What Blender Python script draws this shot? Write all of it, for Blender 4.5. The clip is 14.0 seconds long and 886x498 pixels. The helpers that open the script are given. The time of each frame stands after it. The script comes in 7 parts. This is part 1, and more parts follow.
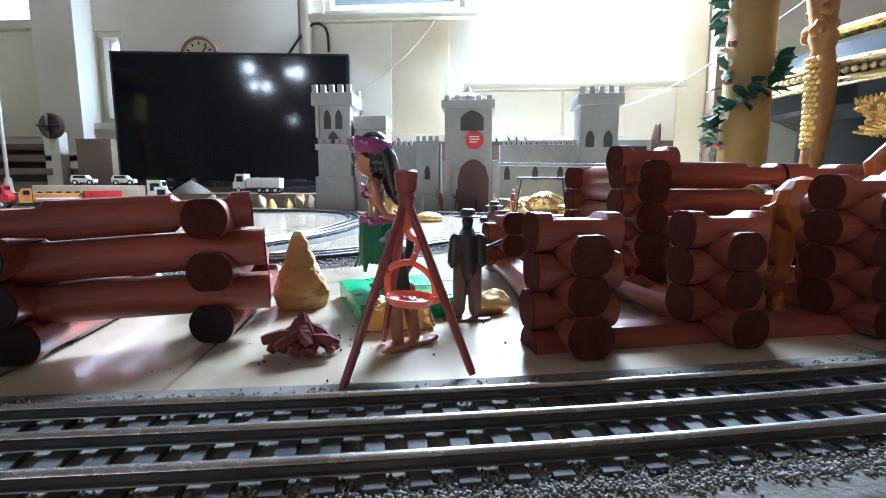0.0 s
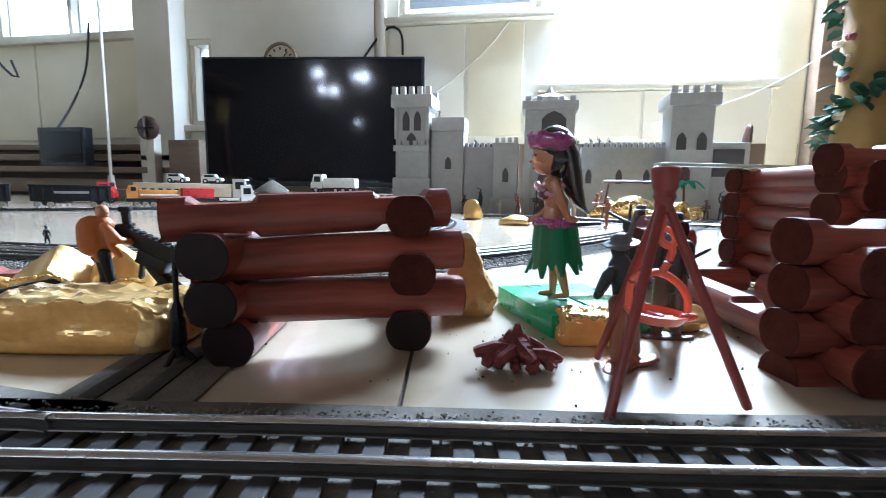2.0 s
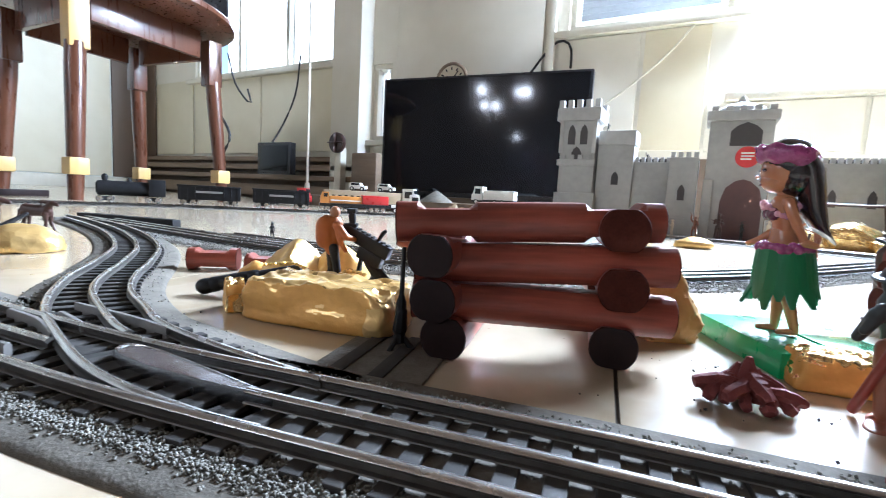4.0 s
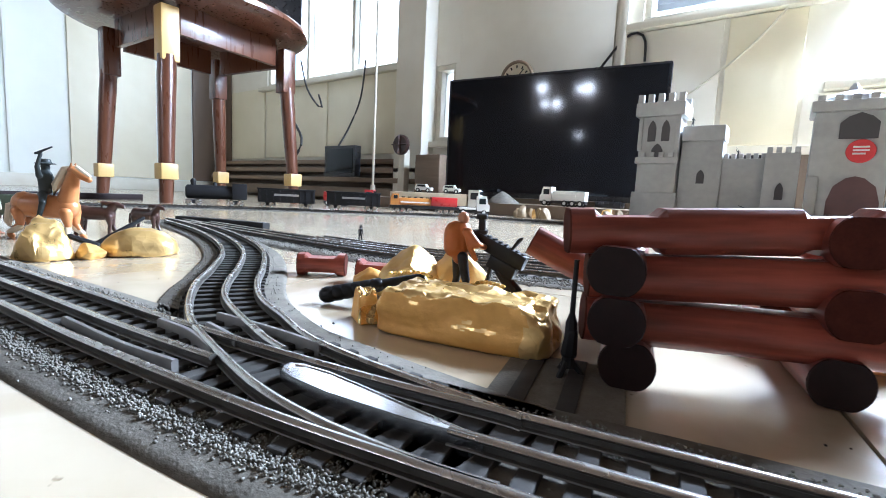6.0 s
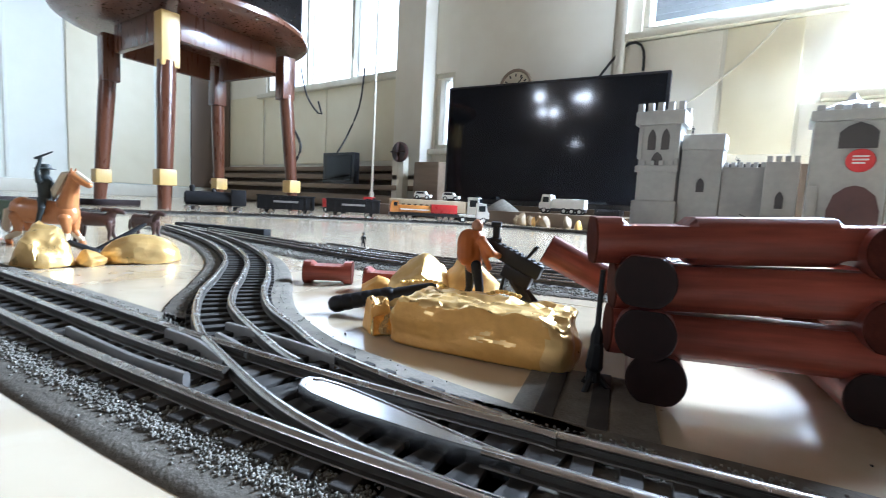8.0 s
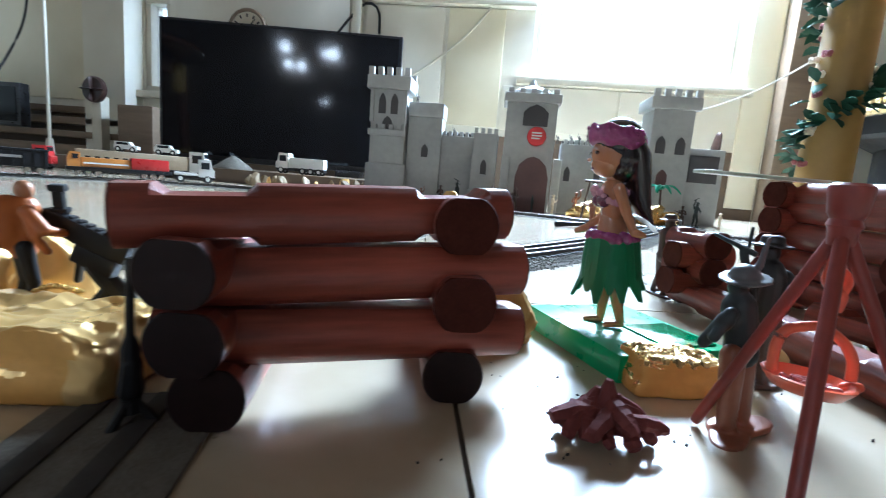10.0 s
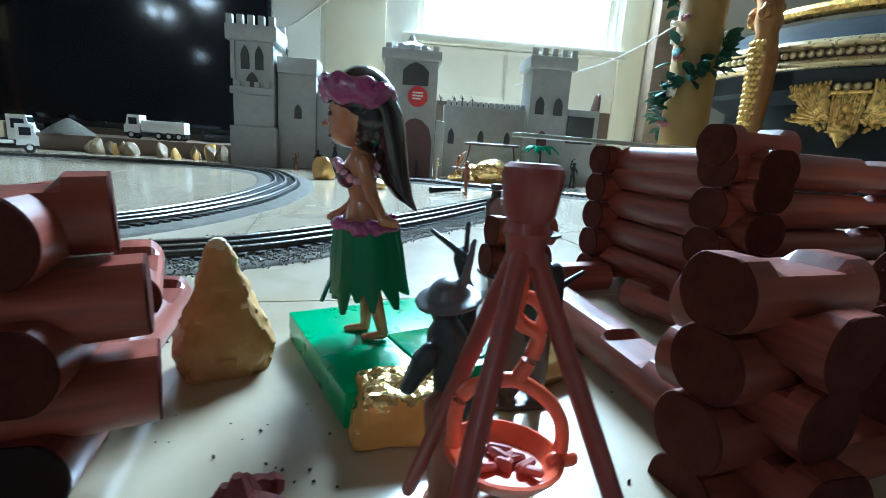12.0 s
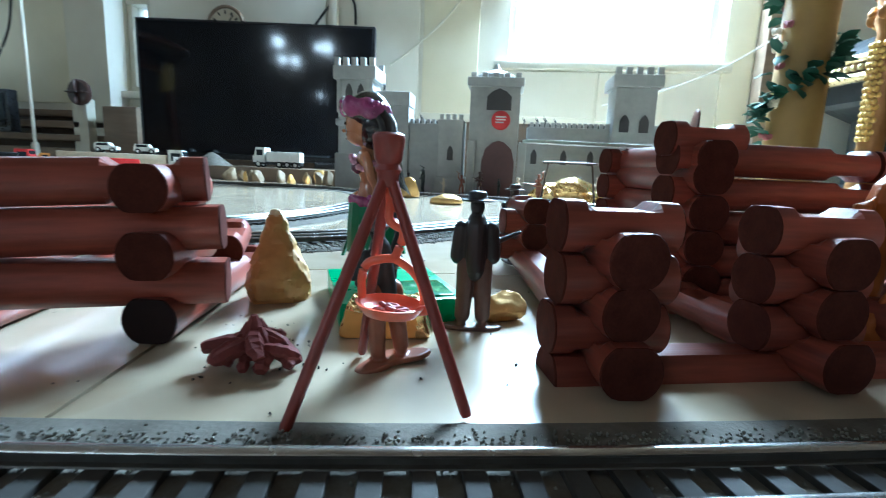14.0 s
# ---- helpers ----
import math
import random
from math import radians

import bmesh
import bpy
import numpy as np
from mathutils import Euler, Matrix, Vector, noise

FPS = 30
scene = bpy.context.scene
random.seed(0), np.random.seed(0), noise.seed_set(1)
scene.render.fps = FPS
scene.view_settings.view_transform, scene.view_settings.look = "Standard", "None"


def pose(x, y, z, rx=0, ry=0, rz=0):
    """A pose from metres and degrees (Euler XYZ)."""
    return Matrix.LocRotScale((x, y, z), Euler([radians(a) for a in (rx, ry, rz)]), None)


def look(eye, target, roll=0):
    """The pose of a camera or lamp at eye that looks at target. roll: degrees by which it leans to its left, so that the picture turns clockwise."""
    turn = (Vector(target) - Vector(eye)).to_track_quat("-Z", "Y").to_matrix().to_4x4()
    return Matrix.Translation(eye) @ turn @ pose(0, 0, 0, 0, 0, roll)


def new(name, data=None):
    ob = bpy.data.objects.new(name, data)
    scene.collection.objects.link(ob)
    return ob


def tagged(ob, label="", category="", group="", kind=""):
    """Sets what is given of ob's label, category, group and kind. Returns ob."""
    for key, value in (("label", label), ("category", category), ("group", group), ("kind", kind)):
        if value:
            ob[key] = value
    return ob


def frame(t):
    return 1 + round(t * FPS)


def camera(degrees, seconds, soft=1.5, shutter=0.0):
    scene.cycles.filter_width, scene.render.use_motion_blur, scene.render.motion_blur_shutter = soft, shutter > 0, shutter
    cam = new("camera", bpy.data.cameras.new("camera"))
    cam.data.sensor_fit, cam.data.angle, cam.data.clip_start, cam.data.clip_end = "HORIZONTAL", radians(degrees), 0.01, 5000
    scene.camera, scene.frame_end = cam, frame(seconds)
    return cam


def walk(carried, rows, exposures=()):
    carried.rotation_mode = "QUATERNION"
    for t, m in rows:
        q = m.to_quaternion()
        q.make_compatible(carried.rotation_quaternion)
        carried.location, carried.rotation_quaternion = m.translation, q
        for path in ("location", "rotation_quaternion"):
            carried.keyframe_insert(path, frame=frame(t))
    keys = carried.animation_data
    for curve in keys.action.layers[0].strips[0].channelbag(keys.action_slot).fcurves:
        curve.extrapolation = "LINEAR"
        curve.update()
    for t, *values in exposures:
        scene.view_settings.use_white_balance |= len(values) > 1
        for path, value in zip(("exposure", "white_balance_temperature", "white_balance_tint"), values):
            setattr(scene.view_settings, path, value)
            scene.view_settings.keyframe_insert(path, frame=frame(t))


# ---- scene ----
cam = camera(87.4, 14.0, soft=0.9, shutter=0.4)
# seconds, x, y, z, yaw, pitch, lean
PATH = [
    (0.0, 0.0277, 0.0211, 0.0742, 4.68, -7.54, -0.13),
    (0.5, 0.0153, 0.0234, 0.0721, 5.38, -7.69, -0.66),
    (1.0, -0.0097, 0.0251, 0.0719, 8.17, -7.45, -0.73),
    (1.5, -0.0317, 0.0306, 0.0715, 9.89, -7.52, -0.9),
    (2.0, -0.0463, 0.0331, 0.0715, 11.21, -7.25, -1.02),
    (2.5, -0.0541, 0.0269, 0.0707, 17.36, -7.21, -1.71),
    (3.0, -0.0622, 0.0234, 0.0702, 24.57, -6.8, -2.02),
    (3.5, -0.0669, 0.0241, 0.0699, 25.96, -6.7, -2.48),
    (4.0, -0.0695, 0.0203, 0.0693, 29.47, -6.25, -3.15),
    (6.5, -0.1307, 0.014, 0.069, 36.74, -6.97, -2.66),
    (7.0, -0.134, 0.0148, 0.0684, 37.23, -7.51, -2.78),
    (7.5, -0.1338, 0.0134, 0.0686, 37.69, -7.13, -3.05),
    (8.0, -0.1318, 0.0134, 0.0687, 35.92, -5.62, -2.99),
    (8.5, -0.1256, 0.026, 0.0697, 25.88, -6.73, -2.78),
    (9.0, -0.117, 0.0413, 0.0692, 17.53, -6.27, -4.12),
    (11.5, -0.0386, 0.1299, 0.0824, -3.78, -12.41, -3.82),
    (12.0, -0.0224, 0.1363, 0.0824, -5.3, -12.13, -3.88),
    (12.5, -0.0068, 0.1384, 0.0819, -5.38, -11.62, -3.88),
    (13.0, 0.003, 0.1262, 0.083, 3.76, -12.41, -2.98),
    (13.5, 0.0242, 0.0956, 0.0709, 3.31, -11.88, -2.32),
    (14.0, 0.0322, 0.0718, 0.0713, 7.35, -9.73, -2.46),
]


def aimed(x, y, z, yaw, pitch, lean):
    a, p = radians(yaw), radians(pitch)
    ahead = Vector((-math.sin(a) * math.cos(p), math.cos(a) * math.cos(p), math.sin(p)))
    eye = Vector((x, y, z))
    return look(eye, eye + ahead, -lean)


EXPOSURES = [(0.0, 1.38, 4930, 10), (2.0, 1.30, 4970, 9), (3.0, 1.50, 5120, 11), (4.0, 1.64, 5190, 12), (7.5, 1.44, 5180, 11), (8.5, 1.50, 5090, 9), (9.0, 1.46, 5060, 9), (11.5, 0.64, 4610, -6), (12.5, 0.64, 4600, -7), (14.0, 1.10, 4560, -6)]
walk(cam, [(t, aimed(*row)) for t, *row in PATH], EXPOSURES)

# ---- world and light ----
world = bpy.data.worlds.new("daylight")
scene.world = world
world.use_nodes = True
sky = world.node_tree.nodes.new("ShaderNodeTexSky")
sky.sky_type = "NISHITA"
sky.sun_disc = False
sky.sun_elevation, sky.sun_rotation = radians(38), radians(10)
back = world.node_tree.nodes["Background"]
back.inputs["Strength"].default_value = 0.12
world.node_tree.links.new(sky.outputs[0], back.inputs["Color"])


def area_lamp(name, place, target, width, height, watts, colour):
    data = bpy.data.lights.new(name, "AREA")
    data.shape, data.size, data.size_y, data.energy, data.color = "RECTANGLE", width, height, watts, colour
    ob = new(name, data)
    ob.matrix_world = look(place, target)
    return ob


# sky light that falls in through the two high windows of the far wall
area_lamp("window_light", (0.45, 2.33, 1.54), (0.1, 0.25, 0.0), 0.82, 0.55, 124.0, (0.90, 0.96, 1.0))
area_lamp("window_light", (-2.87, 2.33, 1.36), (-4.3, 0.6, 0.4), 1.6, 0.85, 7.0, (0.9, 0.96, 1.0))


# ---- materials ----
def rgb(c):
    return (*c, 1.0)


def material(name, base, second=None, rough=0.5, metal=0.0, grain=300.0, mix=0.5, bump=0.15, depth=0.0006, coat=0.0, stretch=None,
             rough_var=0.12, per_object=0.0, spec=0.5):
    m = bpy.data.materials.new(name)
    m.use_nodes = True
    nt = m.node_tree
    n, l = nt.nodes, nt.links
    b = n["Principled BSDF"]
    second = second or tuple(min(1.0, v * 0.78) for v in base)
    co = n.new("ShaderNodeTexCoord")
    mp = n.new("ShaderNodeMapping")
    l.new(co.outputs["Object"], mp.inputs["Vector"])
    if stretch:
        mp.inputs["Scale"].default_value = stretch
    big = n.new("ShaderNodeTexNoise")
    big.inputs["Scale"].default_value = grain * 0.16
    big.inputs["Detail"].default_value = 3
    fine = n.new("ShaderNodeTexNoise")
    fine.inputs["Scale"].default_value = grain
    fine.inputs["Detail"].default_value = 4
    for t in (big, fine):
        l.new(mp.outputs[0], t.inputs["Vector"])
    add = n.new("ShaderNodeMath")
    add.operation = "MULTIPLY_ADD"
    l.new(big.outputs["Fac"], add.inputs[0])
    add.inputs[1].default_value = 0.6
    half = n.new("ShaderNodeMath")
    half.operation = "MULTIPLY"
    l.new(fine.outputs["Fac"], half.inputs[0])
    half.inputs[1].default_value = 0.4
    l.new(half.outputs[0], add.inputs[2])
    ramp = n.new("ShaderNodeValToRGB")
    ramp.color_ramp.elements[0].position, ramp.color_ramp.elements[1].position = 0.5 - 0.5 * (1 - mix) * 0.5 - 0.08, 0.5 + 0.18
    ramp.color_ramp.elements[0].color, ramp.color_ramp.elements[1].color = rgb(second), rgb(base)
    l.new(add.outputs[0], ramp.inputs["Fac"])
    colour = ramp.outputs["Color"]
    if per_object:
        info = n.new("ShaderNodeObjectInfo")
        hsv = n.new("ShaderNodeHueSaturation")
        mr = n.new("ShaderNodeMapRange")
        mr.inputs["To Min"].default_value, mr.inputs["To Max"].default_value = 1 - per_object, 1 + per_object
        l.new(info.outputs["Random"], mr.inputs["Value"])
        l.new(mr.outputs[0], hsv.inputs["Value"])
        l.new(colour, hsv.inputs["Color"])
        colour = hsv.outputs["Color"]
    l.new(colour, b.inputs["Base Color"])
    mr = n.new("ShaderNodeMapRange")
    mr.inputs["To Min"].default_value, mr.inputs["To Max"].default_value = max(0.02, rough - rough_var), min(1, rough + rough_var)
    l.new(fine.outputs["Fac"], mr.inputs["Value"])
    l.new(mr.outputs[0], b.inputs["Roughness"])
    b.inputs["Metallic"].default_value = metal
    b.inputs["Specular IOR Level"].default_value = spec
    b.inputs["Coat Weight"].default_value = coat
    b.inputs["Coat Roughness"].default_value = 0.12
    if bump:
        bp = n.new("ShaderNodeBump")
        bp.inputs["Strength"].default_value, bp.inputs["Distance"].default_value = bump, depth
        l.new(add.outputs[0], bp.inputs["Height"])
        l.new(bp.outputs[0], b.inputs["Normal"])
    return m


def glow(name, colour, strength):
    m = bpy.data.materials.new(name)
    m.use_nodes = True
    n = m.node_tree.nodes
    e = n.new("ShaderNodeEmission")
    e.inputs["Color"].default_value, e.inputs["Strength"].default_value = rgb(colour), strength
    m.node_tree.links.new(e.outputs[0], n["Material Output"].inputs["Surface"])
    return m


LOG = material("stained_wood", (0.30, 0.068, 0.040), (0.105, 0.023, 0.014), rough=0.40, grain=360, mix=0.9, stretch=(0.09, 1, 1), bump=0.6, depth=0.0006, coat=0.12, per_object=0.24, spec=0.35)
# end grain, its tone lowered to hold the backlit ends' shade
LOG_END = material("shaded_end_grain", (0.075, 0.021, 0.014), (0.038, 0.011, 0.008), rough=0.8, spec=0.05, grain=900, bump=0.3, depth=0.0004)
GOLD = material("gold_painted_rock", (0.80, 0.54, 0.20), (0.62, 0.38, 0.11), rough=0.36, metal=0.55, grain=110, bump=0.35, depth=0.0018, rough_var=0.1)
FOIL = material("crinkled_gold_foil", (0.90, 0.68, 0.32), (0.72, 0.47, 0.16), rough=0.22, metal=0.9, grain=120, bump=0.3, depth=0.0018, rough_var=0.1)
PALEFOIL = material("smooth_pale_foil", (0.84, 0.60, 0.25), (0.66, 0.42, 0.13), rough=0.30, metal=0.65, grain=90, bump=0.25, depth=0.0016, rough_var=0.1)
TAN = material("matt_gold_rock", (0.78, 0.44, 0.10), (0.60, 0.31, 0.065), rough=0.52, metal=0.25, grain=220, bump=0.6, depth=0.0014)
OLIVE = material("olive_tan_rock", (0.62, 0.365, 0.115), (0.46, 0.255, 0.075), rough=0.5, grain=260, bump=0.6, depth=0.0012)
PALEROCK = material("pale_rock_tip", (0.75, 0.66, 0.45), (0.62, 0.52, 0.32), rough=0.4, grain=200, bump=0.4)
DULL = material("dull_rubble", (0.26, 0.19, 0.10), (0.14, 0.10, 0.055), rough=0.6, grain=160, bump=0.6, depth=0.0016)
RED = material("red_plastic", (0.235, 0.031, 0.019), (0.155, 0.020, 0.013), rough=0.42, grain=260, bump=0.15, coat=0.1)
MAROON = material("maroon_plastic", (0.19, 0.048, 0.042), (0.11, 0.028, 0.026), spec=0.2, rough=0.7, grain=420, bump=0.9, depth=0.0011)
BROWN = material("brown_plastic", (0.07, 0.035, 0.026), (0.042, 0.022, 0.018), rough=0.36, grain=300, bump=0.3, depth=0.0004)
TEAL = material("grey_teal_plastic", (0.040, 0.048, 0.047), (0.022, 0.027, 0.027), spec=0.3, rough=0.42, grain=300, bump=0.3, depth=0.0004)
RUSSET = material("russet_plastic", (0.27, 0.095, 0.045), (0.18, 0.06, 0.03), rough=0.36, grain=300, bump=0.3, depth=0.0004)
BLACK = material("black_plastic", (0.014, 0.014, 0.015), (0.008, 0.008, 0.009), spec=0.25, rough=0.45, grain=300, bump=0.15)
GREEN = material("green_plastic", (0.012, 0.36, 0.12), (0.009, 0.30, 0.095), rough=0.3, grain=120, bump=0.05, coat=0.35)
SKIRT = material("green_skirt", (0.008, 0.16, 0.055), (0.005, 0.10, 0.035), rough=0.42, grain=420, stretch=(1, 1, 0.12), bump=0.6, depth=0.0009)
SKIN = material("painted_skin", (0.44, 0.20, 0.09), (0.36, 0.15, 0.065), rough=0.2, grain=200, bump=0.05, coat=0.6)
HAIR = material("black_hair_paint", (0.012, 0.009, 0.012), (0.006, 0.005, 0.006), rough=0.2, grain=350, stretch=(1, 1, 0.2), bump=0.4, depth=0.0006, coat=0.6)
PINK = material("pink_flowers", (0.33, 0.055, 0.20), (0.17, 0.022, 0.10), rough=0.22, grain=600, bump=0.9, depth=0.0012, coat=0.6)
STEEL = material("tinned_rail", (0.62, 0.61, 0.59), (0.48, 0.465, 0.44), rough=0.26, metal=0.95, grain=140, bump=0.02, rough_var=0.06)
# rail web and foot: brown tarnish with the shade below the head painted in
RAILSIDE = material("tarnished_shaded_rail_side", (0.13, 0.12, 0.105), (0.07, 0.062, 0.052), rough=0.42, metal=0.6, grain=160, bump=0.05)
TIE = material("dark_tie", (0.052, 0.048, 0.043), (0.028, 0.026, 0.024), spec=0.2, rough=0.75, grain=600, bump=0.3, per_object=0.25)
BALLAST = material("grey_ballast", (0.15, 0.136, 0.112), (0.09, 0.08, 0.065), rough=0.95, grain=700, bump=0.8, depth=0.0010, spec=0.15)
STONES = material("ballast_stones", (0.23, 0.22, 0.19), (0.13, 0.12, 0.10), rough=0.95, grain=300, bump=0.3, spec=0.1)
WALL = material("cream_wallboard", (0.80, 0.775, 0.675), (0.72, 0.68, 0.565), rough=0.6, grain=9, bump=0.06, depth=0.003)
WALL_Y = material("yellowed_wallboard", (0.78, 0.73, 0.56), (0.70, 0.64, 0.46), rough=0.5, grain=9, bump=0.05, depth=0.003)
WALL_W = material("white_wallboard", (0.80, 0.81, 0.74), (0.73, 0.74, 0.65), rough=0.55, grain=8, bump=0.05, depth=0.003)
TRIMM = material("cream_trim", (0.7, 0.67, 0.56), (0.6, 0.56, 0.44), rough=0.45, grain=20, bump=0.05)
CEIL = material("ceiling_paint", (0.15, 0.10, 0.06), rough=0.8, grain=12, bump=0.1)
BOARD = material("weathered_boards", (0.27, 0.20, 0.13), (0.16, 0.11, 0.07), rough=0.6, grain=60, stretch=(0.15, 1, 1), bump=0.3, depth=0.002)
DARKWOOD = material("dark_varnished_wood", (0.13, 0.048, 0.022), (0.07, 0.024, 0.012), rough=0.3, grain=70, stretch=(1, 1, 0.15), bump=0.15, coat=0.5)
OAK = material("pale_oak", (0.6, 0.42, 0.15), (0.5, 0.33, 0.1), rough=0.4, grain=80, stretch=(1, 1, 0.2), bump=0.1)
CASTLE = material("grey_castle_plastic", (0.42, 0.42, 0.40), (0.31, 0.31, 0.30), rough=0.55, grain=55, bump=0.35, depth=0.003)
CASTLE_DK = material("dark_castle_opening", (0.07, 0.065, 0.065), (0.05, 0.045, 0.045), rough=0.7, grain=60, bump=0.2)
SCREEN = material("black_screen", (0.005, 0.007, 0.011), (0.004, 0.005, 0.008), spec=0.32, rough=0.075, grain=30, bump=0.0, rough_var=0.03)
BEZEL = material("black_bezel", (0.014, 0.014, 0.016), rough=0.3, grain=100, bump=0.05)
WHITE = material("white_plastic", (0.78, 0.78, 0.75), (0.68, 0.68, 0.64), rough=0.35, grain=90, bump=0.05)
CARRED = material("bright_red_plastic", (0.5, 0.03, 0.03), (0.4, 0.02, 0.02), rough=0.3, grain=90, bump=0.05, coat=0.4)
SILVER = material("silver_coach", (0.5, 0.5, 0.5), (0.36, 0.36, 0.36), rough=0.35, metal=0.8, grain=60, bump=0.1)
RUBBER = material("tyre_rubber", (0.02, 0.02, 0.02), rough=0.75, grain=300, bump=0.2)
GLASSY = material("dark_window", (0.02, 0.025, 0.03), rough=0.1, grain=60, bump=0.0, rough_var=0.02)
ORANGE = material("orange_jacket_plastic", (0.42, 0.13, 0.025), (0.33, 0.09, 0.016), rough=0.4, grain=260, bump=0.25, depth=0.0005)
BAY = material("bay_horse_plastic", (0.40, 0.115, 0.018), (0.28, 0.075, 0.012), rough=0.45, grain=160, bump=0.15, spec=0.3)
HORSE = material("palomino_plastic", (0.52, 0.22, 0.075), (0.40, 0.15, 0.045), rough=0.32, grain=160, bump=0.1, coat=0.3)
CREAM = material("cream_plastic", (0.7, 0.62, 0.48), (0.58, 0.48, 0.33), rough=0.4, grain=200, bump=0.2)
PALM = material("palm_green_plastic", (0.02, 0.32, 0.18), (0.015, 0.24, 0.13), rough=0.4, grain=300, bump=0.2)
GILT = material("gilded_carving", (0.95, 0.67, 0.20), (0.58, 0.34, 0.075), rough=0.28, metal=0.6, grain=60, bump=0.9, depth=0.006)
OCHRE = material("ochre_column_paint", (0.27, 0.165, 0.04), (0.20, 0.115, 0.026), rough=0.5, grain=25, bump=0.15, depth=0.003)
LEAF = material("dark_leaf", (0.020, 0.070, 0.038), (0.010, 0.034, 0.020), spec=0.2, rough=0.62, grain=120, bump=0.3)
FLOWER = material("faded_rose", (0.3, 0.09, 0.09), (0.2, 0.05, 0.06), rough=0.6, grain=120, bump=0.4)
PETAL = material("pale_petal", (0.75, 0.66, 0.5), rough=0.6, grain=120, bump=0.3)
SLATE = material("slate_moulding", (0.020, 0.023, 0.027), (0.010, 0.012, 0.014), spec=0.3, rough=0.36, grain=40, bump=0.1, coat=0.1)
OLDGOLD = material("rubbed_old_gold", (0.46, 0.235, 0.07), (0.24, 0.10, 0.03), rough=0.36, metal=0.45, grain=50, bump=0.7, depth=0.004)
CORD = material("white_cord", (0.75, 0.72, 0.66), rough=0.5, grain=300, bump=0.1)
CABLE = material("black_cable", (0.02, 0.02, 0.02), rough=0.5, grain=200, bump=0.05)
SHIELD = material("red_shield", (0.62, 0.05, 0.05), (0.5, 0.035, 0.035), rough=0.4, grain=80, bump=0.05)
STRIP = material("pale_green_strip", (0.45, 0.5, 0.4), (0.36, 0.42, 0.32), rough=0.3, grain=120, bump=0.05)
SKYGLOW = glow("bright_sky", (0.93, 0.97, 1.0), 4.0)
SKYGLOW_2 = glow("hazy_sky", (0.93, 0.97, 1.0), 2.2)
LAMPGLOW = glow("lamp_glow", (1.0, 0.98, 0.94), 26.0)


def tile_material():
    m = material("marbled_floor_tile", (0.44, 0.37, 0.265), (0.395, 0.325, 0.225), rough=0.21, spec=0.85, grain=22, bump=0.0, depth=0.001, coat=0.35, rough_var=0.04, per_object=0.03)
    nt = m.node_tree
    n, l = nt.nodes, nt.links
    b = n["Principled BSDF"]
    src = b.inputs["Base Color"].links[0].from_socket
    co = n.new("ShaderNodeNewGeometry")
    warp = n.new("ShaderNodeTexNoise")
    warp.inputs["Scale"].default_value, warp.inputs["Detail"].default_value = 9, 6
    l.new(co.outputs["Position"], warp.inputs["Vector"])
    mixv = n.new("ShaderNodeVectorMath")
    mixv.operation = "MULTIPLY_ADD"
    mixv.inputs[1].default_value = (0.16, 0.16, 0.16)
    l.new(warp.outputs["Color"], mixv.inputs[0])
    l.new(co.outputs["Position"], mixv.inputs[2])
    vein = n.new("ShaderNodeTexWave")
    vein.inputs["Scale"].default_value, vein.inputs["Distortion"].default_value, vein.inputs["Detail"].default_value = 3.0, 7.0, 3.0
    l.new(mixv.outputs[0], vein.inputs["Vector"])
    ramp = n.new("ShaderNodeValToRGB")
    ramp.color_ramp.elements[0].position, ramp.color_ramp.elements[1].position = 0.0, 0.14
    ramp.color_ramp.elements[0].color, ramp.color_ramp.elements[1].color = (0.90, 0.87, 0.82, 1), (1, 1, 1, 1)
    l.new(vein.outputs["Fac"], ramp.inputs["Fac"])
    # small scuffs and crumbs of dirt
    spots = n.new("ShaderNodeTexNoise")
    spots.inputs["Scale"].default_value, spots.inputs["Detail"].default_value = 130, 2
    l.new(co.outputs["Position"], spots.inputs["Vector"])
    ramp2 = n.new("ShaderNodeValToRGB")
    ramp2.color_ramp.elements[0].position, ramp2.color_ramp.elements[1].position = 0.2, 0.25
    ramp2.color_ramp.elements[0].color, ramp2.color_ramp.elements[1].color = (0.4, 0.34, 0.26, 1), (1, 1, 1, 1)
    l.new(spots.outputs["Fac"], ramp2.inputs["Fac"])
    smudge = n.new("ShaderNodeTexNoise")
    smudge.inputs["Scale"].default_value, smudge.inputs["Detail"].default_value = 26, 6
    l.new(mixv.outputs[0], smudge.inputs["Vector"])
    ramp3 = n.new("ShaderNodeValToRGB")
    ramp3.color_ramp.elements[0].position, ramp3.color_ramp.elements[1].position = 0.36, 0.56
    ramp3.color_ramp.elements[0].color, ramp3.color_ramp.elements[1].color = (0.94, 0.93, 0.91, 1), (1, 1, 1, 1)
    l.new(smudge.outputs["Fac"], ramp3.inputs["Fac"])
    last = src
    for r in (ramp, ramp2, ramp3):
        mx = n.new("ShaderNodeMix")
        mx.data_type, mx.blend_type = "RGBA", "MULTIPLY"
        mx.inputs["Factor"].default_value = 1.0
        l.new(last, mx.inputs["A"])
        l.new(r.outputs["Color"], mx.inputs["B"])
        last = mx.outputs["Result"]
    l.new(last, b.inputs["Base Color"])
    return m


# near-black: shade painted on log ends, also the far floor strip's colour
NEAR_BLACK = material("near_black_wood", (0.020, 0.009, 0.008), (0.010, 0.005, 0.004), rough=0.55, grain=420, bump=0.4, depth=0.0005, spec=0.2)
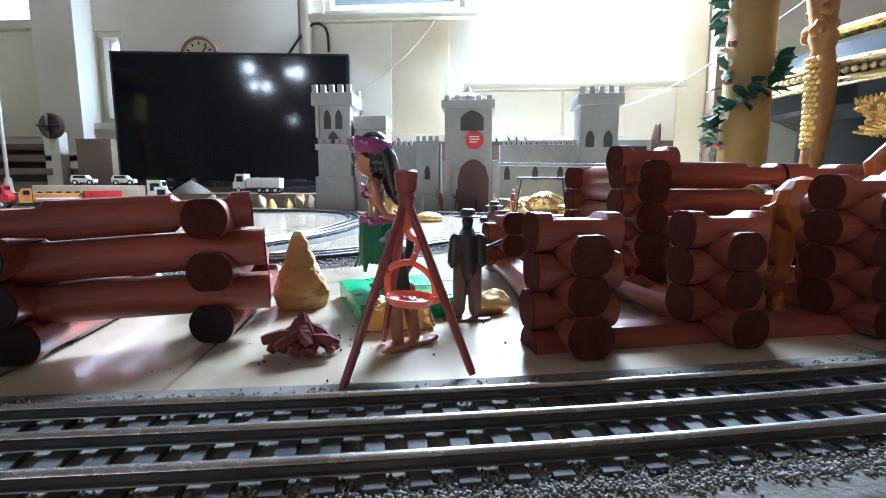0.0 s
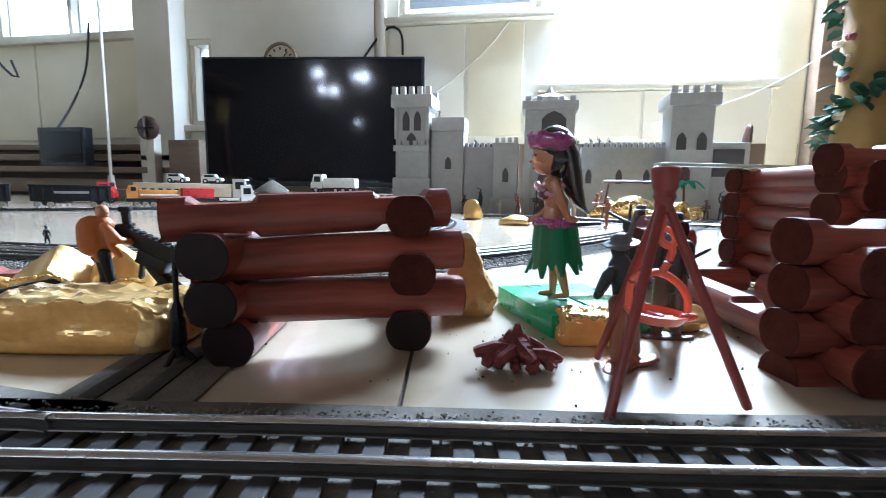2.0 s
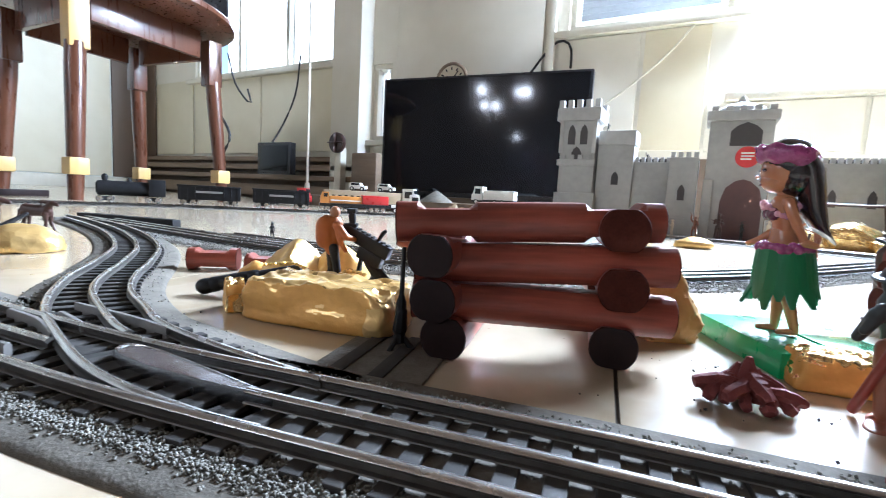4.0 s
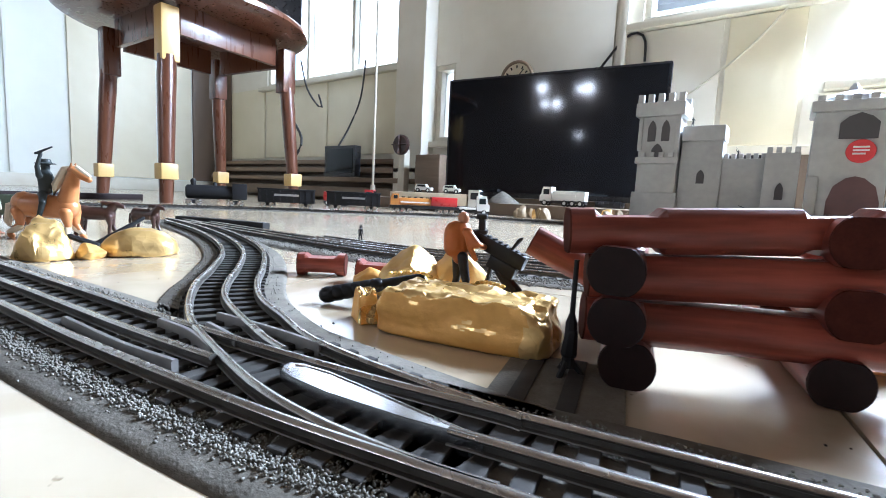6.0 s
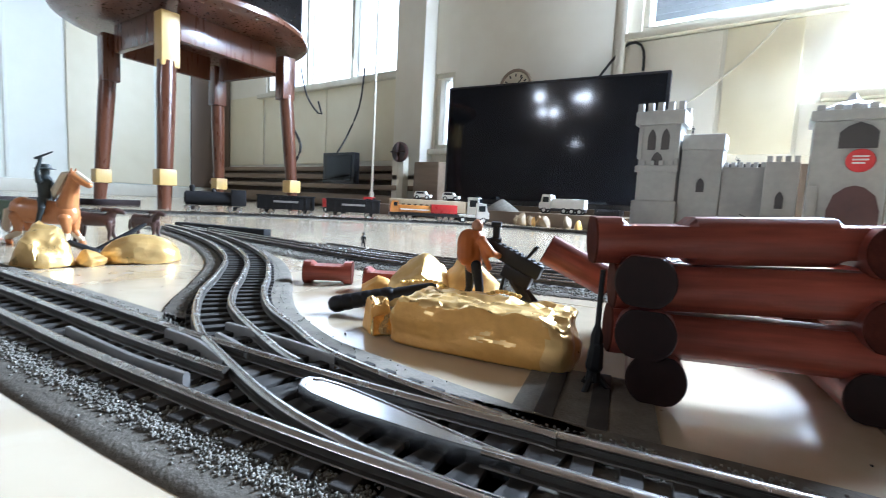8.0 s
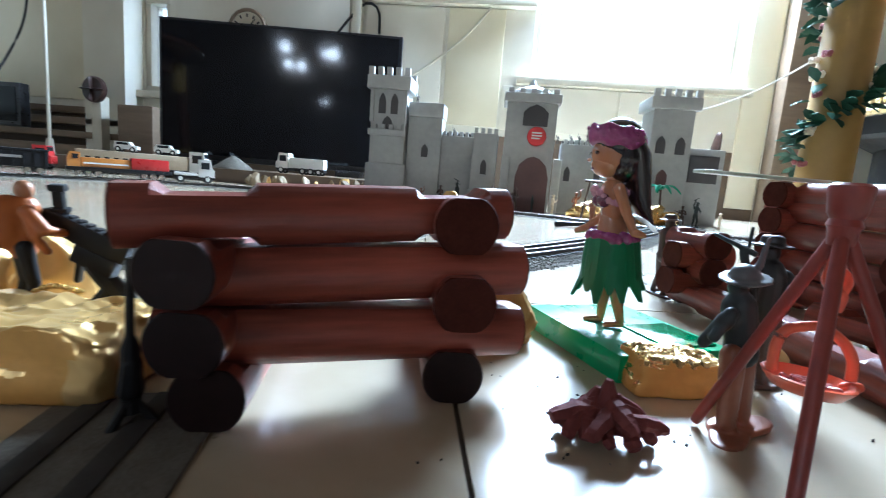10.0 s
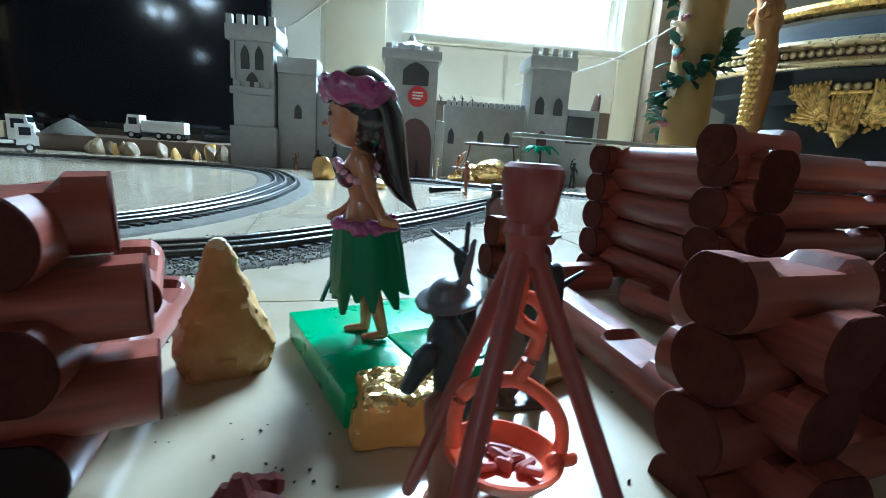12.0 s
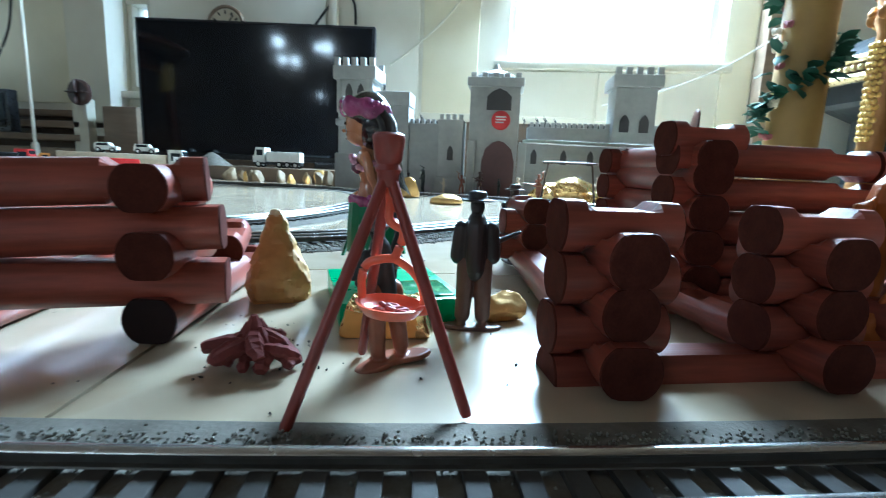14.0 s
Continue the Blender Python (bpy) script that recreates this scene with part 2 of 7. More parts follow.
PANEL = material("brown_panelling", (0.15, 0.105, 0.068), (0.10, 0.068, 0.042), rough=0.5, grain=12, stretch=(1, 1, 0.1), bump=0.1, depth=0.002)


def foil(m, scale, depth):
    """Sharp creases, as in crumpled foil, over a rock's own relief."""
    n, l = m.node_tree.nodes, m.node_tree.links
    old = [x for x in n if x.type == "BUMP"][0]
    co = [x for x in n if x.type == "MAPPING"][0]
    for k, (sc, st) in enumerate(((scale, 1.0), (scale * 3.1, 0.6))):
        vor = n.new("ShaderNodeTexVoronoi")
        vor.inputs["Scale"].default_value = sc
        l.new(co.outputs[0], vor.inputs["Vector"])
        bp = n.new("ShaderNodeBump")
        bp.inputs["Strength"].default_value, bp.inputs["Distance"].default_value = st, depth / (k + 1)
        l.new(vor.outputs["Distance"], bp.inputs["Height"])
        l.new(old.outputs[0], bp.inputs["Normal"])
        old = bp
    l.new(old.outputs[0], n["Principled BSDF"].inputs["Normal"])


foil(FOIL, 75.0, 0.0030)
foil(PALEFOIL, 38.0, 0.0022)
foil(GOLD, 45.0, 0.0012)
TILE = tile_material()
GROUT = material("tile_grout", (0.10, 0.085, 0.065), (0.06, 0.05, 0.04), rough=0.9, grain=300, bump=0.3)


# ---- building blocks ----
def part(name, bm, mats, parent=None, label="", smooth=True, m=None):
    me = bpy.data.meshes.new(name)
    bm.to_mesh(me)
    bm.free()
    for x in mats if isinstance(mats, (list, tuple)) else [mats]:
        me.materials.append(x)
    if smooth:
        for p in me.polygons:
            p.use_smooth = True
        me.set_sharp_from_angle(angle=radians(38))
    ob = new(name, me)
    if parent:
        ob.parent = parent
    if m:
        ob.matrix_local = m
    if label:
        tagged(ob, label)
    return ob


def thing(name, m, label, category, group="", kind=""):
    ob = new(name)
    ob.empty_display_size = 0.01
    ob.matrix_world = m
    return tagged(ob, label, category, group, kind)


def box(bm, x0, x1, y0, y1, z0, z1, bevel=0.0, mat=0):
    vs = [bm.verts.new((x, y, z)) for x in (x0, x1) for y in (y0, y1) for z in (z0, z1)]
    fs = [bm.faces.new([vs[i] for i in f]) for f in ((0, 1, 3, 2), (4, 6, 7, 5), (0, 4, 5, 1), (2, 3, 7, 6), (0, 2, 6, 4), (1, 5, 7, 3))]
    for f in fs:
        f.material_index = mat
    if bevel:
        es = list({e for f in fs for e in f.edges})
        r = bmesh.ops.bevel(bm, geom=es, offset=bevel, segments=2, affect="EDGES", profile=0.6)
        for f in r["faces"]:
            f.material_index = mat
    return bm


def ring(centre, u, v, ru, rv, n, phase=0.0):
    return [centre + u * (ru * math.cos(phase + 2 * math.pi * k / n)) + v * (rv * math.sin(phase + 2 * math.pi * k / n)) for k in range(n)]


def loft(bm, rings, cap=True, mat=0):
    rows = [[bm.verts.new(p) for p in r] for r in rings]
    n = len(rows[0])
    for a, b in zip(rows, rows[1:]):
        for k in range(n):
            bm.faces.new((a[k], a[(k + 1) % n], b[(k + 1) % n], b[k])).material_index = mat
    if cap:
        bm.faces.new(list(reversed(rows[0]))).material_index = mat
        bm.faces.new(rows[-1]).material_index = mat
    return rows


def frame_of(d):
    d = d.normalized()
    up = Vector((0, 0, 1)) if abs(d.z) < 0.93 else Vector((1, 0, 0))
    u = d.cross(up).normalized()
    return u, u.cross(d).normalized()


def limb(bm, p, q, r0, r1, n=10, mat=0, flat=1.0):
    """A tapered limb with rounded ends."""
    p, q = Vector(p), Vector(q)
    d = q - p
    u, v = frame_of(d)
    d.normalize()
    rings = []
    for a in (80, 50, 20, 0):
        rings.append(ring(p - d * r0 * math.sin(radians(a)), u, v, r0 * math.cos(radians(a)), r0 * flat * math.cos(radians(a)), n))
    for a in (0, 20, 50, 80):
        rings.append(ring(q + d * r1 * math.sin(radians(a)), u, v, r1 * math.cos(radians(a)), r1 * flat * math.cos(radians(a)), n))
    loft(bm, rings, mat=mat)


def ball(bm, c, r, n=12, mat=0):
    c = Vector(c)
    rx, ry, rz = r if isinstance(r, (tuple, list)) else (r, r, r)
    rings = []
    for k in range(n // 2 + 1):
        a = math.pi * (k + 0.06) / (n // 2 + 0.12)
        rings.append([c + Vector((rx * math.sin(a) * math.cos(2 * math.pi * j / n), ry * math.sin(a) * math.sin(2 * math.pi * j / n), rz * math.cos(a))) for j in range(n)])
    rings.reverse()
    loft(bm, rings, mat=mat)


def path_tube(bm, pts, r, n=8, mat=0):
    pts = [Vector(p) for p in pts]
    rings = []
    for i, p in enumerate(pts):
        d = pts[min(i + 1, len(pts) - 1)] - pts[max(i - 1, 0)]
        u, v = frame_of(d)
        rr = r[i] if isinstance(r, (list, tuple)) else r
        rings.append(ring(p, u, v, rr, rr, n))
    loft(bm, rings, mat=mat)


def spline(pts, step):
    """Points at even steps along a smooth curve through pts."""
    P = [Vector(p) for p in pts]
    P = [P[0] * 2 - P[1]] + P + [P[-1] * 2 - P[-2]]
    fine = []
    for i in range(1, len(P) - 2):
        a, b, c, d = P[i - 1], P[i], P[i + 1], P[i + 2]
        for k in range(24):
            t = k / 24
            fine.append(0.5 * (2 * b + (c - a) * t + (2 * a - 5 * b + 4 * c - d) * t * t + (3 * b - a - 3 * c + d) * t ** 3))
    fine.append(P[-2])
    out, left = [fine[0]], step
    for a, b in zip(fine, fine[1:]):
        d = (b - a).length
        while d >= left:
            a = a + (b - a).normalized() * left
            out.append(a)
            d -= left
            left = step
        left -= d
    return out


def disc(bm, c, axis, r, depth, n=16, mat=0, mat_end=None):
    c, axis = Vector(c), Vector(axis).normalized()
    u, v = frame_of(axis)
    e = min(depth * 0.25, r * 0.12)
    rings = [ring(c + axis * o, u, v, q, q, n) for o, q in ((-depth / 2, r - e), (-depth / 2 + e, r), (depth / 2 - e, r), (depth / 2, r - e))]
    rows = loft(bm, rings, mat=mat)
    return rows


# ---- the room ----
NORTH, SOUTH, WEST, EAST, TOP = 2.35, -2.7, -4.5, 2.3, 2.5


def wall(name, boxes, mat, label):
    bm = bmesh.new()
    for b in boxes:
        box(bm, *b)
    return tagged(part(name, bm, mat, smooth=False), label, "wall", kind="structure")


W1 = (0.0, 0.90, 0.57, 1.85)
W4 = (-0.75, -0.06, 0.9, 1.85)
W2 = (-3.75, -2.2, 0.90, 1.85)
W5 = (-1.945, -1.80, 0.40, 0.86)
wall("wall_north", [
    (WEST, W2[0], NORTH, NORTH + 0.12, 0.0, TOP), (W2[0], W2[1], NORTH, NORTH + 0.12, 0.0, W2[2]), (W2[0], W2[1], NORTH, NORTH + 0.12, W2[3], TOP),
    (W2[1], W5[0], NORTH, NORTH + 0.12, 0.0, TOP), (W5[0], W5[1], NORTH, NORTH + 0.12, 0.0, W5[2]), (W5[0], W5[1], NORTH, NORTH + 0.12, W5[3], TOP),
    (W5[1], W4[0], NORTH, NORTH + 0.12, 0.0, TOP), (W4[0], W4[1], NORTH, NORTH + 0.12, 0.0, W4[2]), (W4[0], W4[1], NORTH, NORTH + 0.12, W4[3], TOP),
    (W4[1], W1[0], NORTH, NORTH + 0.12, 0.0, TOP), (W1[0], W1[1], NORTH, NORTH + 0.12, 0.0, W1[2]), (W1[0], W1[1], NORTH, NORTH + 0.12, W1[3], TOP),
    (W1[1], EAST, NORTH, NORTH + 0.12, 0.0, TOP), (-2.17, -1.95, NORTH - 0.12, NORTH, 0.0, TOP)], WALL, "cream wallboard wall with a boxed pillar under high windows")
wall("wall_west", [(WEST - 0.12, WEST, SOUTH - 0.12, NORTH + 0.12, 0.0, TOP)], WALL_W, "pale panelled wall behind the round table")
# out-of-view walls, kept dark so little light bounces onto the logs
wall("wall_east", [(EAST, EAST + 0.12, SOUTH - 0.12, NORTH + 0.12, 0.0, TOP)], PANEL, "unseen wall, toned dark brown to limit bounce light")
wall("wall_south", [(WEST, EAST, SOUTH - 0.12, SOUTH, 0.0, TOP)], PANEL, "unseen wall behind the camera, toned dark brown to limit bounce light")
# ceiling out of view, its dark brown chosen to lower the fill light
bm = bmesh.new()
box(bm, WEST - 0.12, EAST + 0.12, SOUTH - 0.12, NORTH + 0.12, TOP, TOP + 0.1)
tagged(part("ceiling", bm, CEIL, smooth=False), "unseen ceiling, toned dark brown to limit fill light", "ceiling", kind="structure")


def window(name, x0, x1, z0, z1, y, inward, panes, label, sky=SKYGLOW):
    """A framed window; inward is the side (+1 or -1 in y) on which the room lies."""
    w = thing(name, pose(0, 0, 0), label, "window", kind="structure")
    bm = bmesh.new()
    f = 0.03
    box(bm, x0, x1, y - 0.05, y + 0.05, z0, z0 + f, 0.004)
    box(bm, x0, x1, y - 0.05, y + 0.05, z1 - f, z1, 0.004)
    for k in range(panes + 1):
        c = x0 + f / 2 + (x1 - x0 - f) * k / panes
        box(bm, c - f / 2, c + f / 2, y - 0.045, y + 0.045, z0 + f, z1 - f, 0.004)
    part("window_frame", bm, TRIMM, w)
    bm = bmesh.new()
    box(bm, x0 - 0.06, x1 + 0.06, y + inward * 0.05 - 0.06, y + inward * 0.05 + 0.06, z0 - 0.035, z0 - 0.002, 0.006)
    part("window_sill", bm, TRIMM, w)
    for k in range(panes):
        a = x0 + f + (x1 - x0 - f) * k / panes
        bm = bmesh.new()
        box(bm, a, a + (x1 - x0 - f) / panes - f, y - 0.004, y + 0.004, z0 + f, z1 - f)
        g = part("pane", bm, PANE, w)
        g.visible_shadow = False
    bm = bmesh.new()
    box(bm, x0 - 0.5, x1 + 0.5, y - inward * 0.6 - 0.01, y - inward * 0.6 + 0.01, z0 - 0.4, z1 + 0.5)
    tagged(part("backdrop", bm, sky, smooth=False), "overcast bright sky outside the window", "sky", kind="structure")
    return w


BLIND = material("pale_blind", (0.5, 0.55, 0.6), (0.42, 0.47, 0.52), rough=0.6, grain=40, bump=0.05)
PANE = bpy.data.materials.new("window_pane")
PANE.use_nodes = True
_b = PANE.node_tree.nodes["Principled BSDF"]
_b.inputs["Transmission Weight"].default_value, _b.inputs["Roughness"].default_value, _b.inputs["IOR"].default_value = 1.0, 0.02, 1.01
window("window_1", *W1, NORTH + 0.06, -1, 1, "white-framed window full of glaring daylight")
window("window_2", *W2, NORTH + 0.06, -1, 3, "white-framed window over the shelf, bright sky behind", SKYGLOW_2)
window("window_4", *W5, NORTH + 0.06, -1, 1, "narrow white-framed window beside the pillar, bright daylight behind", SKYGLOW_2)
window("window_3", *W4, NORTH + 0.06, -1, 1, "white-framed window with a drawn pale blind", SKYGLOW_2)
bm = bmesh.new()
for k in range(30):
    box(bm, W4[0] + 0.052, W4[1] - 0.052, NORTH + 0.02, NORTH + 0.03, W4[2] + 0.055 + 0.028 * k, W4[2] + 0.080 + 0.028 * k)
tagged(part("window_blind", bm, BLIND, smooth=False), "pale blue-grey slatted blind, drawn down", "blind", kind="structure")

# cover strips between the wall panels and a rail along their foot
for x0, x1, z0, z1, m in ((-4.28, -3.77, 0.315, 0.90, WALL_Y), (-3.74, -2.96, 0.322, 0.865, WALL_Y), (-2.945, -2.21, 0.335, 0.865, WALL_Y), (-1.76, -0.87, 0.30, 2.3, WALL), (-0.79, -0.415, 0.30, 0.86, WALL),
                      (-0.395, -0.135, 0.337, 0.86, WALL_Y), (-0.12, 0.40, 0.33, 0.53, WALL), (0.415, 0.70, 0.318, 0.53, WALL), (0.93, 1.05, 0.05, 2.3, WALL_Y)):
    bm = bmesh.new()
    box(bm, x0, x1, NORTH - 0.014, NORTH - 0.001, z0, z1, 0.003)
    tagged(part("wall_panel", bm, m), "cream hardboard panel fixed to the wall", "wall panel", "wall panels", kind="structure")
# brown sheet whose dark tone carries the shade below the panels
for x0, x1 in ((-4.49, -2.175), (-1.945, 1.055)):
    bm = bmesh.new()
    box(bm, x0, x1, NORTH - 0.005, NORTH - 0.001, 0.0, 0.298)
    tagged(part("shaded_lower_wall", bm, PANEL), "dull brown lower wall below the cream panels, toned darker for its shade", "wall", kind="structure")
bm = bmesh.new()
box(bm, -0.852, -0.808, NORTH - 0.03, NORTH - 0.001, 0.0, 2.3, 0.006)
tagged(part("trim", bm, WALL), "cream boxed pipe running up the wall", "trim", kind="structure")
for y in (-1.0, -0.2, 0.3, 0.85, 1.35, 1.9):
    bm = bmesh.new()
    box(bm, WEST + 0.001, WEST + 0.012, y - 0.012, y + 0.012, 0.1, TOP, 0.002)
    tagged(part("trim", bm, WALL_W), "pale cover strip between wall panels", "trim", kind="structure")
for y0, y1 in ((1.19, 1.78), (1.83, 2.07)):
    bm = bmesh.new()
    box(bm, WEST + 0.001, WEST + 0.016, y0, y1, 0.1, 1.35, 0.003)
    tagged(part("wall_panel", bm, WALL_Y), "yellowed hardboard panel leaning flat on the wall", "wall panel", "wall panels", kind="structure")
bm = bmesh.new()
box(bm, WEST + 0.001, WEST + 0.017, 2.085, NORTH - 0.02, 0.1, TOP, 0.003)
box(bm, WEST + 0.02, -4.30, NORTH - 0.017, NORTH - 0.006, 0.3, TOP, 0.003)
tagged(part("corner_panel", bm, PANEL), "brown wooden boards in the room's corner", "wall panel", kind="structure")
bm = bmesh.new()
box(bm, WEST + 0.001, WEST + 0.02, SOUTH, NORTH, 0.0, 0.09, 0.004)
tagged(part("baseboard", bm, TRIMM), "cream-painted wooden baseboard along the panelled wall", "baseboard", kind="structure")
bm = bmesh.new()
box(bm, 1.06, 1.2, NORTH - 0.09, NORTH - 0.001, 0.0, 2.1, 0.01)
tagged(part("trim", bm, BOARD), "brown wooden door post against the wall", "trim", kind="structure")
for k, (z0, z1, y, x1) in enumerate(((0.02, 0.10, 2.26, -1.62), (0.135, 0.165, 2.20, -1.6), (0.20, 0.235, 2.23, -1.6), (0.262, 0.295, 2.29, -2.22))):
    bm = bmesh.new()
    box(bm, -4.4, x1, y, NORTH - 0.004, z0, z1, 0.004)
    tagged(part("shelf_board", bm, BOARD), "worn wooden shelf board along the wall", "shelf", group="boards under the window")

# ---- floor ----
TURN, TILESIZE = radians(10.5), 0.305
bm = bmesh.new()
box(bm, WEST - 0.1, EAST + 0.1, SOUTH - 0.1, NORTH + 0.1, -0.06, -0.0016)
floor = tagged(part("floor", bm, GROUT, smooth=False), "marbled white floor tiles with thin dirty joints", "floor", kind="structure")
_l = TILE.node_tree
_m = [x for x in _l.nodes if x.type == "MAPPING"][0]
_g = _l.nodes.new("ShaderNodeNewGeometry")
_l.links.new(_g.outputs["Position"], _m.inputs["Vector"])


def tile_mesh():
    bm = bmesh.new()
    h = TILESIZE / 2 - 0.0008
    rings = [[Vector((sx * q, sy * q, z)) for sx, sy in ((-1, -1), (1, -1), (1, 1), (-1, 1))] for q, z in ((h, -0.006), (h, -0.0004), (h, 0.0))]
    loft(bm, rings)
    me = bpy.data.meshes.new("tile")
    bm.to_mesh(me)
    bm.free()
    me.materials.append(TILE)
    return me


def lay_tiles():
    me = tile_mesh()
    rest = bmesh.new()
    c, s = math.cos(TURN), math.sin(TURN)
    near = 0
    for i in range(-18, 14):
        for j in range(-13, 12):
            u, v = (i + 0.5) * TILESIZE, (j + 0.5) * TILESIZE
            x, y = -0.123 + u * c - v * s, 0.363 + u * s + v * c
            if not (WEST - 0.1 < x < EAST + 0.1 and SOUTH - 0.1 < y < NORTH + 0.1):
                continue
            m = pose(x, y, 0, 0, 0, math.degrees(TURN))
            if -1.9 < x < 1.2 and -0.3 < y < 2.2:
                ob = new("tile", me)
                ob.parent = floor
                ob.matrix_local = m
                near += 1
            else:
                k = len(rest.verts)
                rest.from_mesh(me)
                rest.verts.ensure_lookup_table()
                bmesh.ops.transform(rest, matrix=m, verts=rest.verts[k:])
    tagged(part("tiling", rest, TILE, floor), kind="stuff")


# ---- tracks ----
GAUGE = 0.018
RAIL = [(-0.0022, 0), (0.0022, 0), (0.0020, 0.0004), (0.0008, 0.0007), (0.0008, 0.0022), (0.0015, 0.0027), (0.0017, 0.0034), (0.0012, 0.0041), (0.0005, 0.0044),
        (-0.0005, 0.0044), (-0.0012, 0.0041), (-0.0017, 0.0034), (-0.0015, 0.0027), (-0.0008, 0.0022), (-0.0008, 0.0007), (-0.0020, 0.0004)]
BED, TIETOP = 0.0022, 0.0042


def sides(pts):
    """Left-hand normals along a level line."""
    out = []
    for i in range(len(pts)):
        d = pts[min(i + 1, len(pts) - 1)] - pts[max(i - 1, 0)]
        out.append(Vector((-d.y, d.x, 0)).normalized())
    return out


def rail_mesh(pts, off, z=TIETOP):
    bm = bmesh.new()
    ns = sides(pts)
    loft(bm, [[p + n * (off + u) + Vector((0, 0, z + w)) for u, w in RAIL] for p, n in zip(pts, ns)])
    for f in bm.faces:
        f.material_index = 0 if f.calc_center_median().z > z + 0.0036 else 1
    return bm


def tie_mesh(length, width):
    bm = bmesh.new()
    box(bm, -width / 2, width / 2, -length / 2, length / 2, BED - 0.001, TIETOP, 0.0004)
    me = bpy.data.meshes.new("tie")
    bm.to_mesh(me)
    bm.free()
    me.materials.append(TIE)
    return me


def railway(label, pts, spacing, length=0.052, width=0.0056, bed=0.042, joined=False, rails=(-GAUGE, 0.0, GAUGE), stones=0, gap=None, lines=(), wide=False):
    line = [Vector((x, y, 0)) for x, y in pts]
    fine = spline(line, 0.012)
    t = thing("railway_track", pose(0, 0, 0), label, "train track", "toy railway")
    for off in rails:
        if off == 0.0 and gap:
            part("rail", rail_mesh([p for p in fine if p.x < gap[0]], off), (STEEL, RAILSIDE), t)
            part("rail", rail_mesh([p for p in fine if p.x > gap[1]], off), (STEEL, RAILSIDE), t)
        else:
            part("rail", rail_mesh(fine, off), (STEEL, RAILSIDE), t)
    for pts in lines:
        part("rail", rail_mesh(spline([Vector((x, y, 0)) for x, y in pts], 0.008), 0.0), (STEEL, RAILSIDE), t)
    places = spline(line, spacing)
    ns = sides(places)
    me = tie_mesh(length, width)
    rest = bmesh.new()
    for k, (p, n) in enumerate(zip(places, ns)):
        m = Matrix.Translation(p) @ Matrix.Rotation(math.atan2(n.y, n.x) - math.pi / 2 + random.uniform(-0.03, 0.03), 4, "Z")
        if joined or k >= 300:
            q = len(rest.verts)
            rest.from_mesh(me)
            rest.verts.ensure_lookup_table()
            bmesh.ops.transform(rest, matrix=m, verts=rest.verts[q:])
        else:
            ob = new("tie", me)
            ob.parent = t
            ob.matrix_local = m
    if len(rest.verts):
        tagged(part("tie_row", rest, TIE, t, smooth=False), kind="stuff")
    else:
        rest.free()
    # bed of grey ballast under it
    bm = bmesh.new()
    ns = sides(fine)
    w = [bed * (1 + 0.018 * noise.noise(p * 14)) for p in fine]
    loft(bm, [[p + n * q * s + Vector((0, 0, z)) for s, z in ((-1.06, -0.003), (-1.0, 0.0006), (-0.93, BED), (0.93, BED), (1.0, 0.0006), (1.06, -0.003))] for p, n, q in zip(fine, ns, w)])
    tagged(part("roadbed", bm, BALLAST), "strip of fine grey ballast under the rails", "roadbed", kind="structure")
    if stones:
        scatter_stones(fine, ns, bed, stones, wide)
    return fine


def scatter_stones(fine, ns, bed, count, wide):
    rnd = random.Random(count)
    verts, faces = [], []
    shape = [Vector(v) for v in ((1, 0, 0), (-1, 0, 0), (0, 1, 0), (0, -1, 0), (0, 0, 1), (0, 0, -1))]
    tris = ((0, 2, 4), (2, 1, 4), (1, 3, 4), (3, 0, 4), (2, 0, 5), (1, 2, 5), (3, 1, 5), (0, 3, 5))
    for _ in range(count):
        k = rnd.randrange(len(fine))
        side = (-1 if ns[k].y > 0 else 1) * (1 if rnd.random() < 0.8 else -1)
        out = rnd.gauss(0.0266, 0.0013 if rnd.random() < 0.90 else 0.0034)
        if wide:
            out = rnd.uniform(0.0225, bed * 1.02)
        q = side * out if rnd.random() < 0.985 else rnd.uniform(-GAUGE, GAUGE)
        p = fine[k] + ns[k] * q + Vector((rnd.uniform(-0.006, 0.006), rnd.uniform(-0.006, 0.006), 0))
        r = rnd.uniform(0.00040, 0.00075) * (1.7 if wide else 1.0)
        p.z = (BED if abs(q) < bed * 0.93 else 0.0004) + r * 0.45 + rnd.random() * 0.0012 * max(0.0, 1 - abs(abs(q) - 0.0270) / 0.003)
        turn = Euler((rnd.uniform(0, 3), rnd.uniform(0, 3), rnd.uniform(0, 3))).to_matrix()
        o = len(verts)
        verts += [p + turn @ Vector((v.x * r * rnd.uniform(0.7, 1.3), v.y * r, v.z * r * rnd.uniform(0.6, 1.0))) for v in shape]
        faces += [tuple(o + i for i in f) for f in tris]
    me = bpy.data.meshes.new("ballast_stones")
    me.from_pydata(verts, [], faces)
    me.materials.append(STONES)
    me.shade_smooth()
    tagged(new("ballast_stones", me), "loose pale grey ballast grit beside the rails", "gravel", kind="stuff")


def beside(pts, off):
    """The line that runs off metres to the side of pts."""
    line = [Vector((x, y, 0)) for x, y in pts]
    return [(p.x + n.x * off, p.y + n.y * off) for p, n in zip(line, sides(line))]


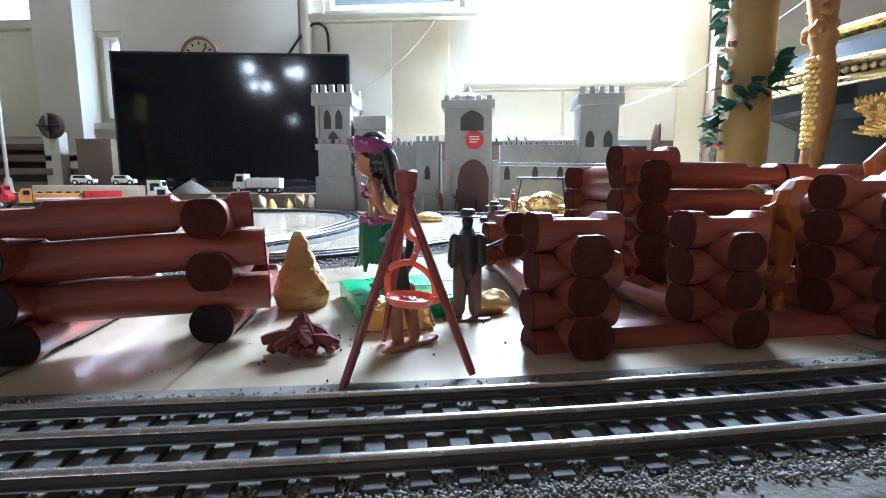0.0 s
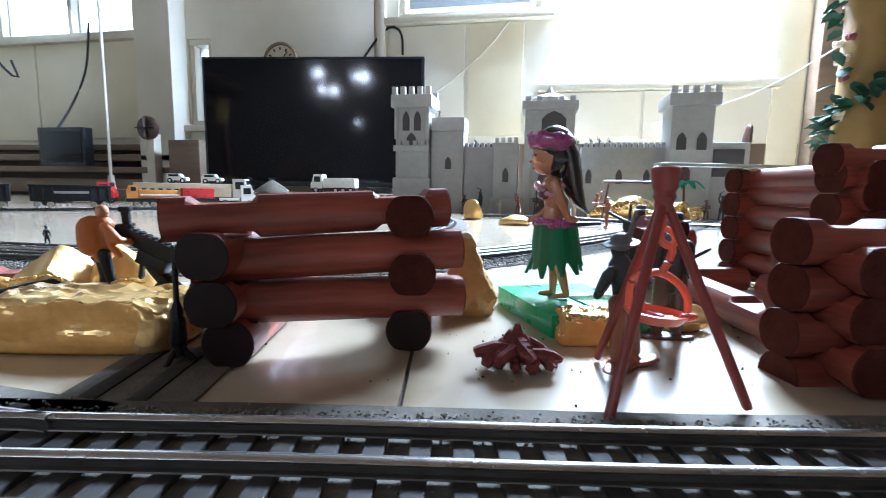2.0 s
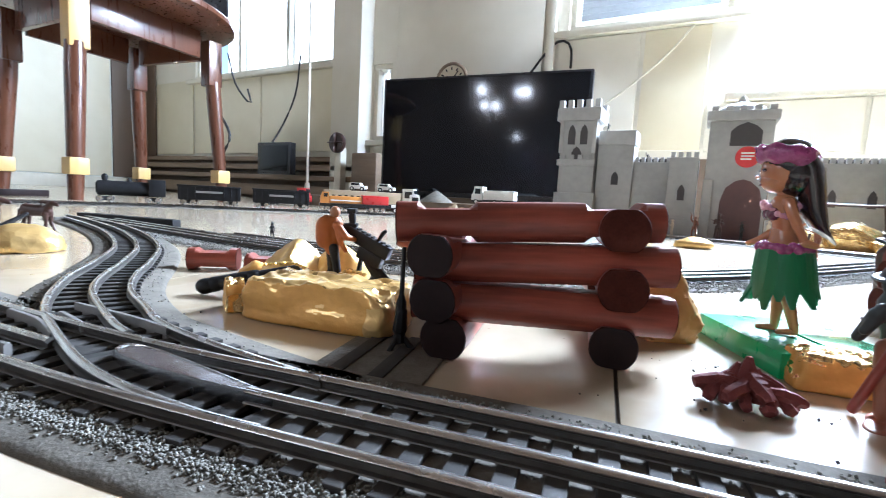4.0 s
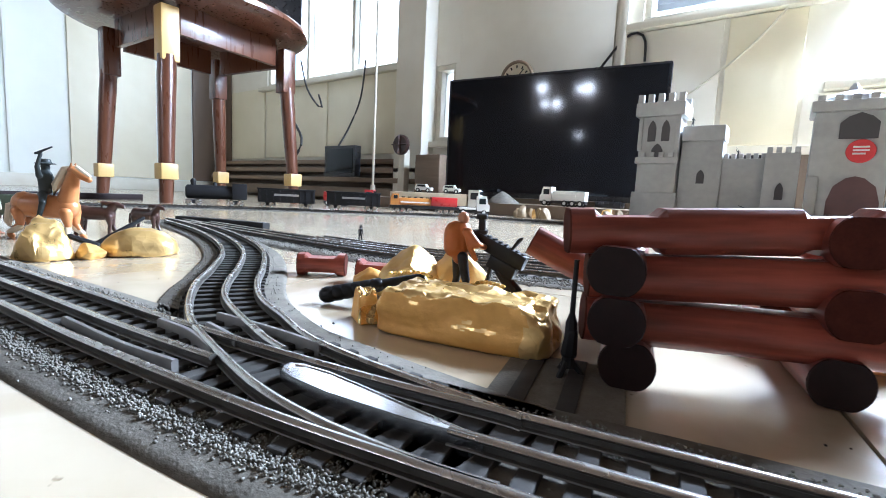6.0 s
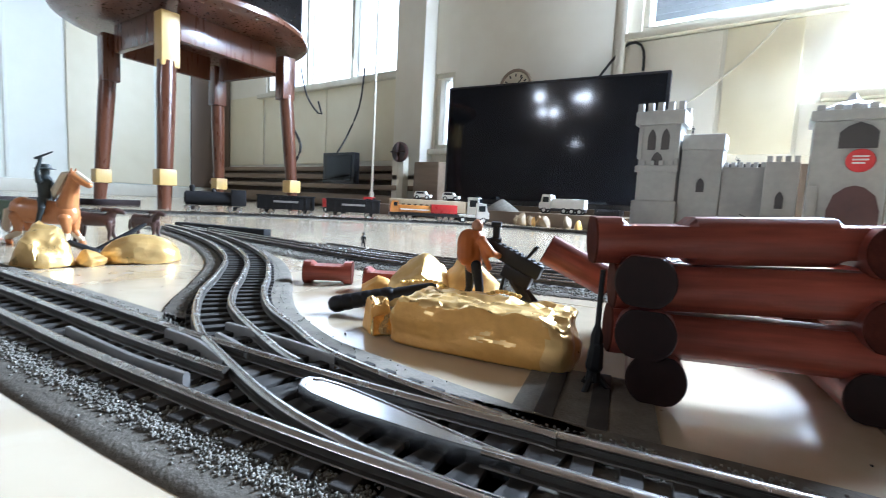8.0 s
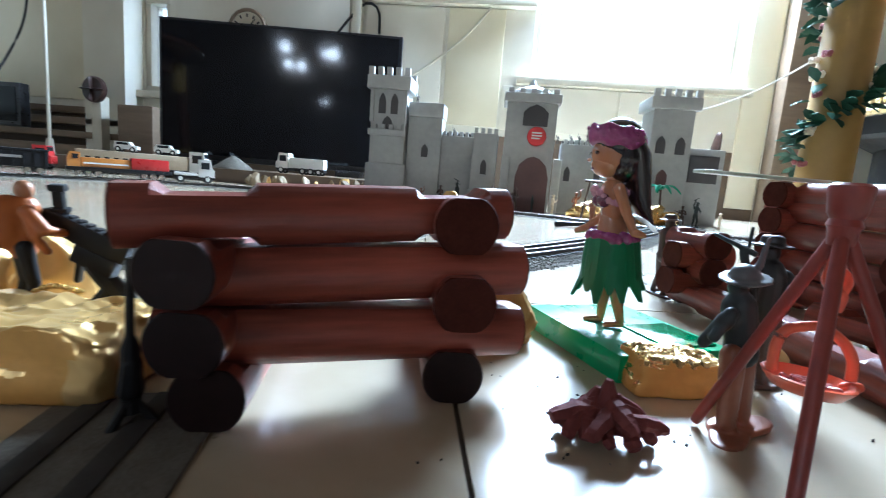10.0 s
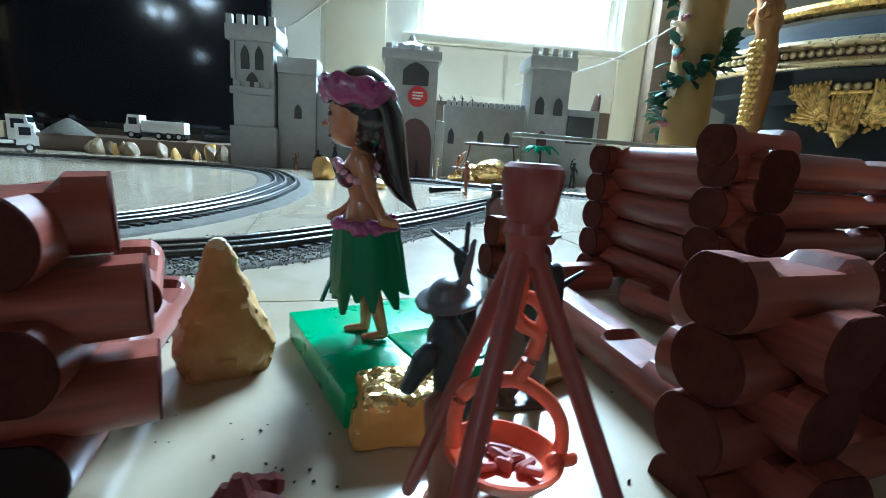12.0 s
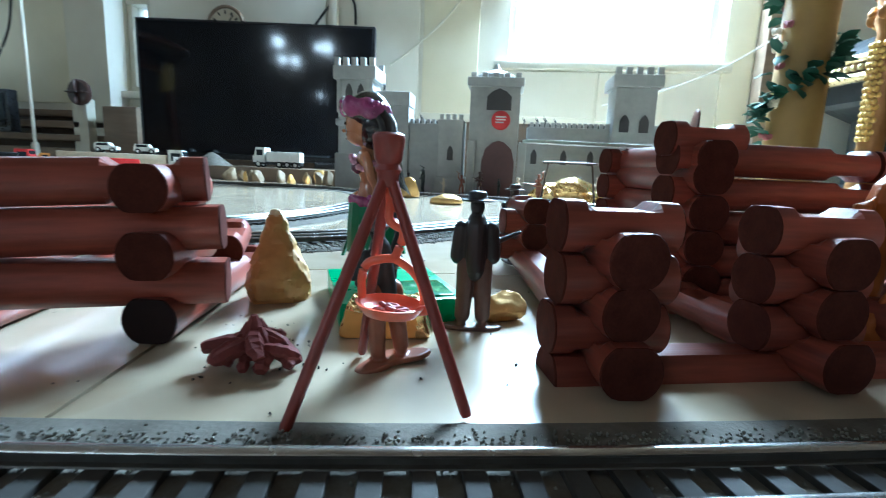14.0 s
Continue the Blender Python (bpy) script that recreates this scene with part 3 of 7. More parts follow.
MAIN = [(-0.95, 0.028), (-0.68, 0.06), (-0.477, 0.0785), (-0.394, 0.0855), (-0.333, 0.0905), (-0.24, 0.1015), (-0.18, 0.112), (-0.10, 0.1275), (-0.01, 0.1435), (0.09, 0.1645),
        (0.2, 0.193), (0.34, 0.24), (0.5, 0.315)]
BRANCH = [(-0.13, 0.122), (-0.175, 0.1175), (-0.226, 0.1195), (-0.272, 0.122), (-0.312, 0.127), (-0.3634, 0.1455), (-0.41, 0.172), (-0.461, 0.2085), (-0.548, 0.263), (-0.658, 0.309),
          (-0.78, 0.345), (-0.95, 0.38)]
MIDDLE = [(-1.0, 0.40), (-0.65, 0.383), (-0.5, 0.378), (-0.38, 0.388), (-0.27, 0.412), (-0.17, 0.455), (-0.099, 0.519), (0.005, 0.665), (0.13, 0.88), (0.28, 1.15), (0.4, 1.37)]
LOOP = [(-0.62, 0.405), (-0.45, 0.415), (-0.34, 0.455), (-0.262, 0.555), (-0.226, 0.69), (-0.22, 0.83), (-0.243, 1.03), (-0.335, 1.26), (-0.50, 1.37), (-0.78, 1.37), (-1.04, 1.25), (-1.2, 1.06), (-1.4, 0.82),
        (-1.52, 0.58), (-1.58, 0.3), (-1.56, 0.0)]
CROSS = [(-0.2, 1.30), (0.0, 1.275), (0.16, 1.2), (0.3, 1.13), (0.5, 1.06), (0.9, 1.0)]
railway("three-rail toy track with dark ties, curving past the log huts", MAIN, 0.0118, stones=42000, gap=(-0.272, -0.198))
railway("three-rail toy track branching off in a curve", BRANCH[1:], 0.0122, length=0.045, width=0.0054, bed=0.036, rails=(), stones=1200, lines=(
    [(-0.1643, 0.0974), (-0.1816, 0.0938), (-0.2057, 0.0916), (-0.2181, 0.0911), (-0.2384, 0.0918), (-0.2637, 0.0957), (-0.3091, 0.1063), (-0.3342, 0.1135)] + beside(BRANCH[5:], GAUGE),
    [(-0.2713, 0.1187), (-0.2939, 0.1232)] + BRANCH[5:],
    [(-0.1750, 0.1305), (-0.1919, 0.1302), (-0.2054, 0.1303), (-0.2435, 0.1312), (-0.2786, 0.1352), (-0.3120, 0.1465)] + beside(BRANCH[5:], -GAUGE)))
railway("three-rail toy track running past the castle", MIDDLE, 0.0118, bed=0.05, stones=17000, wide=True)
railway("three-rail toy track in a wide loop", LOOP, 0.0118, bed=0.05, joined=True)
railway("three-rail toy track before the castle", CROSS, 0.0118, bed=0.05, joined=True)


def track_switch():
    s = thing("track_switch", pose(0, 0, 0), "metal toy track switch with a rounded shiny frog plate", "train track", "toy railway")
    bm = bmesh.new()
    top = [(-0.2560, 0.1075), (-0.2566, 0.1105), (-0.2525, 0.1130), (-0.24, 0.1143), (-0.2225, 0.1140), (-0.2, 0.1132), (-0.177, 0.1125), (-0.1765, 0.1113), (-0.198, 0.1068), (-0.2275, 0.1030),
           (-0.245, 0.1028), (-0.253, 0.1044)]
    c = Vector((-0.222, 0.1085, 0))
    rings = []
    for q, z in ((1.0, BED), (1.0, 0.0074), (0.965, 0.0084), (0.90, 0.0084), (0.885, 0.0080)):
        rings.append([c + (Vector((x, y, 0)) - c) * q + Vector((0, 0, z)) for x, y in reversed(top)])
    loft(bm, rings)
    part("frog_plate", bm, FROG, s, "shiny bare metal frog plate")
    for pts in (((-0.375, 0.0775), (-0.32, 0.081), (-0.283, 0.0865)), ((-0.345, 0.1045), (-0.318, 0.1055), (-0.285, 0.0995)), ((-0.338, 0.128), (-0.30, 0.1315), (-0.262, 0.1325)), ((-0.325, 0.1165), (-0.305, 0.1145), (-0.286, 0.111))):
        bm = bmesh.new()
        line = spline([Vector((x, y, 0)) for x, y in pts], 0.008)
        ns = sides(line)
        loft(bm, [[p + n * u + Vector((0, 0, z)) for u, z in ((-0.0013, BED), (0.0013, BED), (0.0013, 0.0070), (0.0008, 0.0078), (-0.0008, 0.0078), (-0.0013, 0.0070))] for p, n in zip(line, ns)])
        part("guard_rail", bm, GUARD, s)


FROG = material("worn_frog_metal", (0.62, 0.62, 0.63), (0.45, 0.45, 0.45), rough=0.24, metal=1.0, grain=120, bump=0.06)
GUARD = material("grey_guard_rail", (0.22, 0.21, 0.195), (0.12, 0.115, 0.105), rough=0.45, metal=0.2, grain=200, bump=0.1)
track_switch()
# stub of road between rails and log hut: ballast with two dark strips
bm = bmesh.new()
box(bm, -0.020, 0.027, -0.034, 0.032, -0.001, 0.0012, 0.0010)
stub = tagged(part("road_stub", bm, BALLAST, m=pose(-0.1855, 0.173, 0, 0, 0, 15)), "short ballast patch with two dark strips, leading under the hut", "roadbed", kind="structure")
for o in (-0.0085, 0.0085):
    bm = bmesh.new()
    box(bm, o - 0.0032, o + 0.0032, -0.033, 0.031, 0.0006, 0.0019, 0.0004)
    part("strip", bm, TIE, stub)

# ---- log huts ----
R = 0.0102


def log_mesh(length, notches, r=R, keep=0.56):
    """A round log along x with flat-bottomed notches cut above and below at the given places."""
    bm = bmesh.new()
    n = 32
    cuts = sorted(notches)
    stations = [(-length / 2, 0.955, 1), (-length / 2 + 0.0006, 1.0, 1)]
    for c in cuts:
        a, b = c - R * 0.98, c + R * 0.98
        stations += [(a - 0.003, 1.0, 1), (a, 1.0, keep), (b, 1.0, keep), (b + 0.003, 1.0, 1)]
    stations += [(length / 2 - 0.0006, 1.0, 1), (length / 2, 0.955, 1)]
    stations = [s for s in stations if -length / 2 - 1e-6 <= s[0] <= length / 2 + 1e-6]
    rings = []
    for x, q, h in stations:
        row = []
        for k in range(n):
            a = 2 * math.pi * k / n
            y, z = r * q * math.cos(a), r * q * math.sin(a)
            z = max(-r * h, min(r * h, z))
            z = max(-r * 0.86, min(r * 0.86, z))
            row.append(Vector((x, -y, z)))
        rings.append(row)
    loft(bm, rings)
    bm.faces.ensure_lookup_table()
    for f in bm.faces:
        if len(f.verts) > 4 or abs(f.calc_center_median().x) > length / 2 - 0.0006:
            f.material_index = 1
    me = bpy.data.meshes.new("log")
    bm.to_mesh(me)
    bm.free()
    me.materials.append(LOG)
    me.materials.append(LOG_END)
    for p in me.polygons:
        p.use_smooth = True
    me.set_sharp_from_angle(angle=radians(15))
    return me


LOGS = {}


def place_log(parent, length, x, y, z, yaw, tilt=0.0, notches=None, spin=0.0, keep=0.56):
    if notches is None:
        notches = (-length / 2 + 0.0195, length / 2 - 0.0195) if length > 0.05 else (0.0,)
    key = (round(length, 3), tuple(round(v, 3) for v in notches), keep)
    if key not in LOGS:
        LOGS[key] = log_mesh(length, notches, keep=keep)
    ob = new("log", LOGS[key])
    ob.parent = parent
    ob.matrix_local = pose(x, y, z, 0, 0, yaw + random.uniform(-1.2, 1.2)) @ pose(0, 0, 0, spin + random.uniform(-2, 2), -tilt, 0)
    return ob


def along(p, q):
    """Middle, length, bearing and tilt of the line from p to q."""
    p, q = Vector(p), Vector(q)
    d = q - p
    return (p + q) / 2, d.length, math.degrees(math.atan2(d.y, d.x)), math.degrees(math.atan2(d.z, math.hypot(d.x, d.y)))


def log_between(parent, p, q, notches=None, keep=0.56):
    c, length, yaw, tilt = along(p, q)
    return place_log(parent, length, c.x, c.y, c.z, yaw, tilt, notches, keep=keep)


def shade_end(ob):
    """Colours a log's ends nearly black, for the shade they lie in."""
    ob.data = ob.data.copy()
    ob.data.materials[1] = NEAR_BLACK
    return tagged(ob, "red-brown log with ends coloured near-black for their shade")


left = thing("log_hut", pose(0, 0, 0), "sagging hut of red-brown notched toy logs, gaps between them", "toy log hut", "log huts")
# the logs of the wall that faces the rails
log_between(left, (-0.183, 0.196, 0.0240), (-0.0805, 0.248, 0.0222), (-0.038, 0.038), 0.84)
log_between(left, (-0.183, 0.197, 0.0408), (-0.0815, 0.2475, 0.0446), (-0.038, 0.038), 0.84)
log_between(left, (-0.1905, 0.1915, 0.0580), (-0.0885, 0.2485, 0.0635), (-0.036, 0.037))
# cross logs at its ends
shade_end(log_between(left, (-0.0985, 0.2245, 0.0095), (-0.128, 0.348, 0.0095), (-0.044, 0.044)))
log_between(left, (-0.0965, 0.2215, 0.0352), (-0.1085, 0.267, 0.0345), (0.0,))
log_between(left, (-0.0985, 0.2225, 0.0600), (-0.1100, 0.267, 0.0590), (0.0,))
shade_end(log_between(left, (-0.1635, 0.188, 0.0098), (-0.193, 0.311, 0.0098), (-0.044, 0.044)))
shade_end(log_between(left, (-0.1665, 0.185, 0.0262), (-0.196, 0.308, 0.0285), (-0.044, 0.044)))
shade_end(log_between(left, (-0.1665, 0.183, 0.0452), (-0.196, 0.306, 0.0470), (-0.044, 0.044)))
log_between(left, (-0.137, 0.345, 0.0265), (-0.118, 0.301, 0.0225), (0.0,))

right = thing("log_hut", pose(0, 0, 0), "unfinished hut of dark red-brown notched toy logs with a doorway", "toy log hut", "log huts")
YAW = 15.5
E1 = Vector((math.cos(radians(YAW)), math.sin(radians(YAW)), 0))
E2 = Vector((-E1.y, E1.x, 0))


def corner(c, xs, ys, length=0.0415, lead=0.0185):
    """Short crossed logs stacked at a corner: those along the front at heights xs, those along the side walls at ys."""
    c = Vector(c)
    for z in xs:
        o = E1 * random.uniform(-0.0012, 0.0012)
        place_log(right, length, c.x + o.x, c.y + o.y, z, YAW, notches=(0.0,))
    for z in ys:
        o = E2 * (length / 2 - lead + random.uniform(-0.0014, 0.0014))
        place_log(right, length, c.x + o.x, c.y + o.y, z, YAW + 90, notches=(lead - length / 2,))


P1, P2, P3 = Vector((0.0700, 0.2385, 0)), Vector((0.1445, 0.2595, 0)), Vector((0.2225, 0.2805, 0))
corner(P1, (0.0185, 0.0365, 0.0545), (0.0275, 0.0455))
corner(P2, (0.0185, 0.0365, 0.0545), (0.0275, 0.0455))
corner(P3, (0.0185, 0.0365, 0.0545, 0.0725), (0.0275, 0.0455, 0.0635))
# half-round sill logs along the front, side logs on the floor
for a, b in ((P1 - E1 * 0.0205, P2 + E1 * 0.012), (P2 + E1 * 0.0135, P3 + E1 * 0.02)):
    sill = log_between(right, (a.x, a.y, 0.0005), (b.x, b.y, 0.0005), ())
for p, far in ((P1, 0.2), (P2, 0.125), (P3, 0.16)):
    a, b = p - E2 * 0.0235, p + E2 * far
    if p is P1:
        b = Vector((0.0455, 0.4300, 0))
    log_between(right, (a.x, a.y, R), (b.x, b.y, R), (-(far + 0.0235) / 2 + 0.0235, -(far + 0.0235) / 2 + 0.075, (far + 0.0235) / 2 - 0.03))
BL = Vector((0.0500, 0.4150, 0))
corner(BL, (0.0185, 0.0365), (0.0275, 0.0455))
# the tall rear room
Q1 = Vector((0.1335, 0.3420, 0))
Q0 = Vector((0.1225, 0.4430, 0))
SIDE = (Q0 - Q1).normalized()
Q3 = Q1 + E1 * 0.27
for k, (zx, zy) in enumerate(((0.0095, 0.0185), (0.0278, 0.0368), (0.0461, 0.0551), (0.0644, 0.0734), (0.0827, 0.0827))):
    a, b = Q1 - E1 * 0.019, Q3 + E1 * 0.02
    if k == 0:
        log_between(right, (a.x, a.y, zx), (b.x, b.y, zx), (-0.13, 0.0, 0.13))
    else:
        m = Q1 + E1 * (0.118 if k % 2 else 0.104)
        log_between(right, (a.x, a.y, zx), (m.x, m.y, zx), (-0.048, 0.045))
        log_between(right, (m.x + E1.x * 0.001, m.y + E1.y * 0.001, zx), (b.x, b.y, zx), (-0.06, 0.06) if k == 4 else ())
    a, b = Q1 - SIDE * 0.019, Q0 + SIDE * 0.019
    log_between(right, (a.x, a.y, zy), (b.x, b.y, zy), (-0.0508, 0.0508))
    a, b = Q0 - E1 * 0.019, Q0 + E1 * 0.022
    log_between(right, (a.x, a.y, zx), (b.x, b.y, zx), (0.0,))
place_log(right, 0.0415, Q1.x, Q1.y, 0.0925, YAW, notches=(0.0,))
log_between(right, (0.073, 0.4130, 0.0075), (0.112, 0.4245, 0.0075), ())
bm = bmesh.new()
box(bm, -0.075, 0.075, -0.006, 0.006, -0.0012, 0.0012, 0.0004)
tagged(part("roof_strip", bm, STRIP, m=pose(0.116, 0.436, 0.0938, 0, 0, 14)), "pale green plastic strip lying across the hut's logs", "strip")

# loose logs
def loose_log(label, p, q, notches=(0.0,)):
    c, length, yaw, tilt = along(p, q)
    key = (round(length, 3), notches)
    if key not in LOGS:
        LOGS[key] = log_mesh(length, notches)
    ob = new("toy_log", LOGS[key])
    ob.matrix_world = pose(c.x, c.y, c.z, 0, 0, yaw) @ pose(0, 0, 0, 0, -tilt, 0)
    tagged(ob, label, "toy log", "loose toy logs")


loose_log("short red notched toy log lying beside the track", (-0.437, 0.247, 0.009), (-0.408, 0.272, 0.009))
loose_log("red notched toy log lying behind the rocks", (-0.383, 0.262, 0.009), (-0.335, 0.29, 0.009), (-0.012, 0.012))
loose_log("red toy log leaning against the hut behind the gun", (-0.244, 0.275, 0.0450), (-0.209, 0.287, 0.0275), ())


# crumbs on the tiles
def crumbs():
    rnd = random.Random(77)
    verts, faces = [], []
    tris = ((0, 2, 4), (2, 1, 4), (1, 3, 4), (3, 0, 4), (2, 0, 5), (1, 2, 5), (3, 1, 5), (0, 3, 5))
    shape = [Vector(v) for v in ((1, 0, 0), (-1, 0, 0), (0, 1, 0), (0, -1, 0), (0, 0, 1), (0, 0, -1))]
    for _ in range(75):
        if rnd.random() < 0.55:
            p = Vector((rnd.gauss(-0.045, 0.022), rnd.gauss(0.235, 0.02), 0))
        else:
            p = Vector((rnd.uniform(-0.4, 0.15), rnd.uniform(0.17, 0.36), 0))
        r = rnd.uniform(0.0003, 0.0008)
        turn = Euler((rnd.uniform(0, 3), rnd.uniform(0, 3), rnd.uniform(0, 3))).to_matrix()
        o = len(verts)
        verts += [p + Vector((0, 0, r * 0.6)) + turn @ Vector((v.x * r * rnd.uniform(0.7, 1.6), v.y * r, v.z * r * 0.7)) for v in shape]
        faces += [tuple(o + i for i in f) for f in tris]
    me = bpy.data.meshes.new("floor_crumbs")
    me.from_pydata(verts, [], faces)
    me.materials.append(TIE)
    tagged(new("floor_crumbs", me), "dark crumbs of dirt scattered on the tiles", "dirt", kind="stuff")


crumbs()


# ---- gold-painted rocks ----
def rock(name, x, y, size, seed, mat, label, turn=0.0, sub=4, sharp=0.55, peak=0.0, cuts=7, boxy=1.0, rough=1.0, power=1.7):
    """A broken stone: a ball cut by random planes, roughened, sitting on the floor."""
    bm = bmesh.new()
    bmesh.ops.create_icosphere(bm, subdivisions=sub, radius=1.0)
    rnd = random.Random(seed)
    planes = []
    for _ in range(cuts):
        d = Vector((rnd.uniform(-1, 1), rnd.uniform(-1, 1), rnd.uniform(-0.35, 1))).normalized()
        planes.append((d, rnd.uniform(sharp, sharp + 0.28)))
    off = Vector((seed * 3.1, seed * 1.7, seed * 0.9))
    for v in bm.verts:
        if boxy != 1.0:
            v.co = Vector([math.copysign(abs(w) ** boxy, w) for w in v.co])
        for d, q in planes:
            over = v.co.dot(d) - q
            if over > 0:
                v.co -= d * over * 0.93
        v.co += v.co.normalized() * rough * (0.09 * noise.noise(v.co * 1.7 + off) + 0.045 * noise.noise(v.co * 4.5 + off) + 0.02 * noise.noise(v.co * 11 + off))
        if peak:
            t = max(0.0, min(1.0, (v.co.z + 0.8) / 1.7))
            q = 1 - peak * t ** power
            v.co.x, v.co.y = v.co.x * q, v.co.y * q
        v.co.z = max(v.co.z, -0.55 + 0.04 * noise.noise(v.co * 3 + off))
    low, high = min(v.co.z for v in bm.verts), max(v.co.z for v in bm.verts)
    xs, ys = [v.co.x for v in bm.verts], [v.co.y for v in bm.verts]
    for v in bm.verts:
        v.co = Vector(((v.co.x - min(xs)) / (max(xs) - min(xs)) - 0.5, (v.co.y - min(ys)) / (max(ys) - min(ys)) - 0.5, (v.co.z - low) / (high - low)))
        v.co = Vector((v.co.x * size[0], v.co.y * size[1], v.co.z * size[2]))
    ob = part(name, bm, mat, m=pose(x, y, 0, 0, 0, turn))
    return tagged(ob, label, "rock", "gold rocks")


def standing_rock(x, y, width, depth, height, turn, label):
    """An upright pointed stone with a flat broken front and foil-bright edges."""
    bm = bmesh.new()
    rows, n = [], 64
    prof = ((0.0, 0.96), (0.08, 1.0), (0.2, 0.98), (0.3, 0.94), (0.42, 0.85), (0.54, 0.72), (0.66, 0.56), (0.78, 0.40), (0.87, 0.29), (0.94, 0.21), (0.985, 0.15), (1.0, 0.07))
    fine = [(z0 + (z1 - z0) * t / 4, w0 + (w1 - w0) * t / 4) for (z0, w0), (z1, w1) in zip(prof, prof[1:]) for t in range(4)] + [prof[-1]]
    for z, w in fine:
        row = []
        for k in range(n):
            a = 2 * math.pi * k / n
            cx, cy = math.copysign(abs(math.cos(a)) ** 0.7, math.cos(a)), math.copysign(abs(math.sin(a)) ** 0.7, math.sin(a))
            p = Vector((cx * width / 2 * w, cy * depth / 2 * w, z * height))
            q = p * 60 + Vector((3.1, 0.4, 7.7))
            p += Vector((cx, cy, 0)) * (0.35 + 0.65 * w) * (0.0020 * noise.noise(q) + 0.0021 * noise.noise(q * 2.6) + 0.0013 * abs(noise.noise(q * 6.3)) + 0.0006 * noise.noise(q * 13))
            row.append(p + Vector((-0.0012 * z, 0.0012 * z, 0)))
        rows.append(row)
    loft(bm, rows)
    bm.normal_update()
    for f in bm.faces:
        f.material_index = 0 if f.calc_center_median().z > height * (0.93 + 0.05 * noise.noise(f.calc_center_median() * 110)) else 1
    ob = part("rock", bm, [PALEROCK, OLIVE], m=pose(x, y, 0, 0, 0, turn))
    ob.data.set_sharp_from_angle(angle=radians(26))
    tagged(ob, label, "rock", "gold rocks")


def slab_rock(x, y, length, depth, height, turn, seed, label, taper=0.06, top=PALEFOIL, fine=1.0):
    """A broken slab: flat tan sides, a creased foil-covered top that folds over the edge."""
    bm = bmesh.new()
    bmesh.ops.create_cube(bm, size=2.0)
    bmesh.ops.subdivide_edges(bm, edges=bm.edges[:], cuts=35, use_grid_fill=True)
    off = Vector((seed * 2.3, seed * 1.1, seed * 3.7))
    for v in bm.verts:
        p = v.co.copy()
        k = max(abs(p.x) ** 14 + abs(p.y) ** 14 + abs(p.z) ** 14, 1e-6) ** (1 / 14)
        p /= k
        up = max(0.0, p.z)
        p.x *= 1 - taper * (p.z + 1) / 2 + 0.10 * noise.noise(Vector((p.y * 1.3, p.z, 0.3)) + off)
        p.y *= 1 - 0.10 * (p.z + 1) / 2 + 0.12 * noise.noise(Vector((p.x * 2.1, 0.2, p.z)) + off)
        p.z += 0.16 * noise.noise(Vector((p.x * 1.5, p.y * 1.2, 0.7)) + off) * (p.z + 1) / 2
        q = Vector((p.x * length, p.y * depth, p.z * height)) * 55 + off
        ridge = 1 - abs(noise.noise(q * 0.75 * fine)) * 2.6
        crease = 1 - abs(noise.noise(q * 1.9 * fine + off)) * 3.0
        p.z += up * (0.17 * ridge + 0.06 * crease)
        side = 0.026 * abs(noise.noise(q * 1.1)) + 0.010 * noise.noise(q * 4.0)
        p.x, p.y = p.x * (1 + side), p.y * (1 + side)
        v.co = Vector((p.x * length / 2, p.y * depth / 2, (p.z + 1) * height / 2))
    bm.normal_update()
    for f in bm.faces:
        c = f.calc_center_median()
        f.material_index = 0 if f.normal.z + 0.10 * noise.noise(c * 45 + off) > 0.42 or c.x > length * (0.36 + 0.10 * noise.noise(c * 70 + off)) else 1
    low = min(v.co.z for v in bm.verts)
    for v in bm.verts:
        v.co.z = max(0.0, v.co.z - low)
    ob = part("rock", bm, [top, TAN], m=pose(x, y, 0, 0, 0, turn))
    ob.data.set_sharp_from_angle(angle=radians(24))
    tagged(ob, label, "rock", "gold rocks")


standing_rock(-0.0835, 0.2975, 0.0305, 0.021, 0.0475, 22, "pointed tan rock with gold paint, standing upright")
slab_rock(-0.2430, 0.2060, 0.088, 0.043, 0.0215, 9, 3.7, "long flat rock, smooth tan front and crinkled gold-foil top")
rock("rock", -0.319, 0.252, (0.052, 0.038, 0.035), 8, GOLD, "blunt gold-painted rock behind the flat one", 25, sharp=0.48)
rock("rock", -0.296, 0.272, (0.046, 0.03, 0.036), 9, GOLD, "rounded gold-painted rock behind the toy man", 60)
slab_rock(-0.2985, 0.1880, 0.021, 0.011, 0.0170, -30, 8.1, "small crumpled gold-foil flake standing beside the flat rock", 0.62, FOIL, 2.0)
rock("rock", -0.352, 0.243, (0.03, 0.022, 0.017), 14, TAN, "small pale gold rock beside the barrel", 10)
rock("rock", -0.262, 0.247, (0.06, 0.04, 0.012), 16, GOLD, "low gold-painted rock under the toy man", 20)
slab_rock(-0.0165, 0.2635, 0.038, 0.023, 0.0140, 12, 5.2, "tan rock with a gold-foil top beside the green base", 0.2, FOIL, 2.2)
rock("rock", 0.0325, 0.294, (0.026, 0.018, 0.014), 21, GOLD, "small gold rock behind the toy man", 30)
rock("rock", -0.622, 0.129, (0.042, 0.041, 0.037), 23, PALEFOIL, "blocky crumpled gold rock beside the toy horse", 20, sharp=0.62, cuts=9, boxy=0.55, rough=1.7)
rock("rock", -0.606, 0.156, (0.024, 0.022, 0.014), 25, GOLD, "small gold rock between two larger ones", 0)
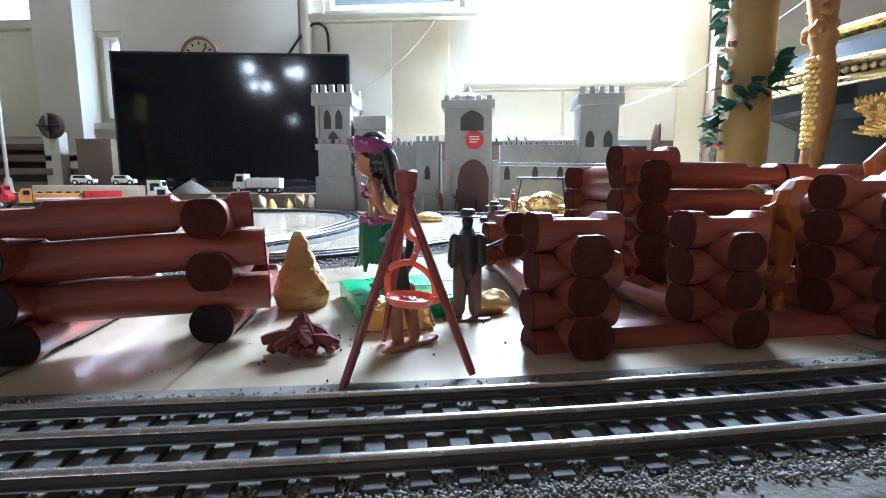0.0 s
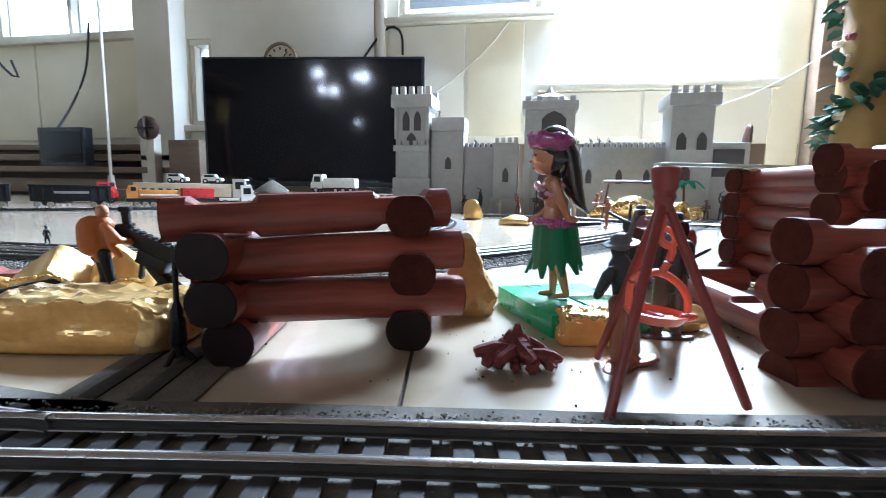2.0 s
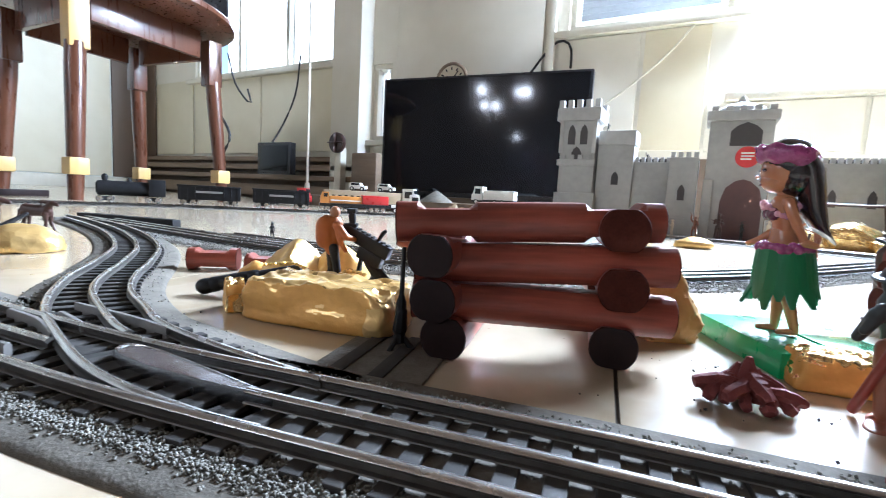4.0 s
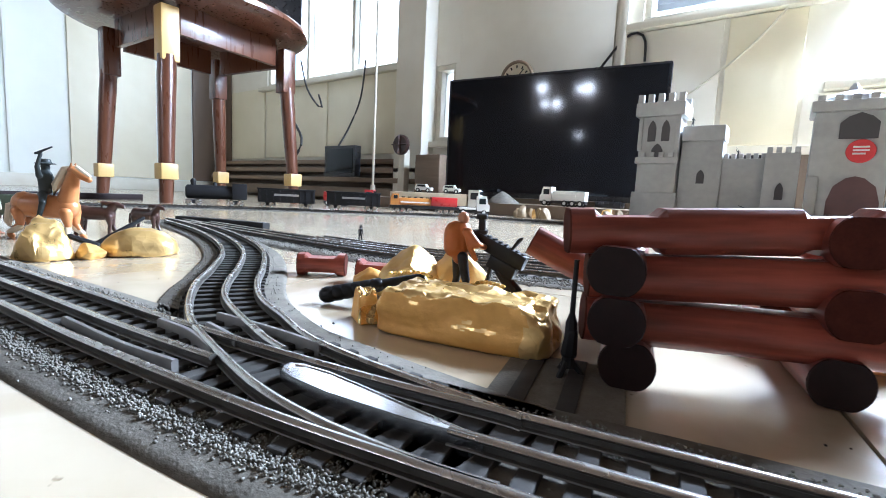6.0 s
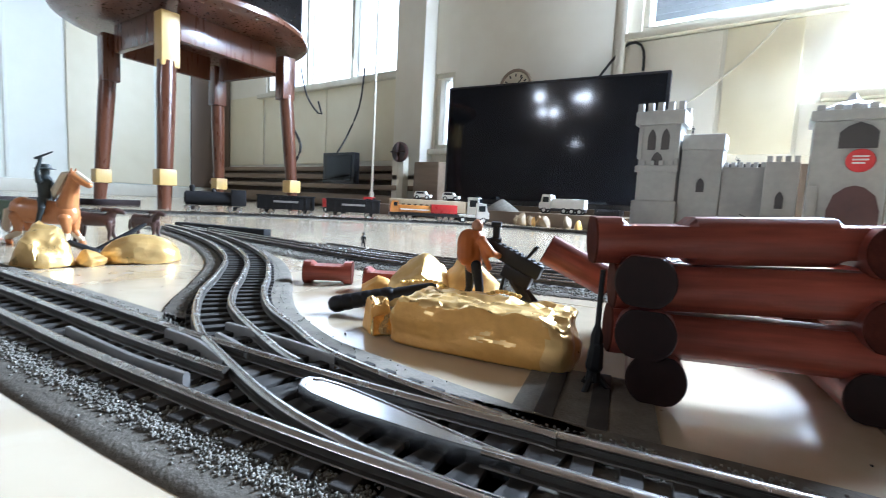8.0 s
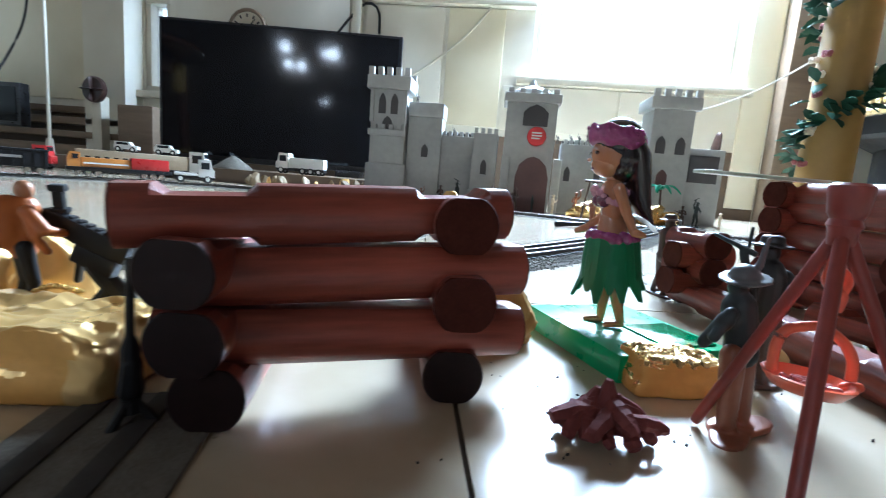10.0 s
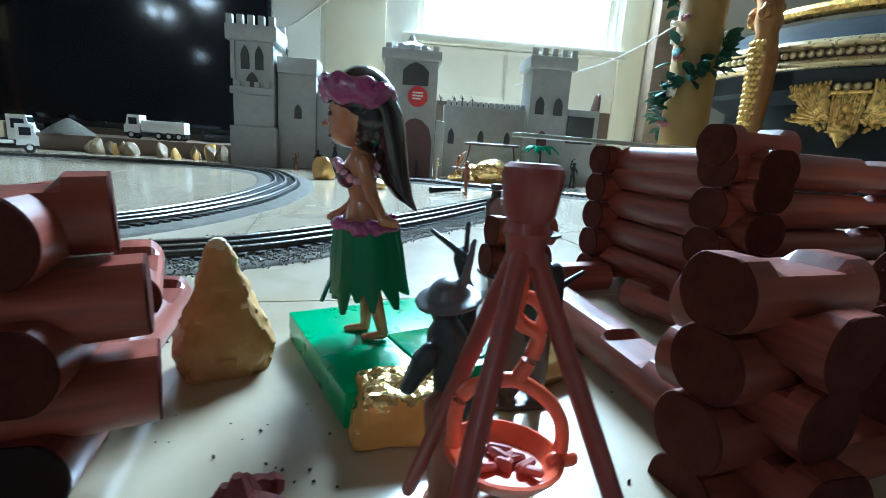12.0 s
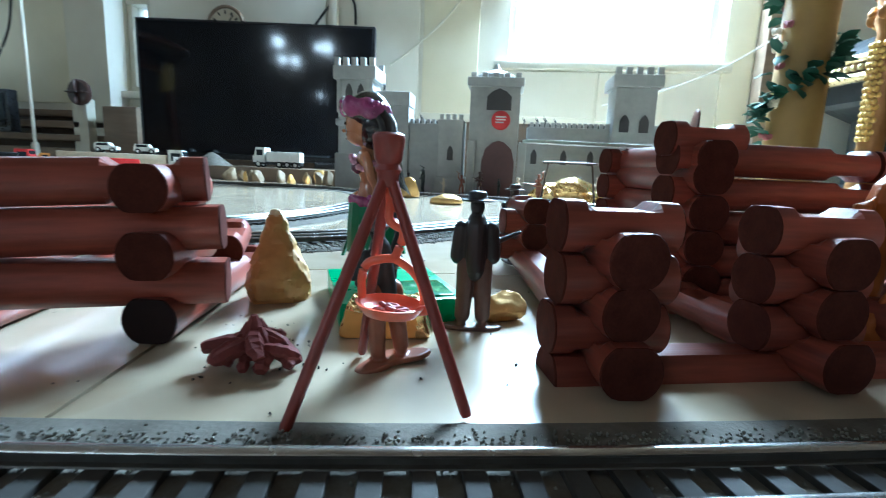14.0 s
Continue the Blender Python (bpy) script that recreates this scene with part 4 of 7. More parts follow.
rock("rock", -0.610, 0.196, (0.064, 0.044, 0.026), 27, PALEFOIL, "smooth lens-shaped gold rock on the floor", 66, sharp=0.86, cuts=5, peak=0.35, power=1.0)
rock("rock", -0.089, 1.035, (0.07, 0.05, 0.022), 31, GOLD, "low gold rock beside the far track", 10, sub=3)
rock("rock", -0.20, 1.19, (0.05, 0.04, 0.05), 33, GOLD, "stacked gold rock beside the far track", 10, sub=3)
for k, (x, y, w, h) in enumerate(((0.14, 1.36, 0.1, 0.05), (0.215, 1.38, 0.13, 0.066), (0.30, 1.37, 0.1, 0.055), (0.36, 1.36, 0.07, 0.04), (0.26, 1.33, 0.06, 0.03))):
    rock("rock", x, y, (w, w * 0.7, h), 40 + k, FOIL, "gold rock of the heap before the castle", 20 * k, sub=3, sharp=0.45)
_rnd = random.Random(5)
for k in range(20):
    w = _rnd.uniform(0.02, 0.05)
    rock("rock", _rnd.uniform(-1.0, -0.5), _rnd.uniform(1.62, 1.68), (w, w * 0.7, _rnd.uniform(0.4, 0.8) * w + 0.02), 60 + k, DULL if k % 4 else GOLD, "dull gold rubble heaped before the ledge", 37 * k, sub=3, sharp=0.45)


# ---- cooking tripod and camp fire ----
def tripod():
    t = thing("cooking_tripod", pose(0, 0, 0), "red plastic toy cooking tripod with a hanging pan", "tripod")
    top = Vector((-0.0026, 0.2075, 0.0705))
    for foot in ((-0.0212, 0.1776, 0.0024), (0.0248, 0.1957, 0.0024), (-0.0178, 0.233, 0.0024)):
        bm = bmesh.new()
        d = (top - Vector(foot)).normalized()
        path_tube(bm, [Vector(foot) - d * 0.001, Vector(foot) + d * 0.0004, Vector(foot).lerp(top, 0.5), top], [0.0014, 0.0017, 0.0018, 0.0017], 12)
        part("leg", bm, RED, t)
    bm = bmesh.new()
    c = Vector((-0.0026, 0.2075, 0))
    loft(bm, [ring(c + Vector((0, 0, z)), Vector((1, 0, 0)), Vector((0, 1, 0)), r, r, 14) for z, r in
              ((0.0655, 0.0030), (0.0695, 0.0034), (0.0705, 0.0040), (0.0722, 0.0034), (0.0735, 0.0042), (0.0795, 0.0049), (0.0805, 0.0047), (0.0812, 0.0038))])
    part("cap", bm, RED, t, "knobbed red cap")
    # hook and forked branch that carry the pan
    bm = bmesh.new()
    path_tube(bm, spline([(-0.0026, 0.2085, 0.0665), (-0.0022, 0.2092, 0.0600), (-0.0026, 0.2095, 0.0562), (-0.0010, 0.2097, 0.0540), (0.0018, 0.2098, 0.0525), (0.0017, 0.2100, 0.0495), (0.0004, 0.2102, 0.0460), (-0.0010, 0.2104, 0.0432)], 0.0010), 0.0014, 12)
    path_tube(bm, spline([(0.0018, 0.2098, 0.0525), (0.0026, 0.2096, 0.0560), (0.0008, 0.2094, 0.0585), (-0.0020, 0.2092, 0.0595)], 0.0010), 0.0012, 12)
    path_tube(bm, spline([(-0.0112, 0.2108, 0.0300), (-0.0112, 0.2107, 0.0370), (-0.0094, 0.2106, 0.0412), (-0.0052, 0.2106, 0.0428), (-0.0010, 0.2106, 0.0432), (0.0030, 0.2106, 0.0412), (0.0064, 0.2106, 0.0382), (0.0086, 0.2106, 0.0340), (0.0090, 0.2106, 0.0285)], 0.0010), 0.0014, 12)
    part("hook", bm, ORANGERED, t, "orange-red forked hanger")
    pan = bmesh.new()
    ux, uy = Vector((1, 0, -0.06)).normalized(), Vector((0, 1, 0))
    c = Vector((-0.0018, 0.2105, 0.0270))
    loft(pan, [ring(c + Vector((0, 0, z)), ux, uy, r, r * 0.92, 28) for z, r in ((-0.0022, 0.0062), (-0.0016, 0.0085), (0.0012, 0.0108), (0.0020, 0.0112), (0.0022, 0.0104), (0.0006, 0.0092), (-0.0008, 0.0075), (-0.0009, 0.003))])
    limb(pan, (0.0080, 0.2106, 0.0270), (0.0110, 0.2104, 0.0276), 0.0016, 0.0014)
    dish = part("pan", pan, ORANGERED, t, "round shallow orange-red pan")
    rnd = random.Random(4)
    for k in range(13):
        a, r = rnd.uniform(0, 6.3), rnd.uniform(0, 0.0062)
        p = c + Vector((r * math.cos(a), r * math.sin(a), -0.0002))
        q = p + Vector((rnd.uniform(-0.003, 0.003), rnd.uniform(-0.002, 0.002), rnd.uniform(0, 0.0006)))
        meat = bmesh.new()
        limb(meat, p, q, rnd.uniform(0.0008, 0.0014), 0.0009, 7)
        part("food", meat, PANFOOD, dish)


ORANGERED = material("orange_red_plastic", (0.72, 0.13, 0.05), (0.58, 0.085, 0.035), rough=0.33, grain=260, bump=0.08, coat=0.3)
PANFOOD = material("faded_red_plastic", (0.42, 0.13, 0.11), (0.3, 0.07, 0.06), rough=0.4, grain=400, bump=0.4)
tripod()


def camp_fire():
    f = thing("camp_fire", pose(-0.0515, 0.2165, 0) @ Matrix.Scale(1.14, 4), "maroon plastic toy camp fire of heaped logs", "camp fire")
    rnd = random.Random(8)
    for k in range(17):
        a = 2 * math.pi * k / 17 + rnd.uniform(-0.3, 0.3)
        r = rnd.uniform(0.0085, 0.0155)
        bm = bmesh.new()
        w = rnd.uniform(0.0017, 0.0027)
        p = Vector((r * math.cos(a), r * 0.85 * math.sin(a), w + (0.0035 if k % 3 == 0 else 0.0)))
        q = Vector((rnd.uniform(-0.004, 0.004), rnd.uniform(-0.003, 0.003), rnd.uniform(0.0055, 0.0115)))
        m = p.lerp(q, 0.5) + Vector((rnd.uniform(-0.0015, 0.0015), rnd.uniform(-0.0015, 0.0015), 0.0012))
        bark = [p + (q - p) * (t / 9) + (m - p.lerp(q, 0.5)) * math.sin(math.pi * t / 9) + Vector((rnd.uniform(-1, 1), rnd.uniform(-1, 1), rnd.uniform(-1, 1))) * 0.00022 for t in range(10)]
        path_tube(bm, bark, [w * (0.72 if t in (0, 9) else rnd.uniform(0.84, 1.16)) for t in range(10)], 6)
        part("firewood", bm, MAROON, f, smooth=False)
    bm = bmesh.new()
    for x, y, z, r in ((0, 0, 0.0165, 0.0034), (-0.0030, 0.0012, 0.0138, 0.0028), (0.0028, -0.0010, 0.0132, 0.0028), (0.0006, 0.0030, 0.0146, 0.0026)):
        path_tube(bm, [(x * 1.5, y * 1.5, 0.003), (x * 1.2, y * 1.2, 0.008), (x, y, z * 0.8), (x * 0.8, y * 0.8, z)], [r, r * 1.05, r * 0.7, r * 0.3], 6)
    part("flame", bm, MAROON, f, smooth=False)


camp_fire()


# ---- toy figures: each one moulding ----
def moulded(name, build, mats, m, label, voxel=0.00055, category="toy figure", group="toy figures"):
    bm = bmesh.new()
    build(bm)
    ob = part(name, bm, mats, m=m)
    if voxel:
        mod = ob.modifiers.new("melt", "REMESH")
        mod.mode, mod.voxel_size, mod.use_smooth_shade = "VOXEL", voxel, True
        mod2 = ob.modifiers.new("soften", "SMOOTH")
        mod2.iterations, mod2.factor = 3, 0.5
    return tagged(ob, label, category, group)


def man(bm, h=0.06, hat="brim", arms="rifle", legs=0.006, base=True, bent=0.0):
    """A toy man facing +y, of height h."""
    k = h / 0.06
    S = lambda *p: Vector(p) * k
    if base:
        pts = []
        for i in range(22):
            a = 2 * math.pi * i / 22
            r = 0.0105 + 0.0028 * math.cos(2 * a)
            pts.append(S(r * math.cos(a), r * 0.62 * math.sin(a), 0))
        loft(bm, [[p * q + S(0, 0, z) for p in pts] for z, q in ((0, 1.0), (0.0011, 1.0), (0.0016, 0.94))])
    for s in (-1, 1):
        foot = S(s * legs, -0.001, 0.0022)
        knee = S(s * legs * 0.85, 0.0015 + bent, 0.0155)
        hip = S(s * 0.0029, -0.0005, 0.0300)
        limb(bm, foot, foot + S(s * 0.0012, 0.0052, -0.0002), 0.0020 * k, 0.0016 * k)
        limb(bm, foot, knee, 0.0018 * k, 0.0024 * k)
        limb(bm, knee, hip, 0.0025 * k, 0.0034 * k)
    limb(bm, S(0, 0, 0.0295), S(0, 0.0002, 0.0335), 0.0053 * k, 0.0050 * k, 12, flat=0.75)
    limb(bm, S(0, 0, 0.034), S(0, 0.0004, 0.0455), 0.0050 * k, 0.0062 * k, 12, flat=0.68)
    limb(bm, S(0, 0, 0.0468), S(0, 0.001, 0.0515), 0.0021 * k, 0.0021 * k)
    ball(bm, S(0, 0.0010, 0.0535), (0.0032 * k, 0.0036 * k, 0.0042 * k))
    if hat == "brim":
        c = S(0, 0.001, 0.0560)
        u, v = Vector((1, 0, 0)), Vector((0, 1, 0))
        loft(bm, [ring(c + S(0, 0, z), u, v, r * k, r * 1.08 * k, 18) for z, r in ((-0.0003, 0.0072), (0.0005, 0.0073), (0.0008, 0.0042), (0.0036, 0.0038), (0.0042, 0.0028))])
    elif hat == "feathers":
        for a in (-35, -10, 15, 40):
            d = Vector((math.sin(radians(a)) * 0.3, -0.55, math.cos(radians(a)))).normalized()
            limb(bm, S(0, 0, 0.0560), S(0, 0, 0.0560) + d * 0.009 * k, 0.0012 * k, 0.0006 * k, 6)
        ball(bm, S(0, -0.0006, 0.0545), (0.0042 * k, 0.0044 * k, 0.0046 * k))
    elif hat == "cap":
        ball(bm, S(0, 0.0008, 0.0560), (0.0036 * k, 0.0042 * k, 0.0026 * k))
    if arms == "rifle":
        for s in (-1, 1):
            el = S(s * 0.0098, 0.0012, 0.0372)
            limb(bm, S(s * 0.0066, 0, 0.0452), el, 0.0024 * k, 0.0020 * k)
            limb(bm, el, S(s * 0.003, 0.0085, 0.0395), 0.0019 * k, 0.0016 * k)
        limb(bm, S(-0.009, 0.0088, 0.0368), S(0.019, 0.0100, 0.0450), 0.0013 * k, 0.0009 * k, 8)
    elif arms == "aim":
        for s in (-1, 1):
            limb(bm, S(s * 0.0064, 0, 0.0452), S(s * 0.0072, 0.0080, 0.0442), 0.0024 * k, 0.0018 * k)
            limb(bm, S(s * 0.0072, 0.0080, 0.0442), S(s * 0.001, 0.0150, 0.0470), 0.0018 * k, 0.0015 * k)
        limb(bm, S(0.0005, 0.006, 0.0478), S(0.0005, 0.0290, 0.0490), 0.0014 * k, 0.0009 * k, 8)
    elif arms == "raised":
        limb(bm, S(0.0064, 0, 0.0452), S(0.011, 0.002, 0.053), 0.0024 * k, 0.0018 * k)
        limb(bm, S(0.011, 0.002, 0.053), S(0.009, 0.004, 0.0640), 0.0018 * k, 0.0014 * k)
        limb(bm, S(0.009, 0.0, 0.0640), S(0.010, 0.014, 0.0700), 0.0012 * k, 0.0008 * k)
        limb(bm, S(-0.0064, 0, 0.0452), S(-0.011, 0.003, 0.037), 0.0024 * k, 0.0018 * k)
        limb(bm, S(-0.011, 0.003, 0.037), S(-0.004, 0.008, 0.036), 0.0018 * k, 0.0014 * k)
    else:
        for s in (-1, 1):
            limb(bm, S(s * 0.0064, 0, 0.0452), S(s * 0.0088, 0.001, 0.0360), 0.0024 * k, 0.0019 * k)
            limb(bm, S(s * 0.0088, 0.001, 0.0360), S(s * 0.0078, 0.0055, 0.0290), 0.0018 * k, 0.0016 * k)


def horse(bm, h=0.1, squat=0.0, bow=0.0):
    """A toy horse facing +x, of height h at the ears: squat lowers the body on shorter legs, bow hangs the head."""
    k = h / 0.1
    S = lambda *p: Vector(p) * k
    b = -squat
    H = lambda x, y, z: S(x + bow * 0.35 * (z - 0.06) / 0.035, y, z - bow * (z - 0.06) / 0.035)
    limb(bm, S(-0.028, 0, 0.060 + b), S(0.022, 0, 0.058 + b), 0.0150 * k, 0.0140 * k, 14, flat=1.12)
    ball(bm, S(-0.034, 0, 0.062 + b), (0.0150 * k, 0.0140 * k, 0.0165 * k))
    ball(bm, S(0.020, 0, 0.058 + b), (0.0130 * k, 0.0130 * k, 0.0165 * k))
    limb(bm, S(0.021, 0, 0.064 + b), H(0.031, 0, 0.092), 0.0130 * k, 0.0072 * k, 12)
    limb(bm, H(0.031, 0, 0.094), H(0.050, 0, 0.083), 0.0074 * k, 0.0042 * k, 12)
    for s in (-1, 1):
        limb(bm, H(0.030, s * 0.0038, 0.098), H(0.031, s * 0.0045, 0.1045), 0.0022 * k, 0.0008 * k, 6)
        for x, fx in ((0.024, 0.030), (-0.036, -0.042)):
            o = fx + (0.004 if s > 0 else -0.006)
            knee = (0.052 + b) * 0.55
            limb(bm, S(x, s * 0.0085, 0.052 + b), S(x + 0.002, s * 0.008, knee), 0.0085 * k, 0.0046 * k)
            limb(bm, S(x + 0.002, s * 0.008, knee), S(o, s * 0.008, 0.006), 0.0043 * k, 0.0030 * k)
            limb(bm, S(o, s * 0.008, 0.0045), S(o + 0.002, s * 0.008, 0.0025), 0.0036 * k, 0.0040 * k)
            limb(bm, S(x + 0.001, s * 0.0082, knee * 0.75), S(o, s * 0.0082, 0.008), 0.0046 * k, 0.0036 * k, mat=1)
    limb(bm, H(0.036, 0, 0.0975), H(0.050, 0, 0.0880), 0.0042 * k, 0.0028 * k, 8, mat=1)
    path_tube(bm, [S(-0.046, 0, 0.066 + b), S(-0.053, 0, 0.060 + b), S(-0.056, 0, 0.036 + b), S(-0.053, 0, 0.024 + b * 0.6)], [0.003 * k, 0.0042 * k, 0.0045 * k, 0.0015 * k], mat=1)
    path_tube(bm, [H(0.033, 0, 0.1000), H(0.020, 0, 0.096), S(0.008, 0, 0.084 + b * 0.7), S(0.003, 0, 0.071 + b)], [0.002 * k, 0.0052 * k, 0.0058 * k, 0.002 * k], mat=1)


def figure(name, bm, m, label, pieces, voxel=0.00055):
    """A toy figure whose loose shapes go, by the height and place of their middle, to the first piece that takes them."""
    t = thing(name, m, label, "toy figure", "toy figures")
    seen, groups = set(), [[] for _ in pieces]
    bm.verts.index_update()
    for v in bm.verts:
        if v in seen:
            continue
        shape, todo = [], [v]
        seen.add(v)
        while todo:
            a = todo.pop()
            shape.append(a)
            for e in a.link_edges:
                b = e.other_vert(a)
                if b not in seen:
                    seen.add(b)
                    todo.append(b)
        c = sum((a.co for a in shape), Vector()) / len(shape)
        groups[next(k for k, p in enumerate(pieces) if p[2](c))].append(shape)
    for (piece, mat, _), shapes in zip(pieces, groups):
        if not shapes:
            continue
        keep = {a for shape in shapes for a in shape}
        copy = bmesh.new()
        made = {a: copy.verts.new(a.co) for a in keep}
        for f in bm.faces:
            if f.verts[0] in keep:
                copy.faces.new([made[a] for a in f.verts])
        ob = part(piece, copy, mat, t)
        mod = ob.modifiers.new("melt", "REMESH")
        mod.mode, mod.voxel_size, mod.use_smooth_shade = "VOXEL", voxel, True
        soft = ob.modifiers.new("soften", "SMOOTH")
        soft.iterations, soft.factor = 3, 0.5
    bm.free()
    return t


def warrior():
    """A stooping figure: grey body and round head, russet legs and base."""
    bm = bmesh.new()
    man(bm, 0.0545, "none", "raised", legs=0.0045)
    ball(bm, (0, -0.0008, 0.0522), (0.0046, 0.0044, 0.0040), 18)
    loft(bm, [ring(Vector((0, -0.0010, z)), Vector((1, 0, 0.12)), Vector((0, 1, 0.10)), r, r, 22) for z, r in ((0.0508, 0.0050), (0.0512, 0.0074), (0.0519, 0.0075), (0.0524, 0.0048))])
    limb(bm, (0.002, -0.004, 0.0555), (0.004, -0.0055, 0.0640), 0.0012, 0.0007, 7)
    limb(bm, (0.0004, -0.0006, 0.0275), (0, 0, 0.0425), 0.0052, 0.0050, 14, flat=0.75)
    limb(bm, (0.0066, 0.0010, 0.0380), (0.0080, 0.0085, 0.0330), 0.0026, 0.0020, 10)
    limb(bm, (-0.0066, 0.0010, 0.0390), (-0.0060, 0.0080, 0.0300), 0.0028, 0.0020, 10)
    limb(bm, (0.0075, 0.006, 0.030), (0.0105, 0.002, 0.066), 0.0010, 0.0007, 7)
    for s in (-1, 1):
        limb(bm, (s * 0.0034, 0, 0.0270), (s * 0.0048, 0.0006, 0.0050), 0.0040, 0.0030, 10)
    # bean-shaped base
    pts = []
    for i in range(30):
        a = 2 * math.pi * i / 30
        r = 0.0105 + 0.0022 * math.cos(2 * a) - 0.0022 * math.sin(3 * a)
        pts.append(Vector((r * 1.15 * math.cos(a), r * 0.8 * math.sin(a), 0)))
    loft(bm, [[p * q + Vector((0, 0, z)) for p in pts] for z, q in ((0, 1.0), (0.0014, 1.0), (0.0019, 0.95))])
    figure("toy_warrior", bm, pose(-0.0060, 0.2315, 0, 0, -7, 0) @ pose(0, 0, 0, 0, 0, 40), "teal-coated plastic figure, grey hat, russet legs, bean-shaped base",
           (("hat", GREYHAT, lambda c: c.z > 0.049 and math.hypot(c.x, c.y) < 0.0065), ("coat", TEAL, lambda c: c.z > 0.0262), ("legs", RUSSET, lambda c: True)))




def rancher():
    """A broad toy man seen from behind: dark jacket and hat, brown trousers, oval base."""
    bm = bmesh.new()
    man(bm, 0.0625, "brim", "down", legs=0.0046)
    limb(bm, (0, -0.0002, 0.0300), (0, 0.0002, 0.0455), 0.0080, 0.0084, 14, flat=0.62)
    limb(bm, (0, 0, 0.0440), (0, 0.0004, 0.0500), 0.0080, 0.0036, 14, flat=0.62)
    for s in (-1, 1):
        limb(bm, (s * 0.0066, 0, 0.0458), (s * 0.0078, 0.0006, 0.0335), 0.0036, 0.0036, 10)
        limb(bm, (s * 0.0036, 0, 0.0295), (s * 0.0046, 0.0004, 0.0060), 0.0046, 0.0036, 10)
    limb(bm, (0.0086, 0.0010, 0.0400), (0.0205, 0.0060, 0.0445), 0.0015, 0.0009, 8)
    figure("toy_cowboy", bm, pose(0.0205, 0.2765, 0, 0, 0, 8), "plastic cowboy with black jacket and hat, brown trousers",
           (("hat", JACKET, lambda c: c.z > 0.0570), ("jacket", JACKET, lambda c: c.z > 0.0325), ("trousers", TROUSER, lambda c: True)))



JACKET = material("dark_jacket_plastic", (0.022, 0.020, 0.020), (0.012, 0.011, 0.012), rough=0.42, grain=300, bump=0.3, depth=0.0005)
TROUSER = material("brown_trouser_plastic", (0.12, 0.066, 0.05), (0.075, 0.04, 0.03), rough=0.42, grain=300, bump=0.3, depth=0.0005)
GREYHAT = material("grey_hat_plastic", (0.11, 0.115, 0.12), (0.06, 0.062, 0.066), rough=0.36, grain=300, bump=0.2, depth=0.0004)
rancher()
warrior()
moulded("toy_cowboy", lambda bm: man(bm, 0.062, "brim", "aim"), BROWN, pose(0.0385, 0.444, 0, 0, 0, -75), "brown plastic cowboy aiming a pistol behind the logs")
moulded("toy_horse", lambda bm: horse(bm, 0.104), [BAY, BAY], pose(0.2535, 0.3215, 0, 0, 0, 8), "orange-brown plastic toy horse standing inside the hut", category="toy horse")
moulded("toy_horse", lambda bm: horse(bm, 0.082, 0.015), [HORSE, CREAM], pose(-0.790, 0.1735, 0, 0, 0, 42), "glossy palomino toy horse with a cream mane behind gold rocks", voxel=0, category="toy horse")


def mounted_man(bm):
    """The upper half of a toy man with legs that straddle a saddle."""
    man(bm, 0.078, "brim", "raised", base=False)
    bmesh.ops.bisect_plane(bm, geom=bm.verts[:] + bm.edges[:] + bm.faces[:], plane_co=(0, 0, 0.036), plane_no=(0, 0, -1), clear_outer=True)
    for s in (-1, 1):
        limb(bm, (s * 0.004, 0, 0.039), (s * 0.0150, 0.007, 0.030), 0.0042, 0.0034, 10)
        limb(bm, (s * 0.0150, 0.007, 0.030), (s * 0.0158, 0.003, 0.014), 0.0032, 0.0024, 10)
        limb(bm, (s * 0.0158, 0.002, 0.013), (s * 0.0160, 0.009, 0.012), 0.0022, 0.0018, 8)


moulded("toy_rider", mounted_man, TEAL, pose(-0.794, 0.170, 0.0110, 0, 0, -48), "grey plastic rider in a brimmed hat, rifle raised, astride the horse", voxel=0.0008)


def bystander():
    bm = bmesh.new()
    man(bm, 0.060, "cap", "down", legs=0.0052)
    figure("toy_settler", bm, pose(-0.872, 0.136, 0, 0, 0, 60), "pale grey-green toy settler with pinkish legs beside a cart",
           (("coat", PALEGREEN, lambda c: c.z > 0.030), ("legs", RUSSET, lambda c: True)), 0.0008)


PALEGREEN = material("pale_grey_green_plastic", (0.42, 0.43, 0.33), (0.30, 0.31, 0.23), rough=0.45, grain=260, bump=0.3, depth=0.0005)
CARTGREEN = material("dark_green_cart_plastic", (0.075, 0.095, 0.06), (0.045, 0.06, 0.038), rough=0.5, grain=220, bump=0.3, depth=0.0005)
bystander()


